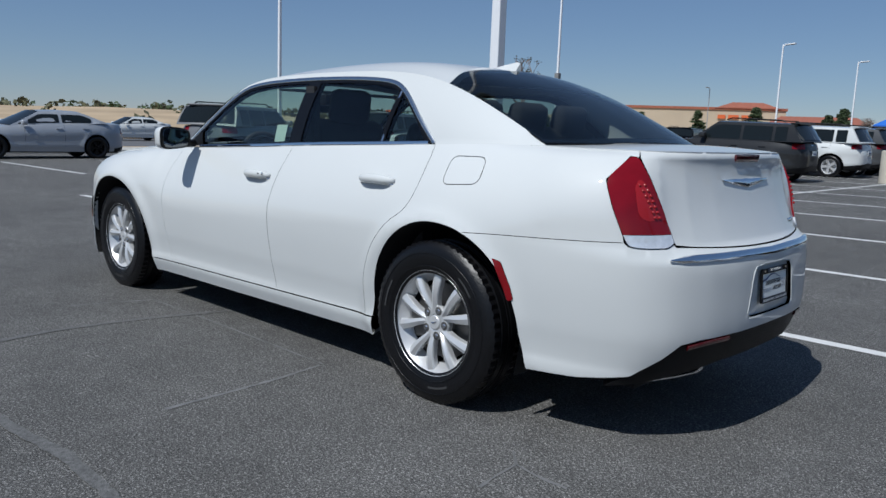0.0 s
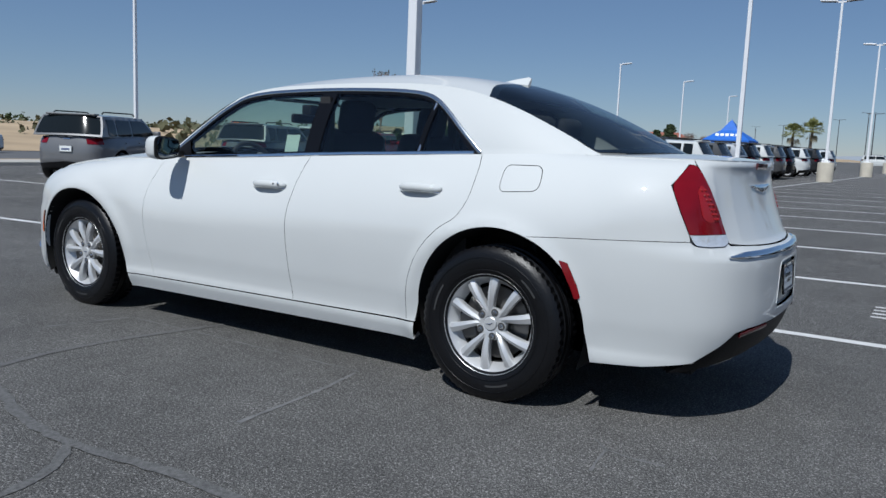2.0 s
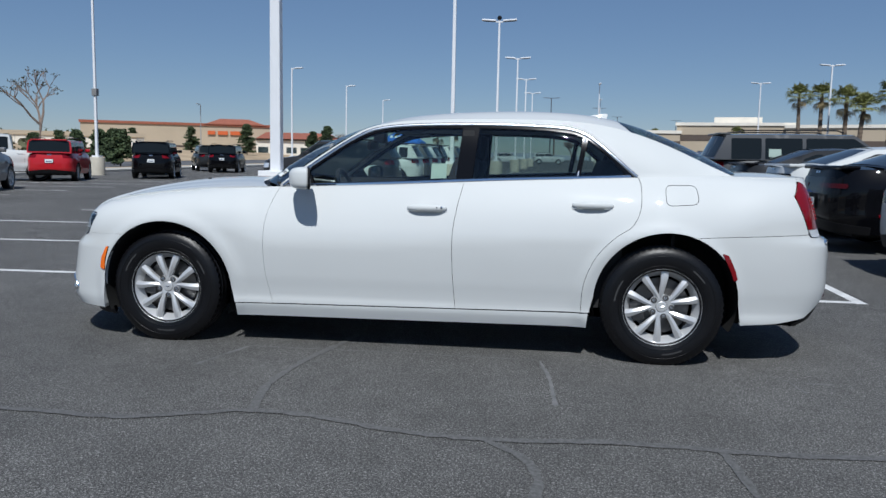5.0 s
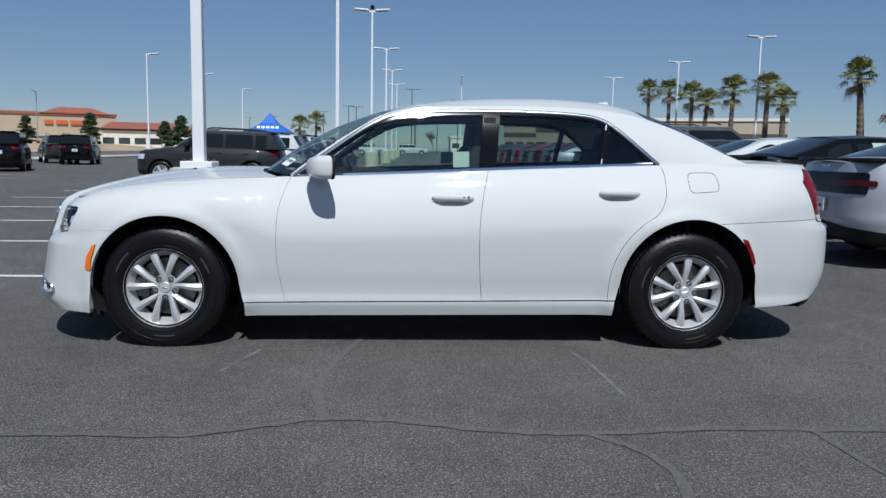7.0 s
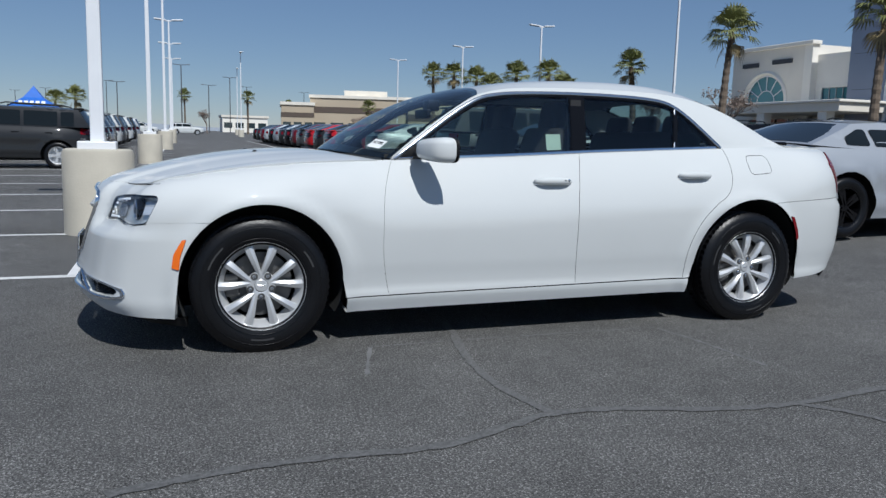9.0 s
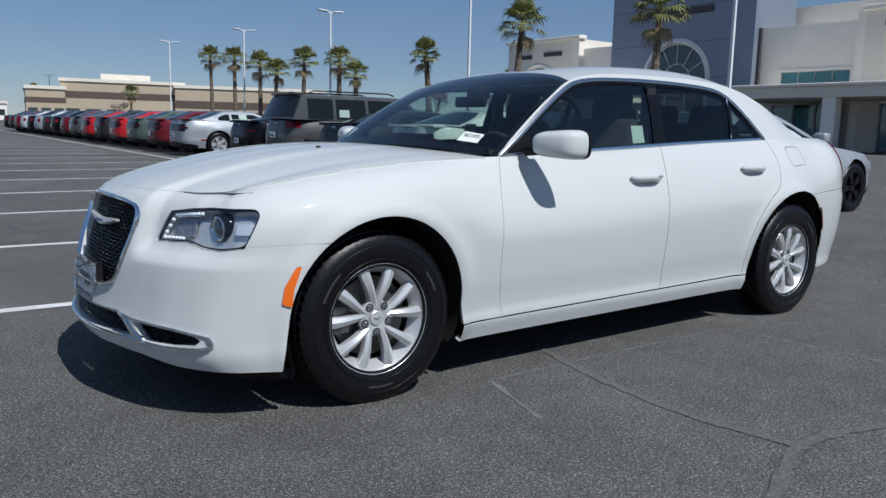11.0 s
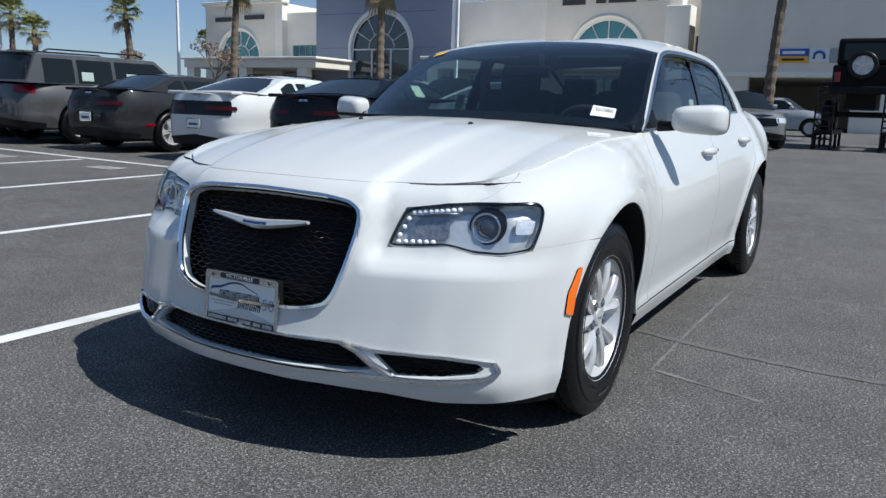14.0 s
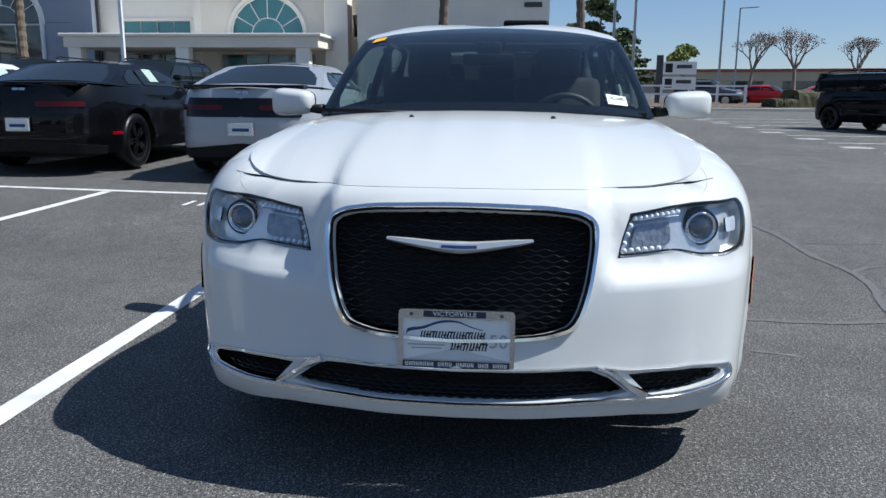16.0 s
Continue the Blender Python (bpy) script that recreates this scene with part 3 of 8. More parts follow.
    skin("grille_back", sheet(shrink(densify(full_grille, 0.03), -0.01), deep(0.075), 0.05, gap=0, depth=0), M_CAVITY, car)
    bm_v, bm_f = [], []
    gp = np.array(full_grille)
    for k in range(24):
        z = 0.452 + k * 0.0145
        ss = np.linspace(-0.36, 0.36, 145)
        zz = z + 0.0032 * np.cos(ss * 2 * math.pi / 0.048 + (k % 2) * math.pi)
        ok = inside(shrink(densify(gp, 0.02), 0.006), np.stack([ss, zz], 1))
        run = []
        for i in range(len(ss) + 1):
            if i < len(ss) and ok[i]:
                run.append(i)
            elif len(run) > 3:
                c = ring2(ss[run], zz[run]) - np.array([0.030, 0, 0])
                t = tube(c, 0.0024, 4)
                bm_v.append(t)
                run = []
            else:
                run = []
    raw("grille_mesh", *merge(*bm_v), M_GLOSSBLACK, car, smooth=50)
    strip_on(ring2, densify(shrink(densify(full_grille, 0.03), -0.006), 0.025), 0.0085, 0.012, "grille_surround", M_CHROME, car, "chrome grille surround", closed=True)
    # winged badge
    wing = crom([(-0.205, 0.712), (-0.14, 0.705), (-0.05, 0.695), (0, 0.693), (0.05, 0.695), (0.14, 0.705), (0.205, 0.712)], 25)
    wing_w = [0.003 + 0.0135 * max(0, 1 - abs(p[0]) / 0.212) ** 0.6 for p in wing]
    badge = strip_on(lambda s, z: ring2(s, z) - np.array([0.012, 0, 0]), wing, wing_w, 0.014, "badge", M_BADGE, car, "winged chrome badge")
    strip_on(lambda s, z: ring2(s, z) - np.array([0.010, 0, 0]), crom([(-0.048, 0.694), (0, 0.693), (0.048, 0.694)], 9), 0.006, 0.0155, "badge_field", M_INK, badge)
    # lower grilles
    for nm, pl in (("lower_grille", full_low), ("side_grille", low_out), ("side_grille", low_r)):
        b = skin(nm, sheet(shrink(densify(pl, 0.02), -0.008), deep(0.05), 0.04, gap=0, depth=0), M_CAVITY, car)
        lo, hi = np.array(pl).min(0), np.array(pl).max(0)
        bars = []
        for k in range(9):
            z = lo[1] + 0.006 + k * 0.0115
            ss = np.arange(lo[0], hi[0], 0.008)
            zz = z + 0.0026 * np.cos(ss * 2 * math.pi / 0.032 + (k % 2) * math.pi)
            ok = inside(pl, np.stack([ss, zz], 1))
            run = []
            for i in range(len(ss) + 1):
                if i < len(ss) and ok[i]:
                    run.append(i)
                elif len(run) > 3:
                    bars.append(tube(ring2(ss[run], zz[run]) - np.array([0.022, 0, 0]), 0.0025, 4))
                    run = []
                else:
                    run = []
        if bars:
            raw("grille_insert", *merge(*bars), M_GLOSSBLACK, b, smooth=50)
    low_chrome = [(0, 0.283), fy(0.2, 0.285), fy(0.36, 0.288), fy(0.50, 0.283), fy(0.65, 0.281), fy(0.745, 0.289), fy(0.782, 0.308), fy(0.772, 0.338)]
    lc = crom(low_chrome, 40)
    lc = np.concatenate([(lc * np.array([-1, 1]))[:0:-1], lc])
    strip_on(ring2, lc, np.where(np.abs(lc[:, 0]) > 0.40, 0.0085, 0.0042), 0.010, "lower_chrome", M_CHROME, car, "chrome lower bumper moulding")
    for sg in (1, -1):
        up = crom([fy(0.772, 0.338), fy(0.74, 0.345), fy(0.65, 0.358), fy(0.55, 0.363), fy(0.46, 0.366), fy(0.40, 0.376)], 18) * np.array([sg, 1])
        strip_on(ring2, up if sg > 0 else up[::-1], 0.0042, 0.007, "upper_chrome", M_CHROME, car, "chrome lower bumper moulding")
        dg = crom([fy(0.375, 0.379), fy(0.42, 0.358), fy(0.47, 0.320), fy(0.515, 0.291)], 12) * np.array([sg, 1])
        strip_on(ring2, dg if sg > 0 else dg[::-1], np.linspace(0.006, 0.013, 12), 0.012, "corner_chrome", M_CHROME, car, "chrome corner blade")
    tc_ = crom([(0, 0.3785), fy(0.2, 0.381), fy(0.375, 0.382)], 16)
    tc_ = np.concatenate([(tc_ * np.array([-1, 1]))[:0:-1], tc_])
    strip_on(ring2, tc_, 0.003, 0.005, "intake_chrome", M_CHROME, car, "chrome intake moulding")
    # splitter lip under the fascia
    lip = [(0, 0.240), fy(0.3, 0.241), fy(0.48, 0.232), fy(0.64, 0.208), sx(2.1, 0.200), sx(1.98, 0.197), sx(1.98, 0.15), fy(0.6, 0.165), fy(0.3, 0.19), (0, 0.19)]
    skin("chin_spoiler", sheet(lip + [(-s, z) for s, z in lip[-2:0:-1]], lambda s, z: ring2(s, z) - np.array([0.09, 0, 0]), 0.05, gap=0, depth=0.02), M_BLACK, car)

    # flank panels
    fender = ([sx(1.85, 0.676)] + [p for p in a_f(51.6, 178, 40)] + [sx(1.082, 0.262)] + door_front + top_run(st(0.815)[0], s_hood, 40, 0.0)[1:] + [hl_top[-1]] + hl_out + [sx(2.07, 0.66), sx(2.055, 0.668)])
    both("front_fender", sheet(fender, ring, 0.032, gap=0.0003), M_WHITE)
    fdoor = door_front + top_run(st(0.815)[0], st(-0.338)[0], 30, 0.001)[1:] + door_mid[::-1][1:]
    both("front_door", sheet(fdoor, ring, 0.035), M_WHITE)
    rdoor = door_mid + top_run(st(-0.338)[0], st(-1.375)[0], 30, 0.001)[1:] + door_rear[::-1][1:]
    both("rear_door", sheet(rdoor, ring, 0.035), M_WHITE)
    fuel = rounded([sx(-1.524, 1.053), sx(-1.703, 1.056), sx(-1.716, 0.947), sx(-1.528, 0.934)], 0.04, 6)
    quarter = (door_rear + top_run(st(-1.375)[0], ry(0.633, 1.083)[0], 50, 0.0)[1:] + [ry(0.6335, 1.086), ry(0.65, 1.0885), ry(0.70, 1.05), ry(0.747, 1.005), sx(-2.302, 0.91), ry(0.752, 0.81), ry(0.751, 0.786), sx(-2.144, 0.778), sx(-1.705, 0.757)]
               + a_r(112, 3, 40) + [sx(-1.108, 0.2885)])
    both("quarter_panel", sheet(quarter, ring, 0.035, holes=[fuel]), M_WHITE)
    both("fuel_door", sheet(fuel, ring, 0.03, gap=0.002), M_WHITE)
    sill = [sx(1.078, 0.175), sx(1.078, 0.258)] + [sx(x, sill_z(x) - 0.003) for x in np.linspace(1.0, -1.0, 14)] + [sx(-1.104, 0.284), sx(-1.096, 0.193)] + [sx(x, 0.185 - 0.009 * x) for x in np.linspace(-0.95, 0.95, 10)]
    both("side_sill", sheet(sill, ring, 0.035, depth=0.05), M_WHITE)

    # rear bumper
    plate_hole = [(S_END, 0.676), ry(0.10, 0.676), ry(0.165, 0.67), ry(0.185, 0.645), ry(0.215, 0.50), ry(0.20, 0.482), (S_END, 0.480)]
    boot_z = lambda y: 0.752 + 0.020 * (y / 0.578) ** 2
    mir = lambda poly: [(2 * S_END - s, z) for s, z in poly]

    def ringr(s, z):
        s = np.asarray(s, float)
        p = ring(np.where(s > S_END, 2 * S_END - s, s), z)
        p[..., 1] *= np.where(s > S_END, -1, 1)
        return p
    rb = ([sx(-1.705, 0.757), sx(-2.144, 0.778), ry(0.751, 0.786), ry(0.742, 0.772), ry(0.70, 0.766), ry(0.62, 0.766), ry(0.584, 0.779), ry(0.578, 0.769)] + [ry(y, boot_z(y) - 0.001) for y in np.linspace(0.50, 0.1, 6)] + [(S_END, 0.751)]
          + [(S_END, 0.432), ry(0.34, 0.431), ry(0.50, 0.428), ry(0.58, 0.415), ry(0.63, 0.36), ry(0.668, 0.318), ry(0.692, 0.286), sx(-2.2, 0.256), sx(-1.986, 0.243)] + a_r(178, 112, 26))
    k_c = 14
    poly = rb[:k_c + 1] + [(2 * S_END - s, z) for s, z in rb[:k_c][::-1]] + [(2 * S_END - s, z) for s, z in rb[k_c + 2:][::-1]] + rb[k_c + 1:]
    ph = plate_hole + [(2 * S_END - s, z) for s, z in plate_hole[-2:0:-1]]
    skin("rear_bumper", sheet(poly, ringr, 0.03, holes=[ph], depth=0.02), M_WHITE, car)
    inset = lambda off: (lambda s, z: ringr(s, z) + np.array([off, 0, 0]))
    rec = sheet(shrink(densify(ph, 0.03), -0.006), inset(0.014), 0.05, gap=0, depth=-0.016)
    raw("plate_recess", rec[0], rec[1], M_WHITE, car, smooth=35)
    dif = [(S_END, 0.430), ry(0.34, 0.429), ry(0.50, 0.426), ry(0.58, 0.413), ry(0.63, 0.358), ry(0.668, 0.316), ry(0.692, 0.284), sx(-2.34, 0.262), sx(-2.30, 0.235), ry(0.5, 0.285), ry(0.3, 0.31), (S_END, 0.312)]
    skin("rear_diffuser", sheet(dif + [(2 * S_END - s, z) for s, z in dif[-2:0:-1]], inset(0.012), 0.04, gap=0, depth=0.05), M_BLACK, car, "black lower rear valance")
    refl = crom([ry(0.55, 0.402), ry(0.45, 0.414), ry(0.33, 0.417)], 12)
    strip_on(ringr, refl, 0.009, 0.004, "rear_reflector", M_REDDARK, car, "dark red lower reflector")
    strip_on(ringr, mir(refl)[::-1], 0.009, 0.004, "rear_reflector", M_REDDARK, car, "dark red lower reflector")
    ch = crom([ry(0.645, 0.728)] + [ry(y, 0.732) for y in (0.5, 0.35, 0.2)] + [(S_END, 0.728)], 26)
    ch = np.concatenate([ch, np.array(mir(ch))[::-1][1:]])
    strip_on(ringr, ch, 0.0165 * np.clip(1.08 - np.abs(np.linspace(-1, 1, len(ch))) ** 12, 0.2, 1), 0.010, "rear_chrome", M_CHROME, car, "chrome rear bumper moulding")
    for sg in (1, -1):
        ex = thing("exhaust_tip")
        ex.parent = car
        prof = [(0.105, 0.035), (0.112, 0.0), (0.10, -0.036), (0.0, -0.042), (-0.10, -0.036), (-0.115, 0.0), (-0.06, 0.03), (0.0, 0.038)]
        loop = rounded(prof, 0.03, 3)
        n = len(loop)
        vs, fs = [], []
        for k, (dx, sc) in enumerate(((-0.10, 1.0), (0.0, 1.0), (0.0, 0.86), (-0.09, 0.86))):
            for a, b in loop:
                vs.append((-2.425 - dx + 0.28 * (a * sc) , sg * (0.44 + a * sc * 1.75), 0.280 + b * sc * 0.95 + 0.09 * a))
        for k in range(3):
            for i in range(n):
                j = (i + 1) % n
                fs.append((k * n + i, k * n + j, (k + 1) * n + j, (k + 1) * n + i))
        raw("chrome_ring", vs, fs, M_CHROME, ex, smooth=40)
        raw("inner_pipe", vs[3 * n:], [tuple(range(n))], M_CAVITY, ex)

    # boot lid: rear face and deck in one skin each
    face = [ry(0.579, 0.783), ry(0.575, boot_z(0.575) + 0.004)] + [ry(y, boot_z(y) + 0.001) for y in np.linspace(0.50, 0.1, 5)] + [(S_END, 0.753)]
    side_up = [ry(0.582, 0.81), ry(0.600, 0.89), ry(0.631, 1.01), ry(0.632, 1.083)]
    tops = top_run(ry(0.632, 1.083)[0], S_END, 16, 0.0)
    fpoly = side_up + tops + [(2 * S_END - s, z) for s, z in (side_up + tops)[-2::-1]] + [(2 * S_END - s, z) for s, z in face[:-1]] + face[::-1]
    skin("boot_lid_face", sheet(fpoly, ringr, 0.03), M_WHITE, car)
    strip_on(ringr, crom([ry(0.11, 1.088), (S_END, 1.09), *mir([ry(0.11, 1.088)])], 14), 0.015, 0.004, "high_brake_light", M_REDDARK, car, "dark red high brake light")
    wr = [ry(0.212, 1.003), ry(0.12, 0.996), ry(0.04, 0.99), (S_END, 0.989)]
    wr = crom(wr + mir(wr)[::-1][1:], 21)
    strip_on(ringr, wr, [0.002 + 0.017 * max(0, 1 - abs(t)) ** 0.7 for t in np.linspace(-1, 1, 21)], 0.007, "rear_badge", M_CHROME, car, "winged chrome badge")
    for sg in (1, -1):
        if sg > 0:
            wd = [ry(0.50, 0.803), ry(0.40, 0.80)]
        else:
            wd = mir([ry(0.40, 0.815), ry(0.50, 0.818)])
        strip_on(ringr, crom([wd[0], tuple((np.array(wd[0]) + wd[1]) / 2), wd[1]], 8), 0.007, 0.003, "model_script", M_SATIN, car, "small chrome script plate") if sg < 0 else None

    # lamps: backing with reflectors under a clear lens
    for sg in (1, -1):
        mf = (lambda s, z: ring(s, z)) if sg > 0 else (lambda s, z: ring(s, z) * np.array([1, -1, 1]))
        hd = thing("headlight")
        hd.parent = car
        tagged(hd, "clear headlight with round projector")
        back = lambda off: (lambda s, z: ring(s, z) - np.array([off, off * 0.4, 0]))
        put = (lambda d: d) if sg > 0 else flip_y
        hs_ = put(sheet(hl, ring, 0.03, gap=0.001, depth=-0.040, lift=-0.043))
        raw("housing", hs_[0], hs_[1], M_LAMPBODY, hd, smooth=35)
        ln_ = skin("lens", put(sheet(hl, ring, 0.03, gap=0.001, depth=0.004)), M_LENS, hd)
        ln_.visible_shadow = False
        lp = np.array(hl)
        o = densify(shrink(densify(lp, 0.02), 0.006), 0.03)
        rim = strip_on(back(0.008), o, 0.003, 0.004, "bezel", M_GLOSSBLACK, hd, closed=True)
        if sg < 0:
            rim.data.transform(Matrix.Diagonal((1, -1, 1, 1)))
            rim.data.flip_normals()
        pc = ring(np.array([fy(0.703, 0.722)[0]]), np.array([0.722]))[0] - np.array([0.036, 0.016, 0])
        turn = Matrix.Translation((pc[0], sg * pc[1], pc[2])) @ pose(0, 0, 0, 0, 0, sg * 10)
        for nm, prof, mat in (("projector_bowl", [(0.058, -0.03), (0.053, 0.010), (0.049, 0.012), (0.046, 0.0)], M_GLOSSBLACK),
                              ("projector_ring", [(0.046, -0.01), (0.047, 0.012), (0.041, 0.016), (0.036, 0.0)], M_CHROME),
                              ("projector", [(0.038, -0.004), (0.034, 0.008), (0.024, 0.016), (0.012, 0.0205), (0.0005, 0.022)], M_PROJECTOR)):
            v, f = lathe(prof, 28, "x")
            raw(nm, [turn @ Vector(p) for p in v], f, mat, hd, smooth=True)
        # inner reflector bowl and bead row
        rb_ = [fy(0.485, 0.676), fy(0.60, 0.69), fy(0.60, 0.757), fy(0.50, 0.745)]
        skin("reflector", put(sheet(rounded(rb_, 0.02, 4), ring, 0.03, gap=0, depth=0.008, lift=-0.030)), M_LAMPGREY, hd)
        for k in range(18):
            if k < 9:
                y, z = 0.492 + 0.016 * k, 0.757 + 0.0018 * k
            elif k < 12:
                y, z = 0.480 - 0.009 * (k - 9), 0.738 - 0.024 * (k - 9)
            else:
                y, z = 0.462 + 0.020 * (k - 12), 0.670 + 0.0008 * (k - 12)
            c = ring(np.array([fy(y, z)[0]]), np.array([z]))[0] - np.array([0.015, 0.006, 0])
            v, f = lathe([(0.0075, -0.006), (0.0068, 0.002), (0.004, 0.005), (0.0003, 0.006)], 8, "x")
            raw("led_bead", [(p[0] + c[0], p[1] + sg * c[1], p[2] + c[2]) for p in v], f, M_BEAD, hd, smooth=True)
        am = [sx(2.035, 0.755), sx(2.055, 0.71), fy(0.787, 0.71), fy(0.782, 0.755)]
        skin("side_reflector", put(sheet(rounded(am, 0.01, 3), ring, 0.03, gap=0, depth=0.006, lift=-0.026)), M_CLEARREF, hd)
        brow = crom([fy(0.50, 0.752), fy(0.56, 0.760), fy(0.62, 0.764)], 10)
        o = strip_on(back(0.016), brow, 0.004, 0.004, "reflector_edge", M_CHROME, hd)
        if sg < 0:
            o.data.transform(Matrix.Diagonal((1, -1, 1, 1)))
            o.data.flip_normals()
        # tail lamp
        tp = np.array(tl)
        zc = 0.814
        rear_map = (lambda s, z: ring(s, z))
        tail = thing("tail_light")
        tail.parent = car
        tagged(tail, "tall red tail light with a clear lower section")
        red = [p for p in tp if p[1] >= zc]
        clear = [p for p in tp if p[1] < zc]
        zs = [ry(0.7525, zc), ry(0.589, zc)]
        ang = lambda pts: pts
        hi = tp[tp[:, 1] >= zc]
        lo = tp[tp[:, 1] < zc]
        cen = tp.mean(0)
        order = lambda q: q[np.argsort(np.arctan2(q[:, 1] - q[:, 1].mean(), q[:, 0] - q[:, 0].mean()))]
        hi = order(np.concatenate([hi, np.array(zs)]))
        lo = order(np.concatenate([lo, np.array(zs)]))
        skin("red_lens", put(sheet(hi, ring, 0.025, gap=0.001, depth=0.02, lift=0.006)), M_RED, tail)
        skin("clear_lens", put(sheet(lo, ring, 0.025, gap=0.001, depth=0.02, lift=0.006)), M_CLEARREF, tail, "clear reversing lens")
        core = np.array([ry(0.70, 0.985), ry(0.675, 1.01), ry(0.66, 0.99), ry(0.63, 0.87), ry(0.68, 0.86), ry(0.71, 0.88)])
        skin("light_core", put(sheet(rounded(core, 0.02, 4), ring, 0.025, gap=0, depth=0.01, lift=0.007)), M_REDCORE, tail)
        for k in range(14):
            yb, zb = 0.668 - 0.0055 * (k // 2) + 0.018 * (k % 2), 0.990 - 0.019 * (k // 2)
            c = ring(np.array([ry(yb, zb)[0]]), np.array([zb]))[0] + np.array([-0.010, 0.002, 0])
            v, f = lathe([(0.006, 0.004), (0.005, -0.002), (0.0003, -0.004)], 8, "x")
            raw("led_bead", [(p[0] + c[0], sg * (p[1] + c[1]), p[2] + c[2]) for p in v], f, M_REDCORE, tail, smooth=True)
        # side markers
        mk = rounded([sx(1.955, 0.455), sx(1.945, 0.52), sx(1.905, 0.592), sx(1.885, 0.596), sx(1.915, 0.51), sx(1.922, 0.445)], 0.008, 3)
        skin("side_marker", put(sheet(mk, ring, 0.02, gap=0, depth=0.01, lift=0.006)), M_AMBER, car, "amber front side marker")
        mk = rounded([sx(-1.847, 0.672), sx(-1.885, 0.662), sx(-1.93, 0.57), sx(-1.945, 0.52), sx(-1.923, 0.512), sx(-1.905, 0.56)], 0.008, 3)
        skin("side_marker", put(sheet(mk, ring, 0.02, gap=0, depth=0.01, lift=0.006)), M_RED, car, "red rear side marker")
        # arch lips and wheel wells
        for (ax, az, ar), a0, a1 in ((ARF, -24, 204), (ARR, 204, -24)):
            pa = np.array([sx(ax + ar * math.cos(radians(a)), az + ar * math.sin(radians(a))) for a in np.linspace(a0, a1, 40)])
            P = ring(pa[:, 0], pa[:, 1])
            deepw = P * np.array([1, 0, 1]) + np.array([0, 0.50, 0])
            mid = P - np.array([0, 0.012, 0])
            v = np.concatenate([P - np.array([0, 0.004, 0]), deepw])
            v[:, 1] *= sg
            raw("wheel_well", v, [(i, i + 1, 40 + i + 1, 40 + i) for i in range(39)], M_CAVITY, car, smooth=True)
            raw("well_back", v[40:], [tuple(range(40))], M_CAVITY, car)
        # handles
        for hx, hz in ((-0.125, 0.884), (-1.108, 0.926)):
            hd_ = thing("door_handle")
            hd_.parent = car
            c = ring(np.array([sx(hx, hz)[0]]), np.array([hz]))[0]
            pts = [(hx + 0.118 * t, c[1] + 0.024 * (1 - abs(t) ** 3.5) + 0.006, hz + 0.003 - 0.012 * (t * t) * 0.3) for t in np.linspace(-1, 1, 17)]
            v, f = tube(pts, [0.008 + 0.011 * (1 - abs(t) ** 4) for t in np.linspace(-1, 1, 17)], 10, flat=1.15)
            raw("grip", [(p[0], sg * p[1], p[2]) for p in v], f, M_WHITE, hd_, smooth=True)
            cup = rounded([(hx - 0.075, hz - 0.026), (hx + 0.075, hz - 0.026), (hx + 0.06, hz + 0.034), (hx - 0.06, hz + 0.034)], 0.03, 5)
            cupm = np.array([sx(a, b) for a, b in cup])
            skin("cup", put(sheet(cupm, ring, 0.03, gap=0, depth=0.0, lift=0.0012)), M_WHITE, hd_)
            st_ = [(p[0], sg * (p[1] + 0.0), p[2] - 0.017) for p in pts]
            v, f = tube(st_, 0.0045, 6)
            raw("chrome_strip", v, f, M_CHROME, hd_, smooth=True)
            if sg > 0 and hx > -0.5:
                for k, (dx, r) in enumerate(((0.052 - 0.115, 0.004), (-0.09, 0.0075))):
                    v, f = lathe([(r, -0.004), (r, 0.002), (0.0004, 0.003)], 12, "y")
                    raw("lock", [(p[0] + hx + dx, p[1] + c[1] + 0.046 - 0.008 * k, p[2] + hz + 0.008) for p in v], f, M_GLOSSBLACK if k == 0 else M_CHROME, hd_)

    # greenhouse
    dlo = [(0.80, 0.995), (0.735, 1.045), (0.66, 1.10), (0.552, 1.178), (0.42, 1.268), (0.30, 1.335), (0.22, 1.362), (0.08, 1.382), (-0.15, 1.394), (-0.4, 1.399), (-0.65, 1.397), (-0.85, 1.389), (-0.98, 1.374), (-1.06, 1.345), (-1.14, 1.29), (-1.24, 1.205), (-1.345, 1.115), (-1.365, 1.0985)]
    dlo_top = crom(dlo, 60)
    belt_pts = [(x, float(np.interp(x, BELT[:, 0], BELT[:, 2])) + 0.004) for x in np.linspace(-1.33, 0.78, 24)]
    dlo_poly = [tuple(p) for p in dlo_top] + belt_pts
    xs = np.linspace(0.825, -1.925, 80)
    ry_, rz_ = rail(xs)
    railp = [(float(x), float(z)) for x, z in zip(xs, rz_)]
    lower = [(x, float(np.interp(x, BELT[:, 0], BELT[:, 2])) - 0.006) for x in np.linspace(-1.92, -1.38, 12)]
    frame_poly = railp + lower + [tuple(p) for p in dlo_top[::-1]] + [(0.815, 0.992)]
    both("side_frame", sheet(frame_poly, side, 0.03, gap=0.0, depth=0.02, out=-1), M_WHITE)
    gl_f = [(0.60, 1.018), (0.50, 1.022), (-0.285, 1.060), (-0.312, 1.375), (-0.1, 1.371), (0.08, 1.360), (0.21, 1.341), (0.30, 1.309), (0.42, 1.242), (0.552, 1.152), (0.635, 1.092)]
    gl_r = [(-0.385, 1.065), (-1.005, 1.092), (-1.045, 1.330), (-0.975, 1.352), (-0.84, 1.367), (-0.65, 1.375), (-0.414, 1.3765)]
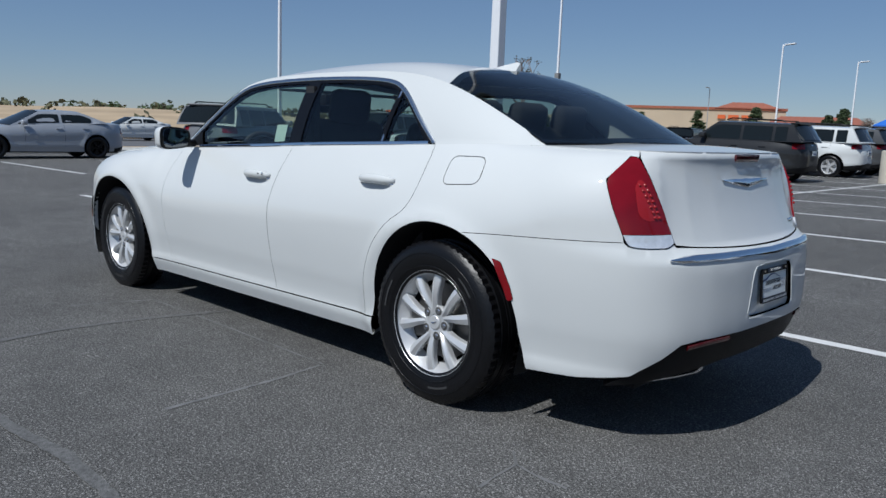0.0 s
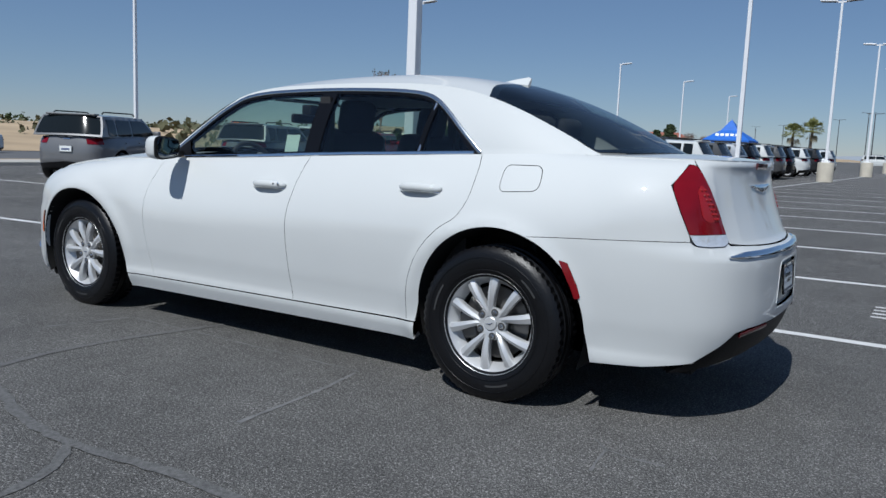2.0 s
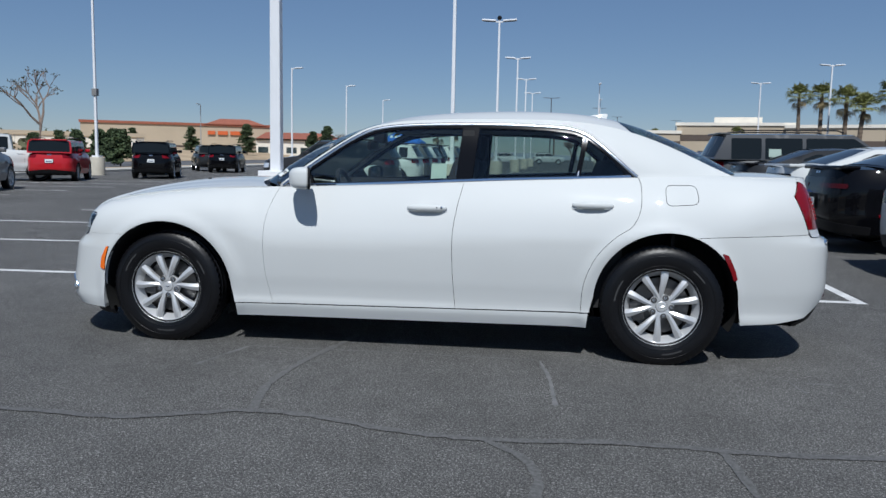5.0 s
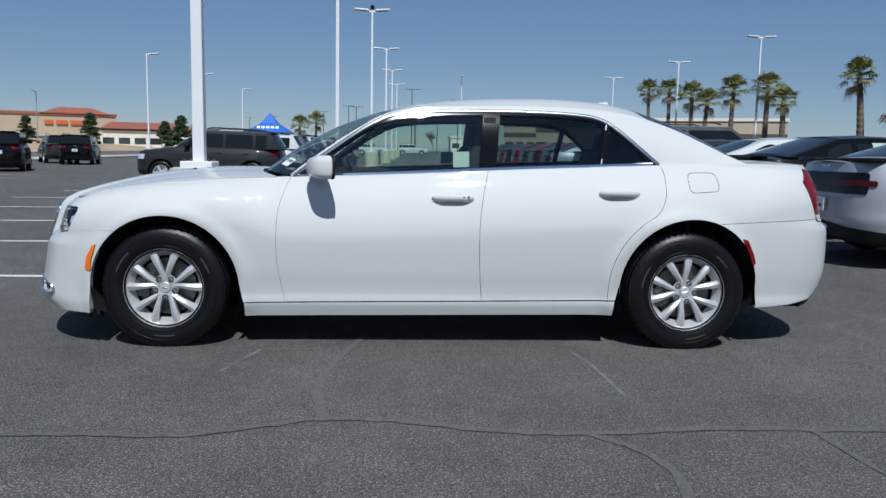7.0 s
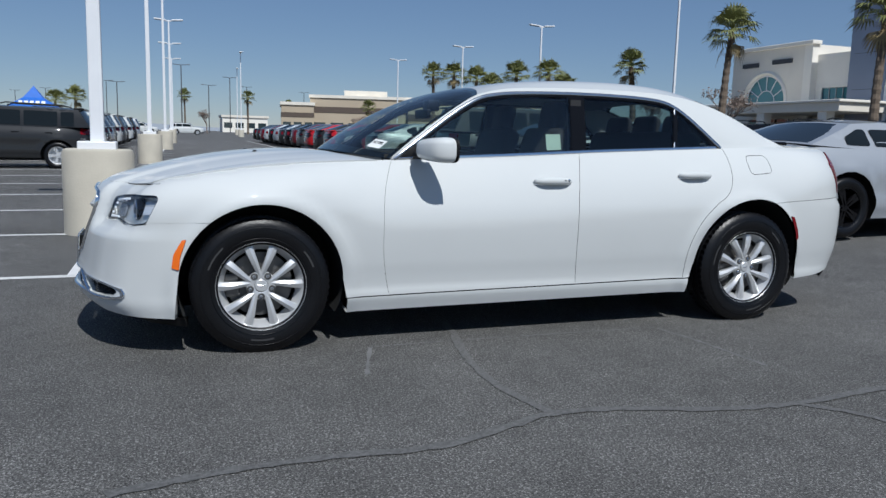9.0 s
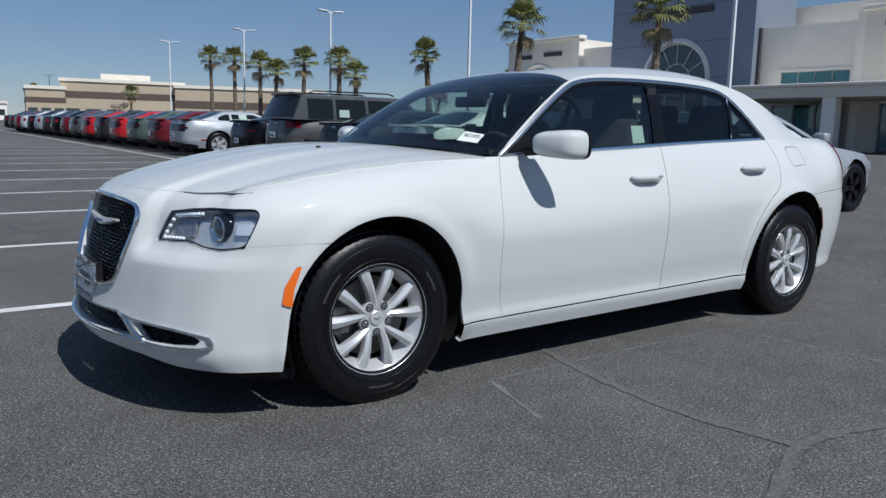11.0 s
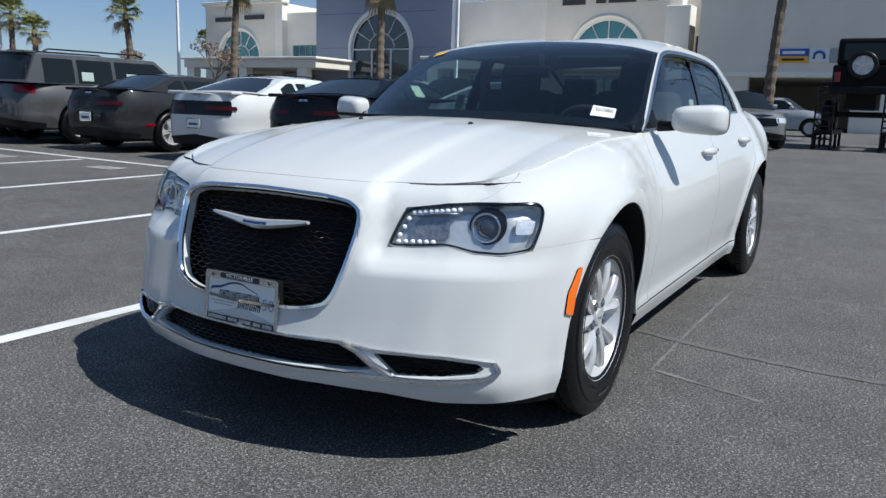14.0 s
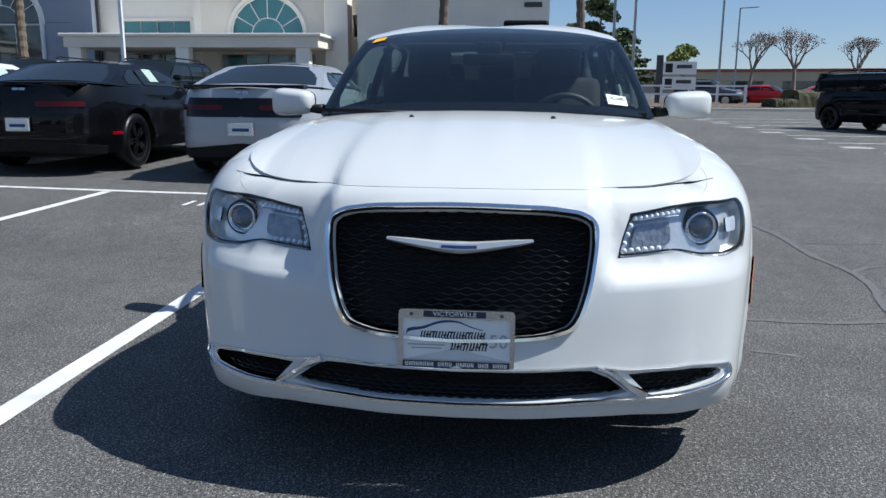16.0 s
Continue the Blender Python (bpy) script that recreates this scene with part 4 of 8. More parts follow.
    gl_q = [(-1.035, 1.094), (-1.30, 1.107), (-1.22, 1.195), (-1.125, 1.278), (-1.075, 1.315)]
    mirrored = lambda sg: (lambda d: d) if sg > 0 else flip_y
    both("window_surround", sheet(dlo_poly, side, 0.04, holes=[gl_f, gl_r, gl_q], gap=0, depth=0.03, lift=-0.001, out=-1), M_GLOSSBLACK)
    for nm, g in (("front_window", gl_f), ("rear_window", gl_r), ("quarter_window", gl_q)):
        for d in (sheet(g, side, 0.06, gap=-0.004, depth=0, lift=-0.005, out=-1),):
            for o in both(nm, d, M_GLASS if nm == "front_window" else M_GLASSDARK):
                o.visible_shadow = False
    for sg in (1, -1):
        for nm, pth, w in (("window_chrome", [tuple(p) for p in dlo_top], 0.0105), ("belt_chrome", belt_pts, 0.009)):
            o = strip_on(side, np.array(pth), w, 0.006, nm, M_SATIN if nm == "window_chrome" else M_CHROME, car, "satin chrome window moulding", out=-1)
            if sg < 0:
                o.data.transform(Matrix.Diagonal((1, -1, 1, 1)))
                o.data.flip_normals()
        o = strip_on(side, np.array([(-1.018, 1.095), (-1.06, 1.33)]), 0.006, 0.003, "window_divider", M_SATIN, car, out=-1)
        if sg < 0:
            o.data.transform(Matrix.Diagonal((1, -1, 1, 1)))
            o.data.flip_normals()

    k_at = lambda x: np.array([x, *(float(v) for v in rail(x))])
    rail_run = lambda a, b, n=40: np.array([k_at(x) for x in np.linspace(a, b, n)])
    ws_base = crom([(1.045, 0, 1.030), (1.03, 0.25, 1.028), (0.98, 0.5, 1.018), (0.83, 0.755, 0.998)], 30)
    header = crom([(0.175, 0, 1.436), (0.185, 0.25, 1.427), (0.225, 0.48, 1.402), (0.284, 0.643, 1.365)], 30)
    rear_head = crom([(-1.27, 0, 1.462), (-1.262, 0.25, 1.452), (-1.27, 0.45, 1.428), tuple(k_at(-1.33))], 30)
    rear_base = crom([(-2.03, 0, 1.135), (-2.02, 0.25, 1.133), (-1.98, 0.46, 1.127), tuple(k_at(-1.90))], 30)
    wsg = polish(ws_base, header, rail_run(0.83, 0.284), lambda u, w: 0.05 * 4 * u * (1 - u) * (1 - w ** 2) + 0.012 * np.sin(u * math.pi), "windscreen", M_GLASS, car, "clear windscreen with dark edge", under=0)
    wsg.visible_shadow = False
    polish(header, rear_head, rail_run(0.284, -1.33), lambda u, w: 0.036 * np.sin(np.clip(u, 0, 1) * math.pi) ** 0.8 * (1 - w ** 2.4) , "roof", M_WHITE, car, res=(50, 40))
    rg = polish(rear_head, rear_base, rail_run(-1.33, -1.90), lambda u, w: 0.030 * 4 * u * (1 - u) * (1 - w ** 2), "rear_screen", M_GLASSDARK, car, "dark tinted rear window", under=0)
    rg.visible_shadow = False
    # black frits round the two screens
    for fr, bk, a, b, bump, nm in ((ws_base, header, 0.83, 0.284, lambda u, w: 0.05 * 4 * u * (1 - u) * (1 - w ** 2) + 0.012 * np.sin(u * math.pi), "windscreen_frit"), (rear_head, rear_base, -1.33, -1.90, lambda u, w: 0.030 * 4 * u * (1 - u) * (1 - w ** 2), "rear_screen_frit")):
        f = coons(fr, bk, rail_run(a, b), bump)
        U = np.linspace(0, 1, 30)
        T = np.linspace(-1, 1, 40)
        bands = []
        for (u0, u1, t0, t1) in ((0, 0.06, -1, 1), (0.95, 1, -1, 1), (0, 1, -1, -0.965), (0, 1, 0.965, 1)):
            uu, tt = np.meshgrid(np.linspace(u0, u1, 24 if u1 - u0 > 0.5 else 3), np.linspace(t0, t1, 24 if t1 - t0 > 0.5 else 3), indexing="ij")
            P = f(uu.ravel(), tt.ravel()) - np.array([0, 0, 0.004])
            n, m = uu.shape
            bands.append((P, [(i * m + j, (i + 1) * m + j, (i + 1) * m + j + 1, i * m + j + 1) for i in range(n - 1) for j in range(m - 1)]))
        raw(nm, *merge(*bands), M_GLOSSBLACK, car, smooth=True)

    # bonnet with its two creases, cowl, deck
    s_front = np.linspace(0, s_hood, 40)
    s_side = np.linspace(s_hood, st(0.90)[0], 60)

    def tucked(ss):
        """The bonnet's edge: clear of the fascia in the middle, lapped under the wings at the sides."""
        p = rim_line(ss)
        t = np.gradient(p, axis=0)
        o = np.stack([t[:, 1], -t[:, 0], np.zeros(len(p))], 1)
        o /= np.maximum(np.linalg.norm(o, axis=1), 1e-9)[:, None]
        w = np.clip((p[:, 1:2] - 0.42) / 0.06, 0, 1)
        return p + o * (-0.003 + 0.006 * w) + np.array([0, 0, 1.0]) * (0.002 + 0.0022 * w)
    hood_front, hood_left = tucked(s_front), tucked(s_side)
    for sg in (1, -1):
        seam = crom([fy(0.44, 0.8385), fy(0.51, 0.838), fy(0.565, 0.841), fy(0.62, 0.845), fy(0.69, 0.850), sx(2.0, 0.855)], 24)
        o = strip_on(ring, seam, 0.0011, 0.0005, "bonnet_seam", M_CAVITY, car)
        if sg < 0:
            o.data.transform(Matrix.Diagonal((1, -1, 1, 1)))
            o.data.flip_normals()
    end = hood_left[-1]
    hood_back = crom([(1.07, 0, 1.022), (1.055, 0.3, 1.018), (1.0, 0.55, 1.008), tuple(end)], 40)

    def bonnet(u, w):
        crown = 0.050 * (np.sin(np.clip(u, 0, 1) * math.pi) ** 0.75) * (1 - w ** 2.6)
        crease = 0.007 * np.clip(np.sin(np.clip(u, 0, 1) * math.pi), 0, 1) ** 0.5 * (1 / (1 + np.exp((w - 0.56 + 0.10 * u) / 0.03)))
        mid = 0.006 * np.sin(np.clip(u, 0, 1) * math.pi) * np.exp(-(w / (0.16 + 0.05 * u)) ** 6)
        return crown + crease + mid
    polish(hood_front, hood_back, hood_left, bonnet, "bonnet", M_WHITE, car, res=(60, 121), under=0.02)
    cw = [np.array(hood_back) - np.array([0, 0, 0.012]), np.array(ws_base) + np.array([0.0, 0, -0.022])]
    n = 30
    a, b = crom(cw[0], n), crom(cw[1], n)
    va = np.concatenate([a, b, a * np.array([1, -1, 1]), b * np.array([1, -1, 1])])
    raw("cowl", va, [(i, i + 1, n + i + 1, n + i) for i in range(n - 1)] + [(2 * n + i, 3 * n + i, 3 * n + i + 1, 2 * n + i + 1) for i in range(n - 1)], M_BLACK, car, "black wiper cowl")
    for yy, x0 in ((0.36, 0.98), (-0.22, 1.01)):
        v, f = tube([(x0, yy, 1.012), (x0 + 0.03, yy - 0.25, 1.022), (x0 + 0.035, yy - 0.52, 1.026)], 0.009, 6)
        raw("wiper", v, f, M_BLACK, car, smooth=True)
    for yy in (0.28, -0.245):
        v, f = lathe([(0.010, -0.006), (0.0095, 0.004), (0.006, 0.009), (0.0003, 0.010)], 12, "z")
        raw("washer_nozzle", [(p[0] * 1.3 + 1.49, p[1] + yy, p[2] + 1.011) for p in v], f, M_BLACK, car, smooth=True)
    s_rear = np.linspace(S_END, st(-2.30)[0], 40)
    deck_back = rim_line(s_rear) + np.array([0.002, 0, 0.002])
    s_l = np.linspace(st(-1.86)[0], st(-2.30)[0], 40)
    deck_left = rim_line(s_l) + np.array([0, -0.002, 0.002])
    deck_front = crom([(-2.025, 0, 1.128), (-2.015, 0.25, 1.126), (-1.97, 0.5, 1.118), tuple(deck_left[0])], 40)
    polish(deck_front, deck_back, deck_left, lambda u, w: 0.012 * np.sin(np.clip(u, 0, 1) * math.pi) * (1 - w ** 3) - 0.006 * u * (1 - w) * 0, "boot_lid_deck", M_WHITE, car, res=(30, 60))

    # inner shell closes the gaps between panels
    inner = lambda s, z: ring(s, z) - np.stack([np.zeros_like(np.asarray(s, float)), np.full_like(np.asarray(s, float), 0.03), np.zeros_like(np.asarray(s, float))], -1)
    ip = [sx(1.05, 0.23)] + [p for p in arc(1.517, 0.352, 0.44, 188, 60, 24)] + [sx(1.75, 0.84)] + [(s, z - 0.02) for s, z in top_run(st(1.7)[0], st(-1.75)[0], 60)] + [sx(-1.75, 0.84)] + [p for p in arc(-1.546, 0.368, 0.44, 115, -8, 24)] + [sx(-1.05, 0.23)]
    both("inner_shell", sheet(ip, inner, 0.07, gap=0, depth=0), M_CAVITY)
    floor = bmesh.new()
    add_box(floor, -1.04, 1.05, -0.74, 0.74, 0.19, 0.24)
    add_box(floor, -2.36, -1.9, -0.62, 0.62, 0.22, 0.30)
    add_box(floor, -1.95, -1.05, -0.5, 0.5, 0.20, 0.32)
    add_box(floor, 1.05, 2.25, -0.5, 0.5, 0.19, 0.30)
    add_box(floor, 1.5, 1.52, -0.56, 0.56, 0.25, 0.80)
    part("underbody", floor, M_CAVITY, car)
    bk = bmesh.new()
    add_box(bk, -1.62, -1.60, -0.62, 0.62, 0.3, 1.10)
    add_box(bk, -2.02, -1.56, -0.58, 0.58, 1.085, 1.10)
    part("parcel_shelf", bk, M_DASH, car)

    # cabin
    def seat(x, y, w, rear=False):
        se = thing("seat")
        se.parent = car
        bm = bmesh.new()
        add_box(bm, x - 0.26, x + 0.26, y - w / 2, y + w / 2, 0.50, 0.66, bevel=0.05)
        part("cushion", bm, M_SEAT, se, smooth=True)
        bm = bmesh.new()
        add_box(bm, -0.07, 0.07, -w / 2, w / 2, 0.0, 0.62, bevel=0.055)
        bmesh.ops.transform(bm, matrix=pose(x - 0.24, y, 0.60, 0, -18, 0), verts=bm.verts)
        part("backrest", bm, M_SEAT, se, smooth=True)
        for hy in ([y] if not rear else [y - 0.36, y, y + 0.36]):
            bm = bmesh.new()
            add_box(bm, -0.045, 0.045, -0.13, 0.13, 0.0, 0.19, bevel=0.04)
            bmesh.ops.transform(bm, matrix=pose(x - 0.43, hy, 1.17 - (0.05 if rear else 0), 0, -10, 0), verts=bm.verts)
            part("headrest", bm, M_SEAT, se, smooth=True)
    seat(0.10, 0.38, 0.50)
    seat(0.10, -0.38, 0.50)
    seat(-0.85, 0.0, 1.22, True)
    bm = bmesh.new()
    add_box(bm, 0.60, 1.0, -0.72, 0.72, 0.78, 0.98, bevel=0.05)
    add_box(bm, 0.52, 0.72, 0.22, 0.56, 0.86, 1.0, bevel=0.03)
    add_box(bm, -0.4, 0.65, -0.11, 0.11, 0.4, 0.72, bevel=0.03)
    part("dashboard", bm, M_DASH, car, smooth=30)
    v, f = lathe([(0.175 + 0.015 * math.cos(a), 0.015 * math.sin(a)) for a in np.linspace(0, 2 * math.pi, 8, endpoint=False)], 32, "x", closed=True)
    v2, f2 = lathe([(0.07, -0.02), (0.065, -0.035), (0.0005, -0.04)], 16, "x")
    bars = [tube([(0, 0, 0), (0, 0.165 * math.cos(a), 0.165 * math.sin(a))], 0.016, 6) for a in (0, math.pi, -math.pi / 2)]
    wv, wf = merge((v, f), (v2, f2), *bars)
    turn = pose(0.47, 0.38, 0.93, 0, 22, 0)
    raw("steering_wheel", [turn @ Vector(p) for p in wv], wf, M_DASH, car, smooth=True)
    bm = bmesh.new()
    add_box(bm, 0.38, 0.41, -0.13, 0.13, 1.235, 1.295, bevel=0.012)
    add_box(bm, 0.30, 0.38, -0.06, 0.06, 1.285, 1.355, bevel=0.01)
    part("inner_mirror", bm, M_BLACK, car, smooth=30)
    bm = bmesh.new()
    add_box(bm, 0.04, 0.20, -0.48, -0.08, 1.350, 1.362, bevel=0.005)
    add_box(bm, 0.04, 0.20, 0.08, 0.48, 1.350, 1.362, bevel=0.005)
    part("sun_visor", bm, M_TRIMGREY, car)
    for sg in (1, -1):
        bm = bmesh.new()
        add_box(bm, -1.3, 0.85, sg * 0.69 - 0.03, sg * 0.69 + 0.03, 0.3, 1.02)
        add_box(bm, -0.385, -0.315, sg * 0.635 - 0.02, sg * 0.635 + 0.02, 1.0, 1.36)
        part("door_lining", bm, M_DASH, car)
    # head lining
    xs2 = np.linspace(0.25, -1.2, 14)
    hv = [(x, t * 0.575, 1.375 + 0.03 * (1 - t * t) - (0.02 if x < -1.0 else 0)) for x in xs2 for t in np.linspace(-1, 1, 7)]
    raw("head_lining", hv, [(i * 7 + j, i * 7 + j + 1, (i + 1) * 7 + j + 1, (i + 1) * 7 + j) for i in range(13) for j in range(6)], M_TRIMGREY, car, smooth=True)

    # door mirrors
    for sg in (1, -1):
        mi = thing("door_mirror")
        mi.parent = car
        bm = bmesh.new()
        bmesh.ops.create_uvsphere(bm, u_segments=28, v_segments=16, radius=1)
        for v in bm.verts:
            x, y, z = v.co
            p = lambda a, e: math.copysign(abs(a) ** e, a)
            x, y, z = p(x, 0.75), p(y, 0.5), p(z, 0.55)
            x = x if x > 0 else x * 0.25
            v.co = (0.60 + 0.10 * x - 0.035 * y, sg * (0.945 + 0.112 * y), 1.052 + 0.064 * z * (1 + 0.12 * y))
        part("cap", bm, M_WHITE, mi, smooth=True)
        pw = lambda q, e: math.copysign(abs(q) ** e, q)
        for nm, sc, xo, mt, lb in (("mirror_frame", 0.99, 0.0, M_BLACK, "black mirror frame"), ("mirror_glass", 0.86, -0.004, M_MIRROR, "mirror glass with a dark reflection in its colour")):
            rows = []
            for dx, k in ((0.012, sc), (0.0, sc), (-0.002, sc * 0.97)):
                for a in np.linspace(0, 2 * math.pi, 40, endpoint=False):
                    y_, z_ = k * pw(math.cos(a), 0.5), k * pw(math.sin(a), 0.55)
                    rows.append((0.572 + xo + dx - 0.035 * y_, sg * (0.945 + 0.112 * y_), 1.052 + 0.064 * z_ * (1 + 0.12 * y_)))
            fc = [(r * 40 + i, r * 40 + (i + 1) % 40, (r + 1) * 40 + (i + 1) % 40, (r + 1) * 40 + i) for r in range(2) for i in range(40)]
            raw(nm, rows, fc + [tuple(range(80, 120))], mt, mi, lb, smooth=35)
        v, f = tube([(0.68, sg * 0.78, 1.02), (0.66, sg * 0.83, 1.02), (0.62, sg * 0.88, 1.03)], [0.035, 0.03, 0.03], 8, flat=0.7)
        raw("arm", v, f, M_BLACK, mi, smooth=True)
        fl = [(0.80, 0.9985), (0.60, 1.012), (0.635, 1.09), (0.72, 1.05)]
        o = skin("sail", (lambda d: d if sg > 0 else flip_y(d))(sheet(fl, side, 0.05, gap=0, depth=0.01, lift=0.004, out=-1)), M_BLACK, mi)

    # shark fin aerial
    vs, fs = [], []
    n = 14
    for i in range(n):
        t = i / (n - 1)
        x = -1.02 - 0.20 * t
        h = 0.058 * (t ** 0.75) if t < 0.93 else 0.058 * (1 - (t - 0.93) * 3)
        w = 0.034 * (1 - 0.35 * t)
        zb = 1.474 - 0.012 * t
        for a in (-1, -0.55, -0.18, 0.18, 0.55, 1):
            vs.append((x - 0.02 * (1 - abs(a)), w * a, zb - 0.008 + (h + 0.008) * (1 - abs(a) ** 1.3)))
    for i in range(n - 1):
        for j in range(5):
            fs.append((i * 6 + j, i * 6 + j + 1, (i + 1) * 6 + j + 1, (i + 1) * 6 + j))
    fs += [tuple(range(6)), tuple((n - 1) * 6 + j for j in range(5, -1, -1))]
    raw("shark_fin_aerial", vs, fs, M_WHITE, car, smooth=45)
    return car


def lay(body, text_body, size, m, mat, parent, depth=0.0008, sx_=1.0, align="CENTER"):
    """Built-in font lettering as a mesh."""
    cu = bpy.data.curves.new(body, "FONT")
    cu.body, cu.size, cu.extrude = text_body, size, depth
    cu.align_x, cu.align_y = align, "CENTER"
    tmp = bpy.data.objects.new("tmp", cu)
    scene.collection.objects.link(tmp)
    me = bpy.data.meshes.new_from_object(tmp.evaluated_get(bpy.context.evaluated_depsgraph_get()))
    bpy.data.objects.remove(tmp)
    bpy.data.curves.remove(cu)
    me.transform(m @ Matrix.Diagonal((sx_, 1, 1, 1)))
    return mesh_object(body, me, mat, parent)


def build_wheel(car, x, sg, lip=0.205):
    """A tyre with blocks and a ten-spoke alloy rim with its outer face towards sg * y."""
    w = thing("wheel")
    w.parent = car
    R, RR, half = 0.352, 0.222, 0.106
    prof = [(RR - 0.008, -half * 0.86), (RR + 0.01, -half * 0.95), (0.29, -half * 1.04), (0.325, -half * 0.98), (0.343, -half * 0.88)]
    tread = [(-0.80, 0), (-0.50, 0), (-0.48, -0.008), (-0.42, -0.008), (-0.40, 0), (-0.13, 0), (-0.11, -0.008), (-0.05, -0.008), (-0.03, 0)]
    pr = prof + [(R + d, half * a) for a, d in tread] + [(R + d, -half * a) for a, d in tread[::-1]] + [(r, -h) for r, h in prof[::-1]]
    n = 120
    vs, fs = lathe(pr, n, "y")
    k = len(pr)
    vs = [list(v) for v in vs]
    for i in range(n):
        if i % 2 == 0:
            for q in range(3, k - 3):
                if q in (3, 4, 5, 6, k - 4, k - 5, k - 6, k - 7):
                    f = 1 - 0.020
                    vs[i * k + q][0] *= f
                    vs[i * k + q][2] *= f
    tyre = raw("tyre", vs, fs, M_TYRE, w, "black tyre with raised sidewall lettering", smooth=35)
    ring_v = [lathe([(r - 0.0014, half * 1.035 - 0.001), (r, half * 1.035 + 0.0018), (r + 0.0014, half * 1.035 - 0.001)], 72, "y") for r in (0.248, 0.302)]
    raw("sidewall_rib", *merge(*ring_v), M_TYRE, tyre, smooth=True)
    for a0, a1 in ((0.35, 0.82), (2.45, 2.80), (4.5, 4.92)):
        arc_ = np.linspace(a0, a1, 9)
        yy = half * 1.035 + 0.001
        rows = [(r_ * math.cos(q), yy, r_ * math.sin(q)) for q in arc_ for r_ in (0.272, 0.281)]
        raw("sidewall_lettering", rows, [(2 * i, 2 * i + 1, 2 * i + 3, 2 * i + 2) for i in range(8)], M_SIDEWALL, tyre, "grey moulded lettering bar")
    # barrel
    v, f = lathe([(RR + 0.004, half * 0.88), (RR + 0.008, half * 0.90), (RR + 0.005, half * 0.93), (RR - 0.003, half * 0.86), (RR - 0.010, half * 0.76), (RR - 0.026, half * 0.52), (RR - 0.036, half * 0.36), (RR - 0.040, half * 0.28)], 72, "y")
    rim = raw("rim", v, f, M_ALLOY, w, "silver ten-spoke alloy rim", smooth=40)
    # inner part of the rim, its shade painted as a darker metal
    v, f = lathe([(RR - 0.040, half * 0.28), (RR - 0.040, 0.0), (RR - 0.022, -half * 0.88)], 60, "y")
    raw("barrel", v, f, M_BARREL, rim, "inner barrel with shade painted dark", smooth=40)
    # spokes in five splayed pairs
    for q in range(5):
        base = math.pi / 2 + 2 * math.pi * q / 5
        for sd in (-1, 1):
            rows = []
            m = 9
            for i in range(m):
                t = i / (m - 1)
                r = 0.045 + (RR - 0.003 - 0.045) * t
                a = base + sd * (0.13 + 0.175 * t + 0.05 * math.sin(t * math.pi))
                wid = 0.012 + 0.0135 * t ** 1.1
                hy = half * (0.62 + 0.16 * math.sin(t * math.pi * 0.9) + 0.04 * t)
                ca, sa = math.cos(a), math.sin(a)
                for off, dy in ((-0.85, -0.036), (-1.0, -0.010), (-0.86, -0.003), (-0.1 * sd, 0.005), (0.86, -0.003), (1.0, -0.010), (0.85, -0.036)):
                    rows.append((r * ca - off * wid * sa, hy + dy, r * sa + off * wid * ca))
            fs2 = [(i * 7 + j, i * 7 + j + 1, (i + 1) * 7 + j + 1, (i + 1) * 7 + j) for i in range(m - 1) for j in range(6)]
            raw("spoke", rows, fs2, M_ALLOY, rim, smooth=22)
    v, f = lathe([(0.070, half * 0.30), (0.076, half * 0.58), (0.071, half * 0.665), (0.040, half * 0.69), (0.034, half * 0.66)], 40, "y")
    raw("hub", v, f, M_ALLOY, rim, smooth=40)
    v, f = lathe([(0.032, half * 0.60), (0.032, half * 0.69), (0.028, half * 0.72), (0.0004, half * 0.73)], 32, "y")
    cap = raw("hub_cap", v, f, M_ALLOY, rim, "silver centre cap", smooth=35)
    v, f = tube([(-0.018, half * 0.735, 0.003), (0.0, half * 0.74, -0.001), (0.018, half * 0.735, 0.003)], [0.001, 0.004, 0.001], 6)
    raw("cap_badge", v, f, M_SATIN, cap)
    for q in range(5):
        a = math.pi / 2 + 2 * math.pi * (q + 0.5) / 5
        v, f = lathe([(0.0115, half * 0.5), (0.0115, half * 0.71), (0.008, half * 0.75), (0.0003, half * 0.755)], 6, "y")
        raw("lug_nut", [(p[0] + 0.0575 * math.cos(a), p[1], p[2] + 0.0575 * math.sin(a)) for p in v], f, M_SATIN, rim)
        v, f = lathe([(0.0185, half * 0.685), (0.0175, half * 0.698), (0.0005, half * 0.698)], 14, "y")
        raw("lug_seat", [(p[0] + 0.0575 * math.cos(a), p[1], p[2] + 0.0575 * math.sin(a)) for p in v], f, M_STEEL, rim)
    v, f = lathe([(0.165, 0.006), (0.165, 0.014), (0.07, 0.014), (0.06, 0.04), (0.0005, 0.04)], 48, "y")
    raw("brake_disc", v, f, M_STEEL, w, "worn steel brake disc", smooth=35)
    bm = bmesh.new()
    add_box(bm, 0.10, 0.18, -0.01, 0.035, -0.06, 0.06, bevel=0.012)
    part("brake_caliper", bm, M_STEEL, w)
    v, f = lathe([(RR - 0.02, -half * 0.86), (0.06, -half * 0.8), (0.0005, -half * 0.8)], 32, "y")
    raw("inner_cover", v, f, M_CAVITY, w)
    w.matrix_basis = pose(x, sg * 0.782, 0.345, 0, 0 if x > 0 else 14, 0 if sg > 0 else 180)
    return w, tyre

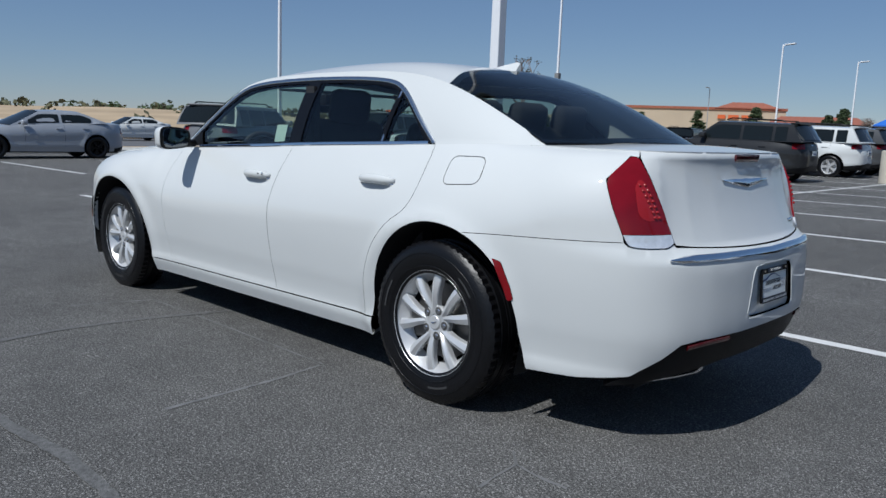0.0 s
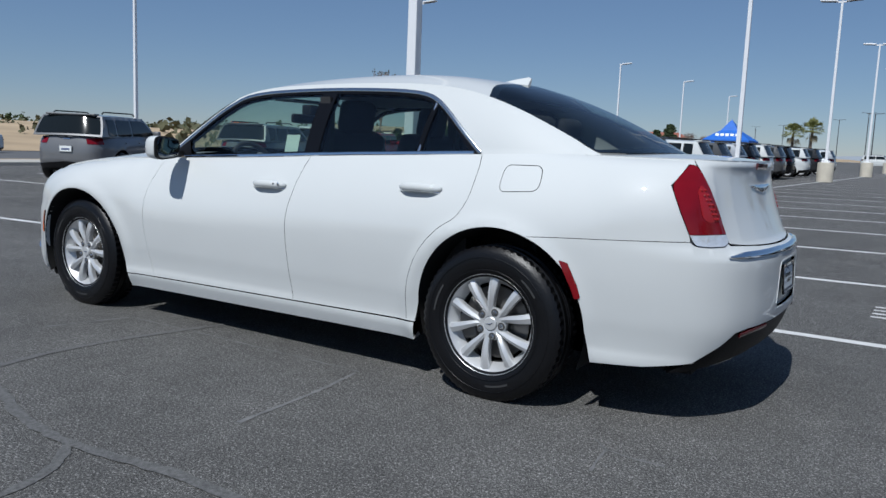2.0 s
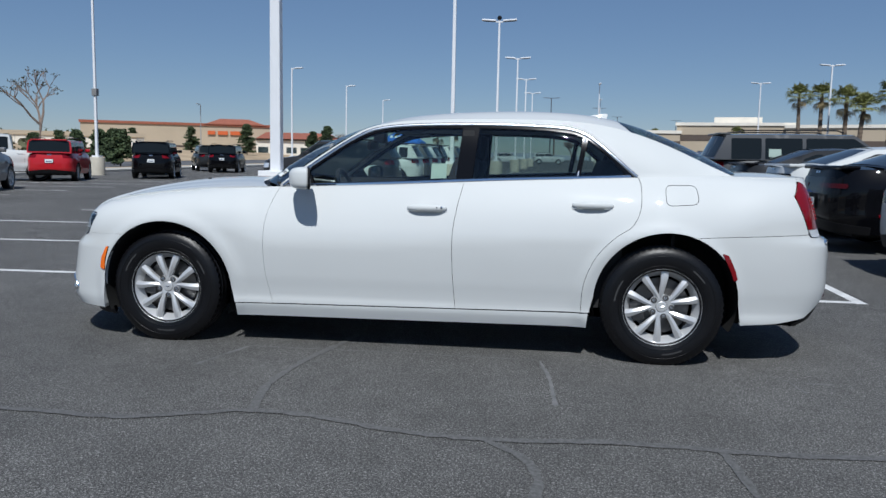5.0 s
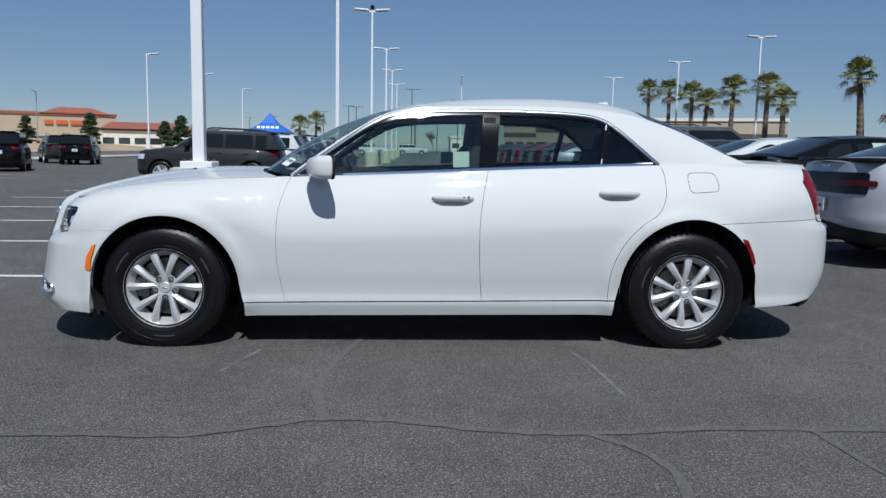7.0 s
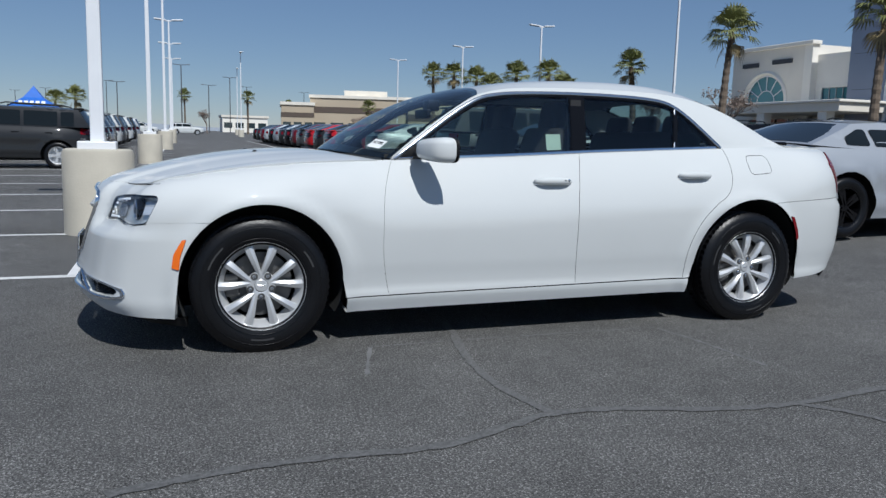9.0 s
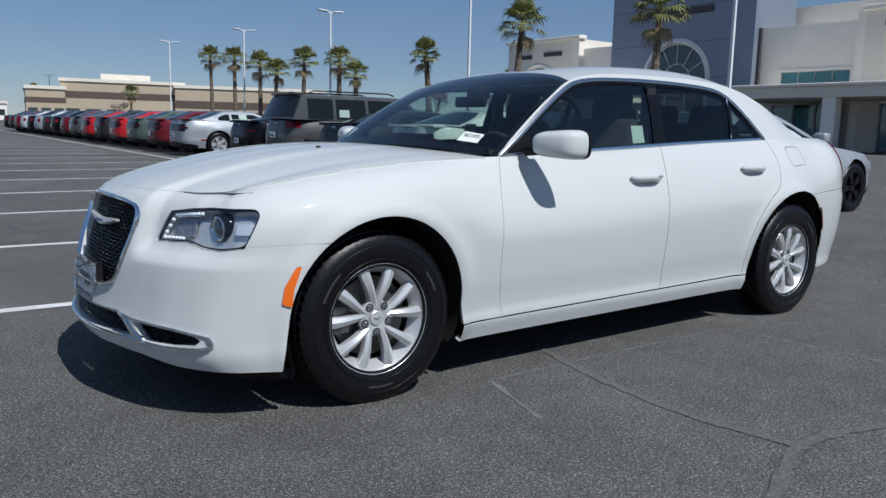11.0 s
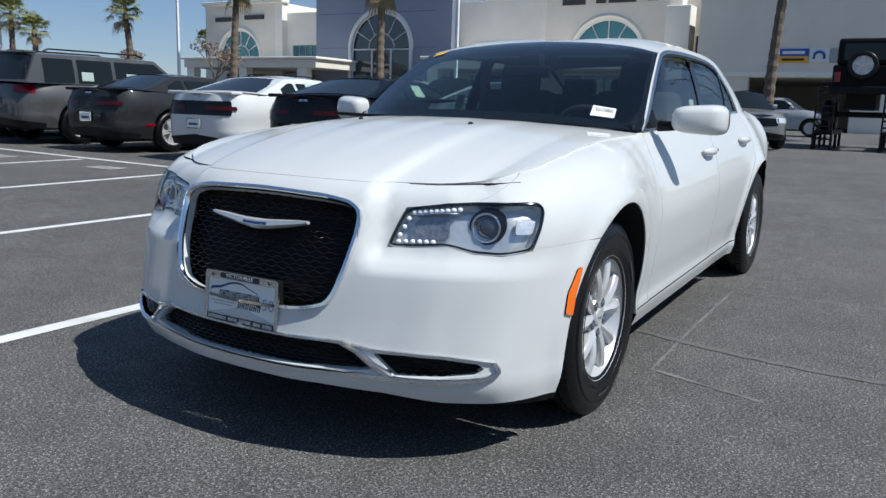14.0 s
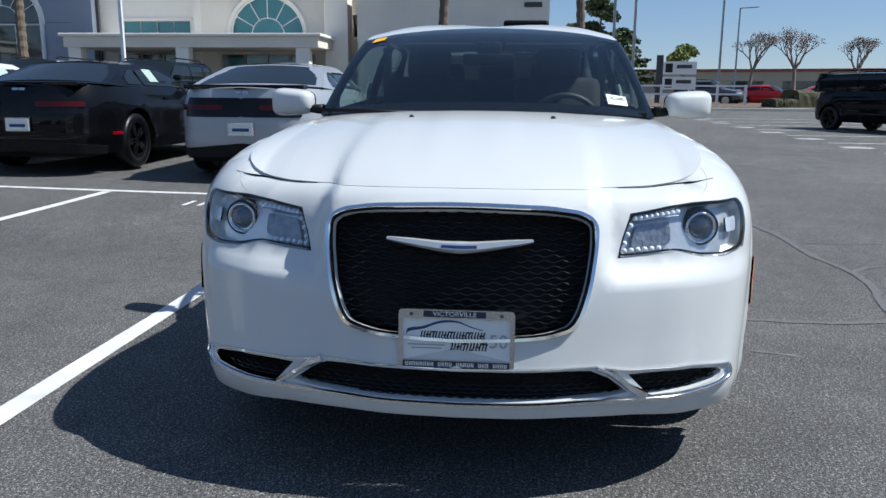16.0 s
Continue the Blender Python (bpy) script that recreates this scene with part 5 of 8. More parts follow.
# ---------- other vehicles ----------
def lot(x, y):
    """Height of the gently sloping ground."""
    r = math.hypot(x, y)
    f = min(max((r - 2.5) / 6, 0), 1)
    f = f * f * (3 - 2 * f)
    return -(0.008 * x + 0.006 * y) * f / math.sqrt(1 + (r / 400) ** 2)


PAINTS = {
    "mid grey": paint("mid_grey_paint", (0.17, 0.172, 0.178), metal=0.3), "silver": paint("silver_paint", (0.36, 0.38, 0.41), metal=0.3), "grey": paint("grey_paint", (0.075, 0.077, 0.08), metal=0.2), "dark grey": paint("dark_grey_paint", (0.028, 0.029, 0.031), metal=0.2),
    "black": paint("black_paint", (0.003, 0.003, 0.004)), "white": M_WHITE, "red": paint("red_paint", (0.42, 0.012, 0.018)), "dark red": paint("dark_red_paint", (0.12, 0.006, 0.012)),
    "green": paint("green_paint", (0.07, 0.10, 0.085)), "blue": paint("blue_paint", (0.02, 0.05, 0.16))}
M_CARGLASS = material("car_glass_dark", (0.010, 0.013, 0.014), rough=0.03, spec=0.35)
M_COUPELAMP = material("smoked_red_lens", (0.05, 0.003, 0.004), rough=0.1, spec=0.3)
WHEEL_MESH = {}


def simple_wheel(parent, x, y, r, side_sign, dark=False):
    """Tyre and five-spoke rim of a parked vehicle, meshes shared between alike wheels."""
    key = (round(r, 3), dark)
    if key not in WHEEL_MESH:
        k = r / 0.36
        h = 0.115
        v, f = lathe([(0.235 * k, -h * 0.8), (0.30 * k, -h), (0.345 * k, -h * 0.9), (r, -h * 0.6), (r, h * 0.6), (0.345 * k, h * 0.9), (0.30 * k, h), (0.238 * k, h * 0.85), (0.225 * k, h * 0.7)], 28, "y")
        me = bpy.data.meshes.new("tyre")
        me.from_pydata(v, [], f)
        me.polygons.foreach_set("use_smooth", [True] * len(f))
        me.materials.append(M_TYRE)
        pieces = [lathe([(0.24 * k, h * 0.86), (0.225 * k, h * 0.82), (0.21 * k, h * 0.2), (0.21 * k, 0)], 28, "y"), lathe([(0.06 * k, h * 0.2), (0.06 * k, h * 0.72), (0.0005, h * 0.75)], 12, "y")]
        for q in range(5):
            a = math.pi / 2 + 2 * math.pi * q / 5
            for sd in (-0.13, 0.13):
                vs = []
                for rr, ww in ((0.04 * k, 0.018 * k), (0.226 * k, 0.024 * k)):
                    aa = a + sd
                    for o, dy in ((-1, -0.03), (-1, 0), (1, 0), (1, -0.03)):
                        vs.append((rr * math.cos(aa) - o * ww * math.sin(aa), h * 0.74 + dy, rr * math.sin(aa) + o * ww * math.cos(aa)))
                pieces.append((vs, [(0, 1, 5, 4), (1, 2, 6, 5), (2, 3, 7, 6)]))
        pieces.append(lathe([(0.21 * k, 0.0), (0.0005, 0.0)], 20, "y"))
        v, f = merge(*pieces)
        rm = bpy.data.meshes.new("rim")
        rm.from_pydata(v, [], f)
        rm.materials.append(M_GLOSSBLACK if dark else M_ALLOY)
        WHEEL_MESH[key] = (me, rm)
    me, rm = WHEEL_MESH[key]
    w = thing("wheel")
    w.parent = parent
    t = new("tyre", me)
    t.parent = w
    q = new("rim", rm)
    q.parent = w
    w.matrix_basis = pose(x, y, r, 0, 20, 0 if side_sign > 0 else 180)


def smooth01(x, a, b):
    t = np.clip((np.asarray(x, float) - a) / (b - a), 0, 1)
    return t * t * (3 - 2 * t)


KINDS = {
    # length, width, clearance, nose height, cowl (x, z), header (x, z), roof rear (x, z), tail of glass (x, z), deck height, wheel radius, front and rear axle, squareness
    "suv": dict(L=4.75, W=1.92, c=0.30, nose=1.00, cowl=(0.95, 1.16), head=(0.25, 1.66), back=(-2.02, 1.64), base=(-2.28, 1.10), deck=1.08, r=0.37, fa=1.42, ra=-1.42, sq=4.5, yr=0.66),
    "big_suv": dict(L=5.2, W=1.98, c=0.30, nose=1.06, cowl=(1.15, 1.20), head=(0.45, 1.76), back=(-2.25, 1.74), base=(-2.52, 1.15), deck=1.12, r=0.39, fa=1.60, ra=-1.50, sq=4.5, yr=0.70),
    "small_suv": dict(L=4.3, W=1.84, c=0.28, nose=1.00, cowl=(0.90, 1.13), head=(0.25, 1.62), back=(-1.80, 1.58), base=(-2.08, 1.08), deck=1.06, r=0.345, fa=1.32, ra=-1.30, sq=4.2, yr=0.63),
    "box_suv": dict(L=4.25, W=1.80, c=0.28, nose=1.06, cowl=(0.95, 1.16), head=(0.55, 1.65), back=(-1.95, 1.63), base=(-2.05, 1.10), deck=1.08, r=0.35, fa=1.30, ra=-1.28, sq=6.0, yr=0.70),
    "coupe": dict(L=5.02, W=1.92, c=0.23, nose=0.86, cowl=(0.70, 1.00), head=(-0.15, 1.40), back=(-1.15, 1.39), base=(-1.95, 1.08), deck=1.06, r=0.36, fa=1.52, ra=-1.43, sq=5.0, yr=0.56),
    "sedan": dict(L=4.9, W=1.86, c=0.22, nose=0.80, cowl=(0.98, 0.98), head=(0.15, 1.42), back=(-1.05, 1.42), base=(-1.80, 1.08), deck=1.06, r=0.34, fa=1.42, ra=-1.42, sq=3.6, yr=0.57),
    "pickup": dict(L=5.6, W=2.0, c=0.40, nose=1.15, cowl=(1.25, 1.25), head=(0.75, 1.85), back=(-0.75, 1.85), base=(-0.85, 1.25), deck=1.22, r=0.40, fa=1.85, ra=-1.75, sq=5.0, yr=0.70),
}


def vehicle(kind, colour, x, y, yaw, label, name=None, group="", fine=0.10, dark_wheels=False, two_tone=None, sticker=False):
    k = KINDS[kind]
    L, W, c = k["L"], k["W"], k["c"]
    mat = PAINTS[colour]
    car = thing(name or {"coupe": "coupe", "sedan": "sedan", "pickup": "pickup_truck"}.get(kind, "suv"), label, "car" if kind in ("coupe", "sedan") else "pickup" if kind == "pickup" else "suv", group)
    e = k["sq"]
    th = np.linspace(0, math.pi, 240)
    px = L / 2 * np.sign(np.cos(th)) * np.abs(np.cos(th)) ** (2 / e)
    py = W / 2 * np.abs(np.sin(th)) ** (2 / e)
    s = np.r_[0, np.cumsum(np.hypot(np.diff(px), np.diff(py)))]
    end = s[-1]
    (cx, cz), (hx, hz), (bx, bz), (gx, gz) = k["cowl"], k["head"], k["back"], k["base"]
    tops = ([-L / 2, gx, 0.0, cx, L / 2 - 0.35, L / 2], [k["deck"] - 0.01, k["deck"], (cz + k["deck"]) / 2 - 0.01, cz - 0.03, k["nose"] - 0.02, k["nose"] - 0.05])
    ztop = lambda xx: np.interp(xx, *tops)

    def wall(sv, z):
        sv = np.clip(np.asarray(sv, float), 0, end)
        z = np.asarray(z, float)
        X, Y = np.interp(sv, s, px), np.interp(sv, s, py)
        zt = ztop(X)
        q = np.clip((z - c) / np.maximum(zt - c, 0.1), 0, 1.2)
        ins = 0.055 * np.clip(0.22 - q, 0, 1) / 0.22 + 0.012 * np.exp(-((q - 0.42) / 0.12) ** 2) + 0.10 * np.clip((q - 0.62) / 0.38, 0, 1.3) ** 2
        nose = smooth01(np.abs(X), L / 2 - 0.5, L / 2)
        ins_x = nose * (0.07 * np.clip((q - 0.5) / 0.5, 0, 1.2) ** 1.6 + 0.06 * np.clip(0.25 - q, 0, 1) / 0.25)
        fl = 0.0
        for ax in (k["fa"], k["ra"]):
            rr = np.hypot(X - ax, z - k["r"])
            fl = fl + 0.02 * np.exp(-((rr - k["r"] - 0.07) / 0.06) ** 2)
        return np.stack([X - np.sign(X) * ins_x, Y * (1 - (ins - fl) / (W / 2)), z], -1)

    def s_of(xx):
        return float(np.interp(-xx, -px, s))

    def arch(ax):
        R = k["r"] + 0.065
        return [(s_of(ax + R * math.cos(a)), k["r"] + R * math.sin(a)) for a in np.linspace(math.asin(max(-0.98, (c - k["r"]) / R)), math.pi - math.asin(max(-0.98, (c - k["r"]) / R)), 14)]
    low = [(0.0, c + 0.04), (s_of(L / 2 - 0.25), c)] + arch(k["fa"]) + arch(k["ra"]) + [(s_of(-L / 2 + 0.25), c + 0.02), (end, c + 0.06)]
    up = [(float(t), float(ztop(np.interp(t, s, px)))) for t in np.linspace(end, 0, 40)]
    v, f, n = sheet(low + up, wall, fine, gap=0.0, depth=0.0, mirror=True)
    body = skin("body", (v, f, n), mat, car)
    # bonnet, deck: a lid over the whole lower body
    st_ = np.linspace(end * 0.02, end * 0.98, 26)
    edge = wall(st_, ztop(np.interp(st_, s, px)))
    vs, fs = [], []
    m = 9
    for p in edge:
        for t in np.linspace(-1, 1, m):
            vs.append((p[0] + (0.06 * (1 - t * t) * np.sign(p[0]) if abs(p[0]) > L / 2 - 0.3 else 0), p[1] * t, p[2] + 0.05 * (1 - t * t) * (1 if abs(p[0]) < L / 2 - 0.2 else 0.4)))
    for i in range(len(edge) - 1):
        for j in range(m - 1):
            fs.append((i * m + j, i * m + j + 1, (i + 1) * m + j + 1, (i + 1) * m + j))
    if kind == "pickup":
        keep = [q for q in fs if vs[q[0]][0] > -0.9]
        raw("bonnet", vs, keep, mat, car, smooth=True)
        box("cargo_bed", -L / 2 + 0.08, -0.9, -W / 2 + 0.14, W / 2 - 0.14, 0.65, 0.75, M_BLACK, car)
    else:
        raw("bonnet_and_deck", vs, fs, mat, car, smooth=True)
    # cabin
    yr = k["yr"]
    roofz = lambda xx: np.interp(xx, [gx, bx, (bx + hx) / 2, hx, cx], [gz, bz - 0.03, bz, hz - 0.02, cz])

    def belt_y(xx):
        return float(wall(np.array([s_of(xx)]), ztop(np.array([xx])))[0, 1]) - 0.01

    def cab(xx, z):
        xx, z = np.asarray(xx, float), np.asarray(z, float)
        zb = ztop(xx)
        yb = W / 2 - 0.115
        f_ = (z - zb) / (max(hz, bz) - 1.05)
        return np.stack([xx, yb + (yr + 0.02 - yb) * f_ + 0.03 * 4 * np.clip(f_, 0, 1) * (1 - np.clip(f_, 0, 1)), z], -1)
    outline = [(gx, float(ztop(gx)) - 0.02), (gx, gz), (bx, bz - 0.045), ((bx + hx) / 2, bz - 0.02), (hx, hz - 0.045), (cx, cz - 0.02), (cx, float(ztop(cx)) - 0.02)]
    if gz - float(ztop(gx)) < 0.03:
        outline = outline[1:]
    v, f, n = sheet(outline, cab, 0.2, gap=0, depth=0.0, mirror=True, out=-1)
    raw("cabin_sides", v, f, PAINTS[two_tone] if two_tone else mat, car, smooth=True)

    def span(x0, z0, x1, z1, nm, mt, bulge, lift=0.0, inset=0.0):
        rows = []
        for t in np.linspace(0, 1, 5):
            xx, zz = x0 + (x1 - x0) * t, z0 + (z1 - z0) * t
            yy = float(cab(np.array([xx]), np.array([zz]))[0, 1]) - inset
            for w in np.linspace(-1, 1, 9):
                rows.append((xx + bulge[0] * (1 - w * w), yy * w, zz + bulge[1] * (1 - w * w) + lift))
        return raw(nm, rows, [(i * 9 + j, i * 9 + j + 1, (i + 1) * 9 + j + 1, (i + 1) * 9 + j) for i in range(4) for j in range(8)], mt, car, smooth=True)
    span(cx, cz - 0.02, hx, hz - 0.045, "windscreen", M_CARGLASS, (0.10, 0.04))
    rm_ = PAINTS[two_tone] if two_tone else mat
    span(hx, hz - 0.045, (bx + hx) / 2, bz - 0.02, "roof", rm_, (0.0, 0.045))
    span((bx + hx) / 2, bz - 0.02, bx, bz - 0.045, "roof", rm_, (0.0, 0.045))
    if kind in ("coupe", "sedan"):
        span(bx, bz - 0.045, gx, gz, "rear_frame", rm_, (-0.03, 0.03))
        d = lambda t: (bx + (gx - bx) * t, bz - 0.045 + (gz - bz + 0.045) * t)
        span(*d(0.08), *d(0.94), "rear_window", M_CARGLASS, (-0.03, 0.03), 0.008, 0.09)
    else:
        span(bx, bz - 0.045, gx, gz, "tailgate_frame", rm_, (-0.08, 0.02))
        d = lambda t: (bx + (gx - bx) * t - 0.012, bz - 0.045 + (gz - bz + 0.045) * t)
        span(*d(0.05), *d(0.90), "rear_window", M_CARGLASS, (-0.08, 0.02), 0.006, 0.05)
        zl = float(ztop(gx))
    if kind in ("suv", "big_suv", "small_suv", "box_suv"):
        bm = bmesh.new()
        add_box(bm, bx - 0.13, bx + 0.12, -yr + 0.06, yr - 0.06, bz - 0.03, bz + 0.012, bevel=0.015)
        part("roof_spoiler", bm, mat if not two_tone else rm_, car)
        for sg in (1, -1):
            v, f = tube([(bx + 0.25, sg * (yr - 0.06), bz + 0.02), (bx + 0.35, sg * (yr - 0.06), bz + 0.065), (hx - 0.35, sg * (yr - 0.06), hz + 0.065), (hx - 0.2, sg * (yr - 0.06), hz + 0.02)], 0.018, 6)
            raw("roof_rail", v, f, M_BLACK, car)
    # side glass
    belt = lambda xx: float(ztop(xx)) + 0.04
    top = lambda xx: float(np.interp(xx, [gx, bx, hx, cx], [gz, bz, hz, cz])) - 0.115
    x_f, x_m, x_r = cx - 0.22, (hx + bx) / 2 + 0.05, bx + (0.05 if kind not in ("coupe", "sedan") else -0.25)
    if kind == "coupe":
        wins = [(x_f, x_m - 0.35, "side_window"), (x_m - 0.43, x_m - 0.80, "quarter_window")]
    elif kind == "pickup":
        wins = [(x_f, x_m + 0.1, "front_side_window"), (x_m, x_r, "rear_side_window")]
    elif kind == "sedan":
        wins = [(x_f, x_m + 0.03, "front_side_window"), (x_m - 0.05, x_r, "rear_side_window")]
    else:
        wins = [(x_f, x_m + 0.28, "front_side_window"), (x_m + 0.2, x_m - 0.58, "rear_side_window"), (x_m - 0.66, x_r + 0.05, "quarter_window")]
    for a, b, nm in wins:
        xs = np.linspace(a, b, 7)
        tp = [(float(q), max(top(q), belt(q) + 0.02)) for q in xs]
        bt = [(float(q), belt(q)) for q in xs[::-1]]
        poly_ = rounded(tp + bt, 0.03, 2)
        d = sheet(poly_, cab, 0.25, gap=0, depth=0.004, lift=0.006, out=-1)
        skin(nm, d, M_CARGLASS, car)
        skin(nm, flip_y(d), M_CARGLASS, car)
        if sticker and nm != "quarter_window":
            xa = b + (a - b) * 0.25
            pz = belt(xa) + 0.05
            q = sheet([(xa - 0.12, pz), (xa + 0.14, pz), (xa + 0.14, pz + 0.17), (xa - 0.12, pz + 0.17)], cab, 0.2, gap=0, depth=0, lift=0.011, out=-1)
            for dd in (q, flip_y(q)):
                skin("price_sheet", dd, M_PAPERGREEN, car, "pale green price sheet")
    # lamps, bumpers, plate
    def patch(sa, sb, za, zb, nm, mt, lift=0.008, lab=""):
        d = sheet(rounded([(sa, za), (sb, za), (sb, zb), (sa, zb)], 0.03, 3), wall, 0.12, gap=0, depth=0.02, lift=lift)
        skin(nm, d, mt, car, lab)
        skin(nm, flip_y(d), mt, car, lab)
    dk = k["deck"]
    if kind == "coupe":
        skin("tail_panel", sheet(rounded([(s_of(-L / 2 + 0.12) + 0.02, dk - 0.33), (end, dk - 0.33), (end, dk - 0.11), (s_of(-L / 2 + 0.12) + 0.02, dk - 0.11)], 0.03, 3), wall, 0.12, gap=0, depth=0.02, lift=0.012, mirror=True), M_GLOSSBLACK, car, "black tail panel")
        patch(end - 0.80, end - 0.22, dk - 0.25, dk - 0.19, "tail_light", M_COUPELAMP, 0.018)
        bm = bmesh.new()
        add_box(bm, -L / 2 + 0.09, -L / 2 + 0.33, -W / 2 + 0.24, W / 2 - 0.24, dk - 0.005, dk + 0.045, bevel=0.018)
        part("spoiler", bm, PAINTS["black"] if colour in ("black", "grey", "dark grey", "silver") else mat, car)
        patch(s_of(-L / 2 + 0.7), s_of(-L / 2 + 0.52), 0.46, 0.50, "side_marker", M_RED)
    elif kind == "sedan":
        patch(s_of(-L / 2 + 0.18), end - 0.48, dk - 0.30, dk - 0.12, "tail_light", M_RED)
    else:
        patch(s_of(-L / 2 + 0.30), end - 0.50, dk - 0.16, dk - 0.02, "tail_light", M_RED)
    skin("rear_bumper", sheet([(s_of(-L / 2 + 0.45), c), (end, c + 0.05), (end, c + 0.20), (s_of(-L / 2 + 0.45), c + 0.10)], wall, 0.12, gap=0, depth=0.02, lift=0.01, mirror=True), M_BLACK, car, "black lower bumper")
    skin("front_bumper", sheet([(0, c + 0.05), (s_of(L / 2 - 0.45), c), (s_of(L / 2 - 0.45), c + 0.10), (0, c + 0.22)], wall, 0.12, gap=0, depth=0.02, lift=0.01, mirror=True), M_BLACK, car, "black lower bumper")
    nz = k["nose"]
    patch(s_of(L / 2 - 0.12) - 0.28, s_of(L / 2 - 0.32), nz - 0.26, nz - 0.12, "headlight", M_CLEARREF)
    skin("grille", sheet(rounded([(0, nz - 0.36), (0.42, nz - 0.34), (0.46, nz - 0.14), (0, nz - 0.13)], 0.02, 2), wall, 0.12, gap=0, depth=0.02, lift=0.008, mirror=True), M_GLOSSBLACK, car, "black grille")
    pz = 0.52 if kind in ("coupe", "sedan") else 0.72
    pxl = float(wall(np.array([end]), np.array([pz + 0.08]))[0, 0]) - 0.02
    plate = box("number_plate", pxl - 0.012, pxl + 0.004, -0.155, 0.155, pz, pz + 0.16, M_CHROME, car, "dealer plate in a frame")
    box("plate_face", pxl - 0.016, pxl - 0.013, -0.14, 0.14, pz + 0.015, pz + 0.145, M_PAPER, plate)
    box("plate_bar", pxl - 0.019, pxl - 0.0165, -0.10, 0.10, pz + 0.05, pz + 0.085, M_INK, plate)
    if kind != "pickup":
        patch(end - 0.09, end - 0.005, dk - 0.06, dk - 0.03, "badge", M_SATIN)
    for sg in (1, -1):
        bm = bmesh.new()
        add_box(bm, cx - 0.42, cx - 0.26, sg * (W / 2 + 0.03) - 0.10, sg * (W / 2 + 0.03) + 0.08, cz + 0.0, cz + 0.14, bevel=0.035)
        part("door_mirror", bm, mat, car, smooth=True)
        for ax in (k["fa"], k["ra"]):
            simple_wheel(car, ax, sg * (W / 2 - 0.125), k["r"], sg, dark_wheels)
        # door gaps as narrow dark channels
        for xd in ((0.62, -0.48, -1.25) if kind not in ("coupe",) else (0.55, -0.75)):
            d = sheet([(s_of(xd) - 0.004, c + 0.14), (s_of(xd) + 0.004, c + 0.14), (s_of(xd) + 0.004, float(ztop(xd)) - 0.01), (s_of(xd) - 0.004, float(ztop(xd)) - 0.01)], wall, 0.2, gap=0, depth=0, lift=0.0015)
            skin("door_gap", d if sg > 0 else flip_y(d), M_CAVITY, car)
        for xd in ((-0.33, -1.1) if kind != "coupe" else (-0.5,)):
            zz = float(ztop(xd)) - 0.13
            d = sheet(rounded([(s_of(xd) - 0.09, zz - 0.015), (s_of(xd) + 0.09, zz - 0.015), (s_of(xd) + 0.09, zz + 0.015), (s_of(xd) - 0.09, zz + 0.015)], 0.012, 2), wall, 0.2, gap=0, depth=0.03, lift=0.025)
            skin("door_handle", d if sg > 0 else flip_y(d), mat, car)
    bm = bmesh.new()
    add_box(bm, -L / 2 + 0.3, L / 2 - 0.3, -W / 2 + 0.30, W / 2 - 0.30, c - 0.04, c + 0.5)
    for ax in (k["fa"], k["ra"]):
        add_box(bm, ax - k["r"] - 0.08, ax + k["r"] + 0.08, -W / 2 + 0.26, W / 2 - 0.26, c, c + 0.65)
    part("underbody", bm, M_CAVITY, car)
    car.matrix_basis = Matrix.Translation((x, y, lot(x, y))) @ pose(0, 0, 0, 0, 0, yaw)
    return car

# ---------- ground ----------
M_ASPHALT = bpy.data.materials.new("asphalt")
M_ASPHALT.use_nodes = True
nt = M_ASPHALT.node_tree
bs = nt.nodes["Principled BSDF"]
tc = nt.nodes.new("ShaderNodeTexCoord")


def noise_node(scale, detail=4.0, rough=0.55):
    n = nt.nodes.new("ShaderNodeTexNoise")
    n.inputs["Scale"].default_value, n.inputs["Detail"].default_value, n.inputs["Roughness"].default_value = scale, detail, rough
    nt.links.new(tc.outputs["Object"], n.inputs["Vector"])
    return n


def ranged(sock, a, b, c, d):
    m = nt.nodes.new("ShaderNodeMapRange")
    for k_, v_ in zip(("From Min", "From Max", "To Min", "To Max"), (a, b, c, d)):
        m.inputs[k_].default_value = v_
    nt.links.new(sock, m.inputs["Value"])
    return m.outputs[0]


def times(a, b):
    m = nt.nodes.new("ShaderNodeMath")
    m.operation = "MULTIPLY"
    nt.links.new(a, m.inputs[0])
    nt.links.new(b, m.inputs[1])
    return m.outputs[0]


n_big, n_mid, n_fine = noise_node(0.35, 3), noise_node(2.2, 5), noise_node(150, 2, 0.7)
vor = nt.nodes.new("ShaderNodeTexVoronoi")
vor.inputs["Scale"].default_value = 130
nt.links.new(tc.outputs["Object"], vor.inputs["Vector"])
val = times(times(ranged(n_big.outputs["Fac"], 0.3, 0.7, 0.86, 1.14), ranged(n_mid.outputs["Fac"], 0.25, 0.75, 0.85, 1.15)), times(ranged(n_fine.outputs["Fac"], 0.3, 0.75, 0.25, 1.95), ranged(vor.outputs["Distance"], 0.0, 0.7, 1.35, 0.6)))
n_spk, n_worn = noise_node(75, 3, 0.6), noise_node(9, 4, 0.6)
val = times(times(val, ranged(n_spk.outputs["Fac"], 0.50, 0.66, 0.84, 1.7)), ranged(n_worn.outputs["Fac"], 0.3, 0.7, 0.9, 1.1))
hs = nt.nodes.new("ShaderNodeHueSaturation")
hs.inputs["Color"].default_value = (0.139, 0.136, 0.131, 1)
nt.links.new(val, hs.inputs["Value"])
nt.links.new(hs.outputs[0], bs.inputs["Base Color"])
bs.inputs["Roughness"].default_value = 0.78
bs.inputs["Specular IOR Level"].default_value = 0.2
bp = nt.nodes.new("ShaderNodeBump")
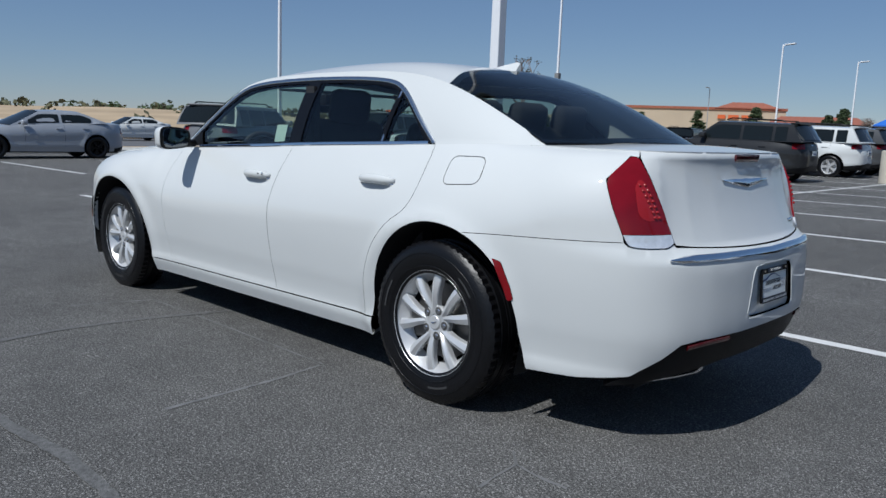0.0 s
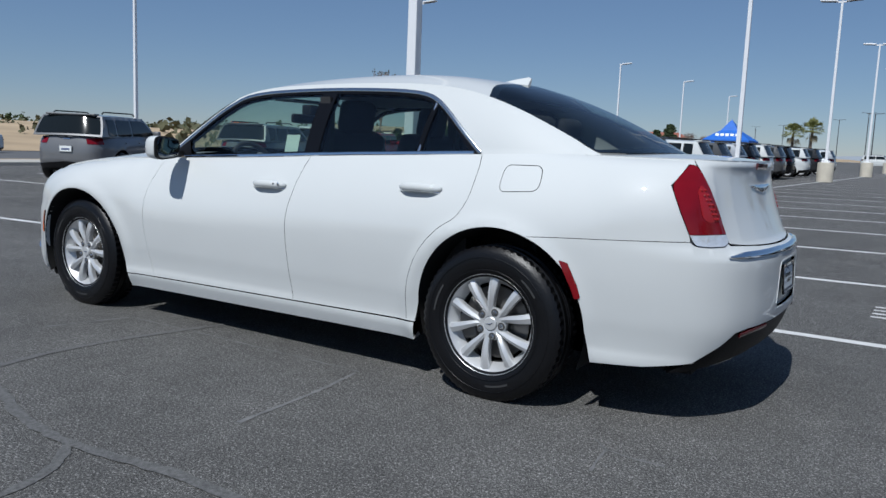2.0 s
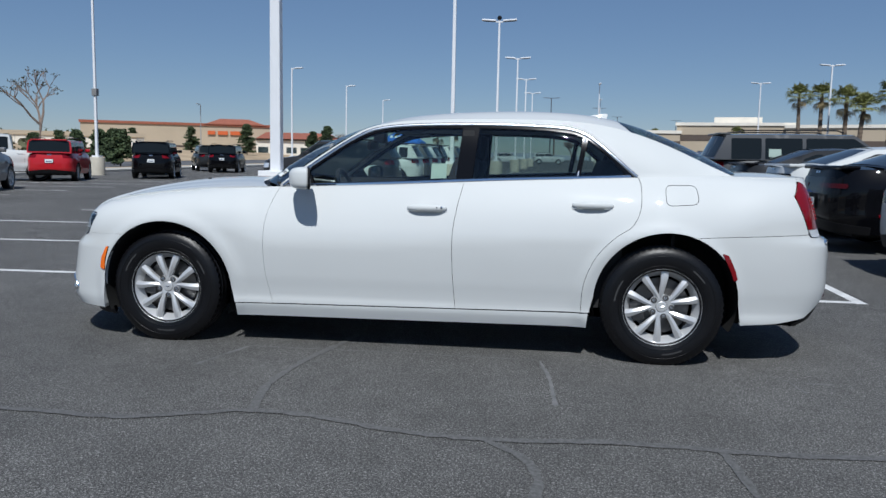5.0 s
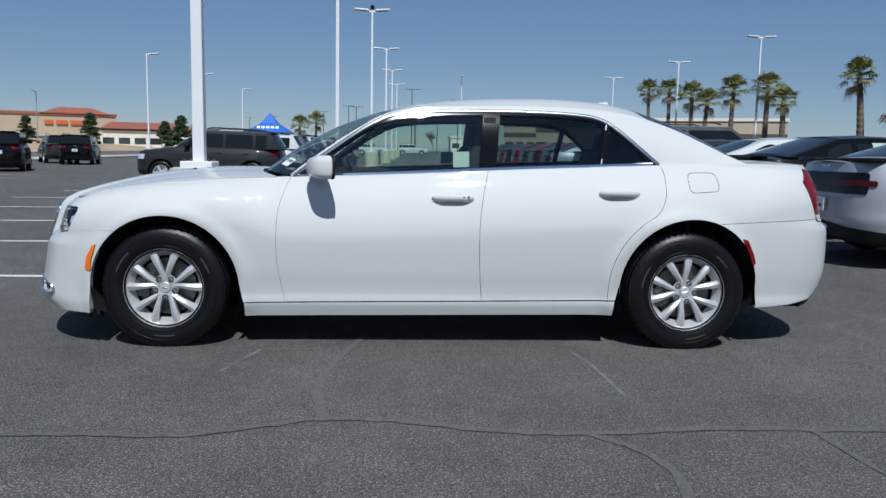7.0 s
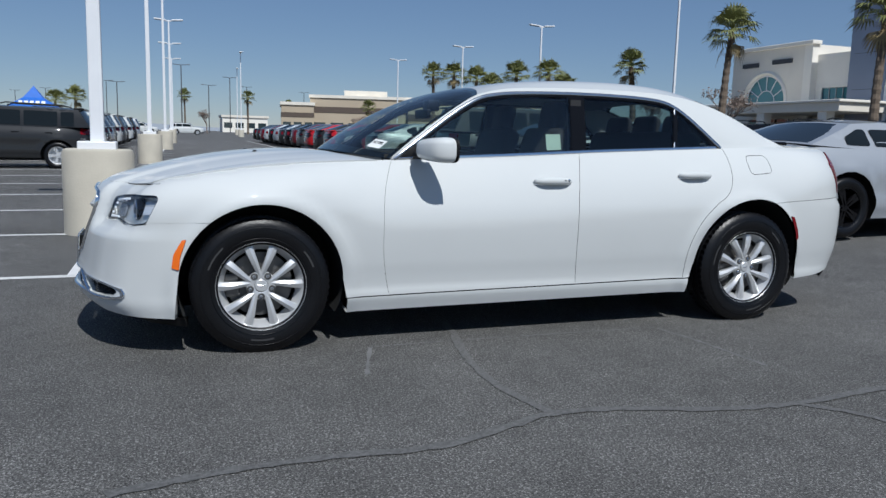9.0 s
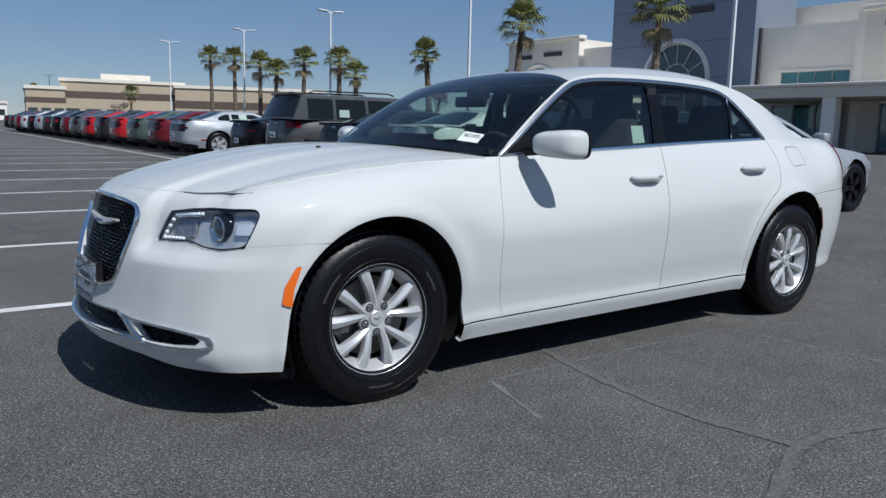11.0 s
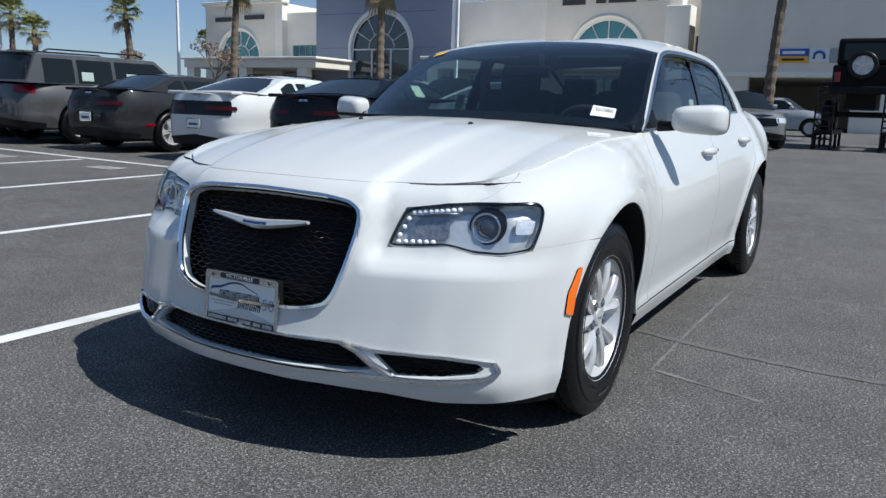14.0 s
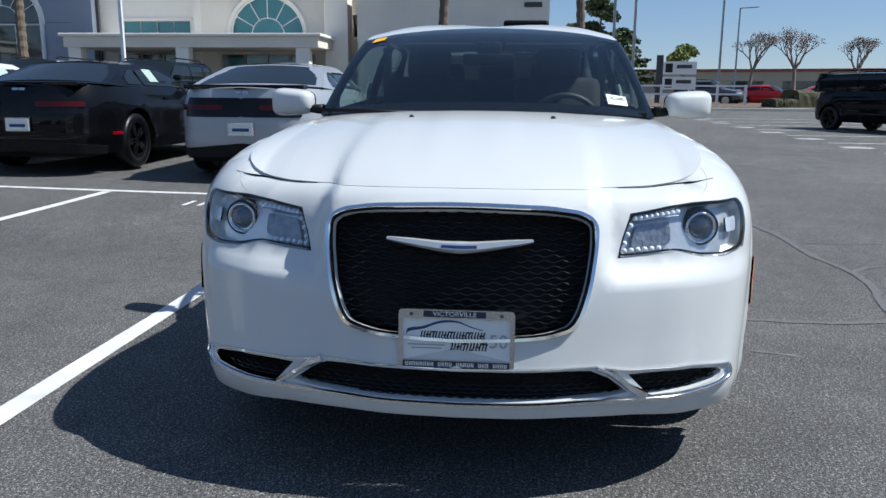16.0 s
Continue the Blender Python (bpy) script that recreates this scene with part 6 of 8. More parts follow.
bp.inputs["Strength"].default_value, bp.inputs["Distance"].default_value = 0.9, 0.008
nt.links.new(n_fine.outputs["Fac"], bp.inputs["Height"])
nt.links.new(bp.outputs[0], bs.inputs["Normal"])
M_SEAL = material("crack_sealant", (0.104, 0.103, 0.101), rough=0.75, vary=0.45, vscale=60, bump=0.4, bscale=150)
M_SCUFF = material("pale_scuff", (0.145, 0.145, 0.145), rough=0.9, vary=0.3, vscale=10)
M_CONCRETE = material("concrete", (0.50, 0.46, 0.38), rough=0.85, vary=0.10, vscale=3, bump=0.25, bscale=60)
M_KERB = material("kerb_concrete", (0.42, 0.40, 0.36), rough=0.9, vary=0.15, vscale=2, bump=0.3, bscale=60)
M_SAND = material("desert_sand", (0.40, 0.30, 0.19), rough=0.95, vary=0.25, vscale=0.12, bump=0.5, bscale=3)
M_SCRUB = material("dry_scrub", (0.10, 0.10, 0.055), rough=0.95, vary=0.4, vscale=1.5)
M_POLE = material("white_pole_paint", (0.74, 0.75, 0.77), rough=0.4, vary=0.04, vscale=2)
M_DARKPOLE = material("dark_pole", (0.05, 0.05, 0.055), rough=0.5, vary=0.1)
M_GREYPOLE = material("galvanised_pole", (0.35, 0.36, 0.37), rough=0.5, metal=0.3, vary=0.1)
M_STUCCO = material("cream_stucco", (0.76, 0.71, 0.62), rough=0.9, vary=0.06, vscale=0.5, bump=0.2, bscale=40)
M_STUCCO_W = material("pale_stucco", (0.84, 0.80, 0.72), rough=0.9, vary=0.05, vscale=0.5, bump=0.2, bscale=40)
M_PANEL = material("blue_grey_panel", (0.24, 0.27, 0.34), rough=0.35, metal=0.3, vary=0.05, vscale=0.4)
M_TEAL = material("teal_glass", (0.06, 0.20, 0.22), rough=0.05, coat=1.0, vary=0.15, vscale=0.3)
M_DARKGLASS = material("dark_glazing", (0.03, 0.045, 0.05), rough=0.05, coat=1.0, vary=0.2, vscale=0.4)
M_TAN = material("tan_wall", (0.46, 0.38, 0.28), rough=0.9, vary=0.06, vscale=0.2)
M_BAND = material("brown_band", (0.10, 0.075, 0.06), rough=0.8, vary=0.1)
M_TILE = material("red_roof_tile", (0.30, 0.10, 0.06), rough=0.85, vary=0.2, vscale=2)
M_BARK = material("palm_bark", (0.15, 0.115, 0.085), rough=0.95, vary=0.3, vscale=8, bump=0.6, bscale=20)
M_FROND = material("palm_frond", (0.17, 0.18, 0.055), rough=0.7, vary=0.3, vscale=2)
M_DRYFROND = material("dry_frond", (0.26, 0.20, 0.10), rough=0.9, vary=0.3, vscale=3)
M_LEAF = material("conifer_leaf", (0.05, 0.075, 0.03), rough=0.85, vary=0.4, vscale=1.5)
M_LIGHTLEAF = material("spring_leaf", (0.20, 0.25, 0.07), rough=0.8, vary=0.3, vscale=2)
M_TWIG = material("bare_twigs", (0.22, 0.17, 0.14), rough=0.95, vary=0.2)
M_HEDGE = material("hedge_leaf", (0.055, 0.053, 0.024), rough=0.9, vary=0.4, vscale=3)
M_TENT = material("blue_canopy", (0.02, 0.13, 0.52), rough=0.6, vary=0.08)

radii = [0, 1, 2, 3, 4, 5, 6, 7, 8.5, 10, 12, 15, 20, 26, 35, 50, 75, 110, 160, 250, 400, 700, 1200, 2400]
gv, gf = [(0, 0, 0)], []
NG = 72
for r in radii[1:]:
    for i in range(NG):
        a = 2 * math.pi * i / NG
        gv.append((r * math.cos(a), r * math.sin(a), lot(r * math.cos(a), r * math.sin(a))))
for i in range(NG):
    gf.append((0, 1 + i, 1 + (i + 1) % NG))
for k in range(len(radii) - 2):
    for i in range(NG):
        j = (i + 1) % NG
        gf.append((1 + k * NG + i, 1 + (k + 1) * NG + i, 1 + (k + 1) * NG + j, 1 + k * NG + j))
ground = raw("ground", gv, gf, M_ASPHALT, smooth=True)
tagged(ground, "worn dark grey asphalt of a dealer's car lot", "ground", kind="structure")

sedan = build_sedan()
for wx in (1.526, -1.526):
    for sg in (1, -1):
        build_wheel(sedan, wx, sg)
sedan.matrix_basis = pose(0, 0.035, 0)

# ---------- markings, cracks, kerbs ----------
def ribbon(points, width, mat, name, label, category, lift=0.004, step=1.0, parent=None, jitter=0.0):
    """A flat strip that follows the ground."""
    pts = np.array(points, float)
    d = np.r_[0, np.cumsum(np.linalg.norm(np.diff(pts, axis=0), axis=1))]
    n = max(2, int(d[-1] / step) + 1)
    q = np.stack([np.interp(np.linspace(0, d[-1], n), d, pts[:, k]) for k in (0, 1)], 1)
    t = np.gradient(q, axis=0)
    t /= np.linalg.norm(t, axis=1)[:, None]
    nn = np.stack([-t[:, 1], t[:, 0]], 1)
    vs, fs = [], []
    for i in range(n):
        w = width / 2 * (1 + jitter * (random.random() - 0.5) * 2)
        for sgn in (1, -1):
            p = q[i] + nn[i] * w * sgn
            vs.append((p[0], p[1], lot(*p) + lift))
    for i in range(n - 1):
        fs.append((2 * i, 2 * i + 1, 2 * i + 3, 2 * i + 2))
    return vs, fs


for k in range(26):
    yy = -1.57 - 2.62 * k
    o = raw("parking_line", *ribbon([(-3.55, yy), (8.6, yy + 0.02)], 0.10, M_ROAD_WHITE, "", "", "", jitter=0.06, step=0.6), M_ROAD_WHITE)
    tagged(o, "worn white painted parking line on asphalt", "parking line", "parking lines", "structure")
    if k < 5:
        w = raw("stall_number", *merge(*[ribbon([(-3.10, yy - 1.0 - 0.15 * q), (-2.80, yy - 1.0 - 0.15 * q)], 0.05, None, "", "", "", step=0.2) for q in range(4)]), M_ROAD_WHITE)
        tagged(w, "white stencilled stall number bars on asphalt", "road marking", "stall numbers", "structure")
o = raw("row_line", *ribbon([(-3.58, -1.5), (-3.75, -12), (-4.5, -39), (-5.2, -66)], 0.10, None, "", "", "", jitter=0.05), M_ROAD_WHITE)
tagged(o, "long white painted line along the stalls", "parking line", kind="structure")
o = raw("centre_line", *ribbon([(2.64, -1.6), (2.2, -24), (1.2, -56)], 0.10, None, "", "", "", jitter=0.05), M_ROAD_WHITE)
tagged(o, "white painted line down the middle of the double row", "parking line", kind="structure")
for k in range(7):
    xx = -10.75 - 2.68 * k
    o = raw("parking_line", *ribbon([(xx, 7.0), (xx - 0.4, 12.5)], 0.10, None, "", "", "", jitter=0.06), M_ROAD_WHITE)
    tagged(o, "worn white painted parking line on asphalt", "parking line", "parking lines across the aisle", "structure")
    w = raw("stall_number", *merge(*[ribbon([(xx + 1.16 + 0.17 * q, 6.78), (xx + 1.12 + 0.17 * q, 7.36)], 0.10, None, "", "", "", step=0.2) for q in range(3)]), M_ROAD_WHITE)
    tagged(w, "white stencilled stall number bars on asphalt", "road marking", "stall numbers across the aisle", "structure")
for k in range(9):
    yy = -3.5 - 2.6 * k
    o = raw("parking_line", *ribbon([(13.5, yy), (19.0, yy)], 0.10, None, "", "", "", jitter=0.06), M_ROAD_WHITE)
    tagged(o, "worn white painted parking line on asphalt", "parking line", "parking lines of the far row", "structure")

cr_rng = random.Random(4)


def crack(points, width):
    lift = 0.003 + 0.0004 * cr_rng.randint(0, 9)
    p = crom(np.array(points), 70)
    p = p + np.array([[cr_rng.uniform(-0.006, 0.006), cr_rng.uniform(-0.006, 0.006)] for _ in p])
    o = raw("sealed_crack", *ribbon(p, width, None, "", "", "", lift=lift, step=0.04, jitter=0.25), M_SEAL)
    tagged(o, "dark sealed crack winding over asphalt", "crack", "sealed cracks", "structure")


crack([(2.18, 2.40), (1.94, 2.35), (1.51, 2.31), (1.07, 2.33), (0.74, 2.22), (0.51, 2.14), (0.19, 2.16), (-0.16, 2.27), (-0.62, 2.32), (-1.13, 2.26), (-1.88, 2.28), (-2.6, 2.2)], 0.05)
crack([(0.38, 0.5), (0.42, 0.76), (0.52, 1.18), (0.57, 1.68), (0.50, 2.12)], 0.045)
crack([(-0.60, 2.32), (-0.76, 2.48), (-0.83, 2.69), (-0.8, 2.95), (-0.7, 3.4)], 0.04)
crack([(-1.58, 2.26), (-1.6, 2.48), (-1.62, 2.75), (-1.7, 3.3)], 0.035)
crack([(-4.5, 2.2), (-8, 2.8), (-13, 1.8), (-19, 3.1)], 0.05)
for pts, wd in (([(0.97, 0.97), (1.04, 1.2), (1.1, 1.42)], 0.02), ([(-0.83, 0.97), (-0.88, 1.3), (-0.91, 1.8)], 0.02), ([(-2.19, 1.13), (-2.2, 1.24), (-2.22, 1.36)], 0.012), ([(-2.19, 1.13), (-2.3, 1.15), (-2.42, 1.15)], 0.012),
                ([(-2.19, 1.13), (-2.15, 1.09), (-2.11, 1.05)], 0.010), ([(0.97, 0.95), (0.2, 0.94), (-0.83, 0.945)], 0.012)):
    o = raw("scuff_mark", *ribbon(crom(pts, 24), wd, None, "", "", "", lift=0.0025, step=0.03, jitter=0.5), M_SCUFF)
    tagged(o, "pale scuff scraped into the asphalt", "scuff", "scuff marks", "structure")


def slab(name, pts, z0, z1, mat, label, category, kind="structure"):
    """A low solid with the given plan outline that follows the ground."""
    n = len(pts)
    vs = [(x, y, lot(x, y) + z0) for x, y in pts] + [(x, y, lot(x, y) + z1) for x, y in pts]
    fs = [tuple(range(n, 2 * n)), tuple(range(n - 1, -1, -1))] + [(i, (i + 1) % n, n + (i + 1) % n, n + i) for i in range(n)]
    return tagged(raw(name, vs, fs, mat), label, category, kind=kind)


# lot's eastern edge: kerb and pavement, road, then open desert
def long_slab(name, x0, x1, y0, y1, z0, z1, mat, label, category, n=24):
    ys = np.linspace(y0, y1, n)
    vs, fs = [], []
    for yy in ys:
        for xx, zz in ((x0, z0), (x0, z1), (x1, z1), (x1, z0)):
            vs.append((xx, yy, lot(xx, yy) + zz))
    for i in range(n - 1):
        for j in range(4):
            w = (j + 1) % 4
            fs.append((i * 4 + j, i * 4 + w, (i + 1) * 4 + w, (i + 1) * 4 + j))
    fs += [(0, 1, 2, 3), tuple((n - 1) * 4 + j for j in (3, 2, 1, 0))]
    return tagged(raw(name, vs, fs, mat), label, category, kind="structure")


long_slab("pavement", 24.2, 27.2, -160, 60, -0.05, 0.13, M_KERB, "pale concrete pavement and kerb beside the lot", "pavement")
long_slab("road", 30.5, 47, -400, 250, -0.05, 0.02, material("road_asphalt", (0.11, 0.11, 0.112), rough=0.85, vary=0.15, vscale=0.5), "grey two-lane road beyond the lot", "road")
long_slab("verge", 27.2, 30.5, -160, 60, -0.05, 0.05, M_SAND, "dry sandy verge beside the road", "verge")

# desert: a rough sheet that rises to a low bank
des_rng = np.random.RandomState(3)
vs, fs = [], []
nx_, ny_ = 40, 90
for i in range(nx_):
    t = i / (nx_ - 1)
    xx = 47 + 2200 * t ** 3.2
    for j in range(ny_):
        yy = -1500 + 2600 * (j / (ny_ - 1))
        h = 0.05 + 1.9 * min(1, max(0, (xx - 50) / 25)) + 1.2 * noise.noise((xx / 40, yy / 40, 1.3)) * min(1, (xx - 47) / 30) + 3.5 * min(1, max(0, (xx - 80) / 300))
        vs.append((xx, yy, lot(xx, yy) + h))
for i in range(nx_ - 1):
    for j in range(ny_ - 1):
        fs.append((i * ny_ + j, (i + 1) * ny_ + j, (i + 1) * ny_ + j + 1, i * ny_ + j + 1))
tagged(raw("desert", vs, fs, M_SAND, smooth=True), "bare sandy desert with low banks", "desert", kind="structure")


def clump(v, f, x, y, z, r, h, rng, n=26, size=0.25, flat=1.0):
    """Small leaf blades scattered through an uneven volume."""
    for _ in range(n):
        a, b = rng.uniform(0, 6.283), rng.uniform(-1, 1)
        q = rng.random() ** 0.4
        cx, cy, cz = x + r * q * math.cos(a) * math.sqrt(1 - b * b), y + r * q * math.sin(a) * math.sqrt(1 - b * b), z + h * (0.5 + 0.5 * q * b)
        d = Vector((rng.uniform(-1, 1), rng.uniform(-1, 1), rng.uniform(-0.6, 1))).normalized() * size * rng.uniform(0.6, 1.3)
        e = d.cross(Vector((rng.uniform(-1, 1), rng.uniform(-1, 1), rng.uniform(-1, 1)))).normalized() * size * 0.45
        o = len(v)
        c0 = Vector((cx, cy, cz))
        v += [c0 - d * 0.5, c0 + e, c0 + d * 0.5, c0 - e]
        f.append((o, o + 1, o + 2, o + 3))


scr = random.Random(8)
v, f = [], []
for _ in range(340):
    xx = 50 + 260 * scr.random() ** 1.7
    yy = scr.uniform(-1.0, 0.7) * xx * 1.6 - 10
    s_ = scr.uniform(0.4, 1.2) * (1 + xx / 160)
    zb = lot(xx, yy) + 0.05 + 1.9 * min(1, max(0, (xx - 50) / 25)) + 3.5 * min(1, max(0, (xx - 80) / 300)) - 0.2
    clump(v, f, xx, yy, zb, s_, s_ * 1.2, scr, 14, 0.6 * s_)
tagged(raw("scrub", v, f, M_SCRUB), "dry dark desert scrub bushes scattered over sand", "scrub", kind="stuff")
v, f = [], []
for _ in range(260):
    a = scr.uniform(-1.25, 0.35)
    r = scr.uniform(230, 420)
    xx, yy = r * math.cos(a) , r * math.sin(a)
    if xx < 60:
        continue
    s_ = scr.uniform(1.2, 2.8)
    clump(v, f, xx, yy, lot(xx, yy) + 4.2, s_, s_ * 1.5, scr, 14, 1.3)
tagged(raw("far_trees", v, f, M_LEAF), "far line of dark trees on the desert horizon", "trees", kind="stuff")


# ---------- lamp posts ----------
def lamp_post(x, y, height, arms, base=True, mat=None, width=0.13, label="tall white square lamp post on a round concrete base", group="lot lamp posts", arm=0.75, camera_box=""):
    mat = mat or M_POLE
    p = thing("lamp_post", label, "lamp post", group)
    z0 = 0.0
    if base:
        v, f = lathe([(0.36, -0.2), (0.36, 0.86), (0.345, 0.895), (0.31, 0.905), (0.0005, 0.905)], 40, "z")
        raw("concrete_base", v, f, M_CONCRETE, p, "cream painted round concrete base", smooth=40)
        bm = bmesh.new()
        add_box(bm, -0.19, 0.19, -0.19, 0.19, 0.895, 0.985, bevel=0.012)
        part("base_cover", bm, mat, p)
        for q in range(4):
            v, f = lathe([(0.018, 0.98), (0.018, 1.01), (0.0005, 1.012)], 6, "z")
            raw("anchor_bolt", [(a + 0.14 * (1 if q % 2 else -1), b + 0.14 * (1 if q > 1 else -1), c_) for a, b, c_ in v], f, M_STEEL, p)
        z0 = 0.95
    bm = bmesh.new()
    w = width / 2
    add_box(bm, -w, w, -w, w, z0, height, bevel=0.012)
    for v_ in bm.verts:
        t = (v_.co.z - z0) / (height - z0)
        v_.co.x *= 1 - 0.28 * t
        v_.co.y *= 1 - 0.28 * t
    part("post", bm, mat, p)
    for ang in arms:
        bm = bmesh.new()
        m_ = pose(0, 0, height - 0.06, 0, 0, ang)
        add_box(bm, 0.03, 0.20, -0.03, 0.03, -0.05, 0.02, m=m_)
        part("arm", bm, mat, p)
        bm = bmesh.new()
        add_box(bm, 0.18, 0.18 + arm, -0.17, 0.17, -0.02, 0.06, m=m_ @ pose(0, 0, 0, 0, -4, 0), bevel=0.02)
        hd = part("lamp_head", bm, mat, p)
        bm = bmesh.new()
        add_box(bm, 0.26, 0.10 + arm, -0.13, 0.13, -0.032, -0.021, m=m_ @ pose(0, 0, 0, 0, -4, 0))
        part("lens", bm, M_TRIMGREY, hd)
    if camera_box == "box":
        bm = bmesh.new()
        add_box(bm, -0.13, 0.13, -0.12, 0.12, 3.95, 4.3, bevel=0.02)
        part("control_box", bm, M_TRIMGREY, p)
    if camera_box == "dome":
        v, f = lathe([(0.02, height), (0.10, height + 0.05), (0.12, height + 0.16), (0.06, height + 0.24), (0.0005, height + 0.25)], 12, "z")
        raw("security_dome", v, f, M_BLACK, p)
    p.matrix_basis = Matrix.Translation((x, y, lot(x, y)))
    return p


lamp_post(2.62, -4.29, 8.4, (0, 180), width=0.14)
lamp_post(2.28, -20.95, 8.4, (0, 180), width=0.13)
lamp_post(1.73, -36.73, 8.3, (0, 180), camera_box="dome")
for x_, y_ in ((1.26, -52.3), (1.0, -68.0), (0.64, -84.0)):
    lamp_post(x_, y_, 8.25, (0, 180))
for x_, y_ in ((22.96, -14.85), (21.5, -31.4)):
    lamp_post(x_, y_, 8.75, (180,), group="edge lamp posts", label="white lamp post with a single arm at the lot's edge", camera_box="box" if y_ < -30 else "")
for x_, y_ in ((19.9, -57.4), (19.5, -73.8), (19.9, -94.2)):
    lamp_post(x_, y_, 8.15, (180,), group="edge lamp posts", label="white lamp post with a single arm at the lot's edge")
for x_, y_ in ((-22.53, -13.61), (-23.78, -30.6), (-23.06, -45.0), (-23.09, -60.1), (-21.74, -75.4)):
    lamp_post(x_, y_, 8.55, (0, 180), group="front lamp posts", label="white twin-arm lamp post near the showroom")
for x_, y_ in ((-7.5, -95.0), (-9.5, -122.0)):
    lamp_post(x_, y_, 10.2, (90,), group="row lamp posts", label="slim white lamp post at the end of the parked row")
# dark street lights far away
for x_, y_, h_ in ((-2, -150, 12.5), (-14, -190, 13), (-22, -230, 13), (14, -205, 12), (24, -240, 12), (34, -260, 12), (46, -285, 12), (58, -300, 12), (-42, -250, 13), (-8, -170, 10), (10, -170, 10)):
    lamp_post(x_, y_, h_, (0, 180), base=False, mat=M_DARKPOLE, width=0.22, label="dark twin-arm street light far down the road", group="far street lights", arm=1.4)
for x_, y_, h_ in ((-41, 6.6, 9.8), (-58, 15.5, 9.5), (-78, 22, 9.0), (70, -150, 11)):
    lamp_post(x_, y_, h_, (90,), base=False, mat=M_GREYPOLE, width=0.16, label="grey street light with a curved arm", group="street lights", arm=1.6)
lamp_post(-33.5, 4.6, 9.5, (180,), width=0.14, mat=M_GREYPOLE, label="grey lamp post on a square concrete base", group="street lights")

# ---------- vehicles ----------
V = vehicle
face = 180  # nose towards the showroom
row = [("coupe", "silver", -3.0, "silver coupe with a black tail panel", dict(two_tone=None)), ("coupe", "black", -5.75, "glossy black coupe with a price sheet in its window", dict(sticker=True)), ("coupe", "white", -7.95, "white coupe with a black tail panel and chrome wheels", dict(sticker=True)),
       ("coupe", "dark grey", -10.7, "dark grey coupe with a rear spoiler", {}), ("big_suv", "grey", -13.35, "large grey three-row suv", dict(sticker=True)), ("coupe", "black", -15.8, "black coupe parked beside a large suv", {}), ("coupe", "silver", -21.0, "silver coupe with polished wheels", dict(sticker=True)),
       ("coupe", "dark red", -23.6, "dark red coupe in a row of coupes", {}), ("coupe", "green", -26.2, "grey-green coupe in a row of coupes", {}), ("coupe", "red", -28.8, "bright red coupe in a row of coupes", {}), ("coupe", "dark grey", -31.4, "dark grey coupe in a long parked row", {}),
       ("coupe", "red", -34.0, "red coupe in a long parked row", {}), ("coupe", "grey", -36.6, "grey coupe in a long parked row", {}), ("sedan", "dark red", -39.2, "dark red sedan in a long parked row", {}), ("sedan", "black", -41.8, "black sedan in a long parked row", {}), ("sedan", "dark grey", -44.4, "dark grey sedan in a long parked row", {}),
       ("sedan", "silver", -47.0, "silver sedan in a long parked row", {}), ("sedan", "black", -49.6, "black sedan in a long parked row", {}), ("sedan", "white", -52.2, "white sedan in a long parked row", {}), ("sedan", "dark red", -54.8, "dark red sedan in a long parked row", {}), ("sedan", "dark grey", -57.4, "dark grey sedan in a long parked row", {}), ("sedan", "black", -60.0, "black sedan in a long parked row", {})]
for i, (kd, col, yy, lab, kw) in enumerate(row):
    off = 0.0
    drift = -0.010 * (-yy - 3)
    V(kd, col, -6.98 - off + drift, yy, face, lab, group="cars in the western row", fine=0.10 if i < 8 else 0.18, dark_wheels=(i in (0, 1, 10, 12)), **kw)
# second rank, noses to the first
for i, (kd, col, xx, yy, lab) in enumerate((("suv", "black", -14.8, -9.0, "black suv behind the coupes"), ("suv", "silver", -14.8, -12.0, "silver suv behind the coupes"),
                                               ("suv", "black", -15.0, -16.5, "black suv parked in the second rank"), ("suv", "white", -15.2, -25.0, "white suv parked in the second rank"), ("suv", "dark grey", -15.4, -30.0, "dark grey suv parked in the second rank"))):
    V(kd, col, xx, yy, 0, lab, group="cars in the second rank", fine=0.18)
east = [("small_suv", "dark grey", 5.8, -18.6, "dark grey suv with alloy wheels beside a lamp post"), ("small_suv", "white", 5.8, -23.4, "white suv parked in a row of suvs"), ("small_suv", "grey", 5.8, -26.0, "dark grey suv parked in a row of suvs"), ("small_suv", "silver", 5.8, -28.7, "silver suv parked in a row of suvs"),
        ("suv", "black", 6.1, -31.7, "black suv parked in a row of suvs"), ("suv", "white", 6.0, -34.3, "white suv parked in a row of suvs"), ("suv", "grey", 5.9, -36.9, "grey suv parked in a row of suvs"), ("suv", "black", 5.9, -39.5, "black suv parked in a row of suvs"), ("suv", "white", 5.8, -44.0, "white suv parked in a row of suvs"), ("suv", "dark grey", 5.7, -48.0, "dark grey suv parked in a row of suvs"), ("suv", "silver", 5.6, -54.0, "silver suv parked in a row of suvs")]
for i, (kd, col, xx, yy, lab) in enumerate(east):
    V(kd, col, xx, yy, 0, lab, group="cars in the eastern row", fine=0.12 if i < 4 else 0.2)
V("sedan", "silver", 26.0 - 4.6, -5.2, 90, "silver sedan with black wheels parked along the lot's edge", fine=0.12, dark_wheels=True)
V("sedan", "white", 42.5, -17.5, 90, "white sedan standing on the road", fine=0.14)
V("suv", "mid grey", 15.8, -8.95, -59, "grey suv with a pale plate at the lot's edge", fine=0.10)
V("suv", "mid grey", 16.1, -15.3, -72, "grey suv parked at the lot's edge", fine=0.10)
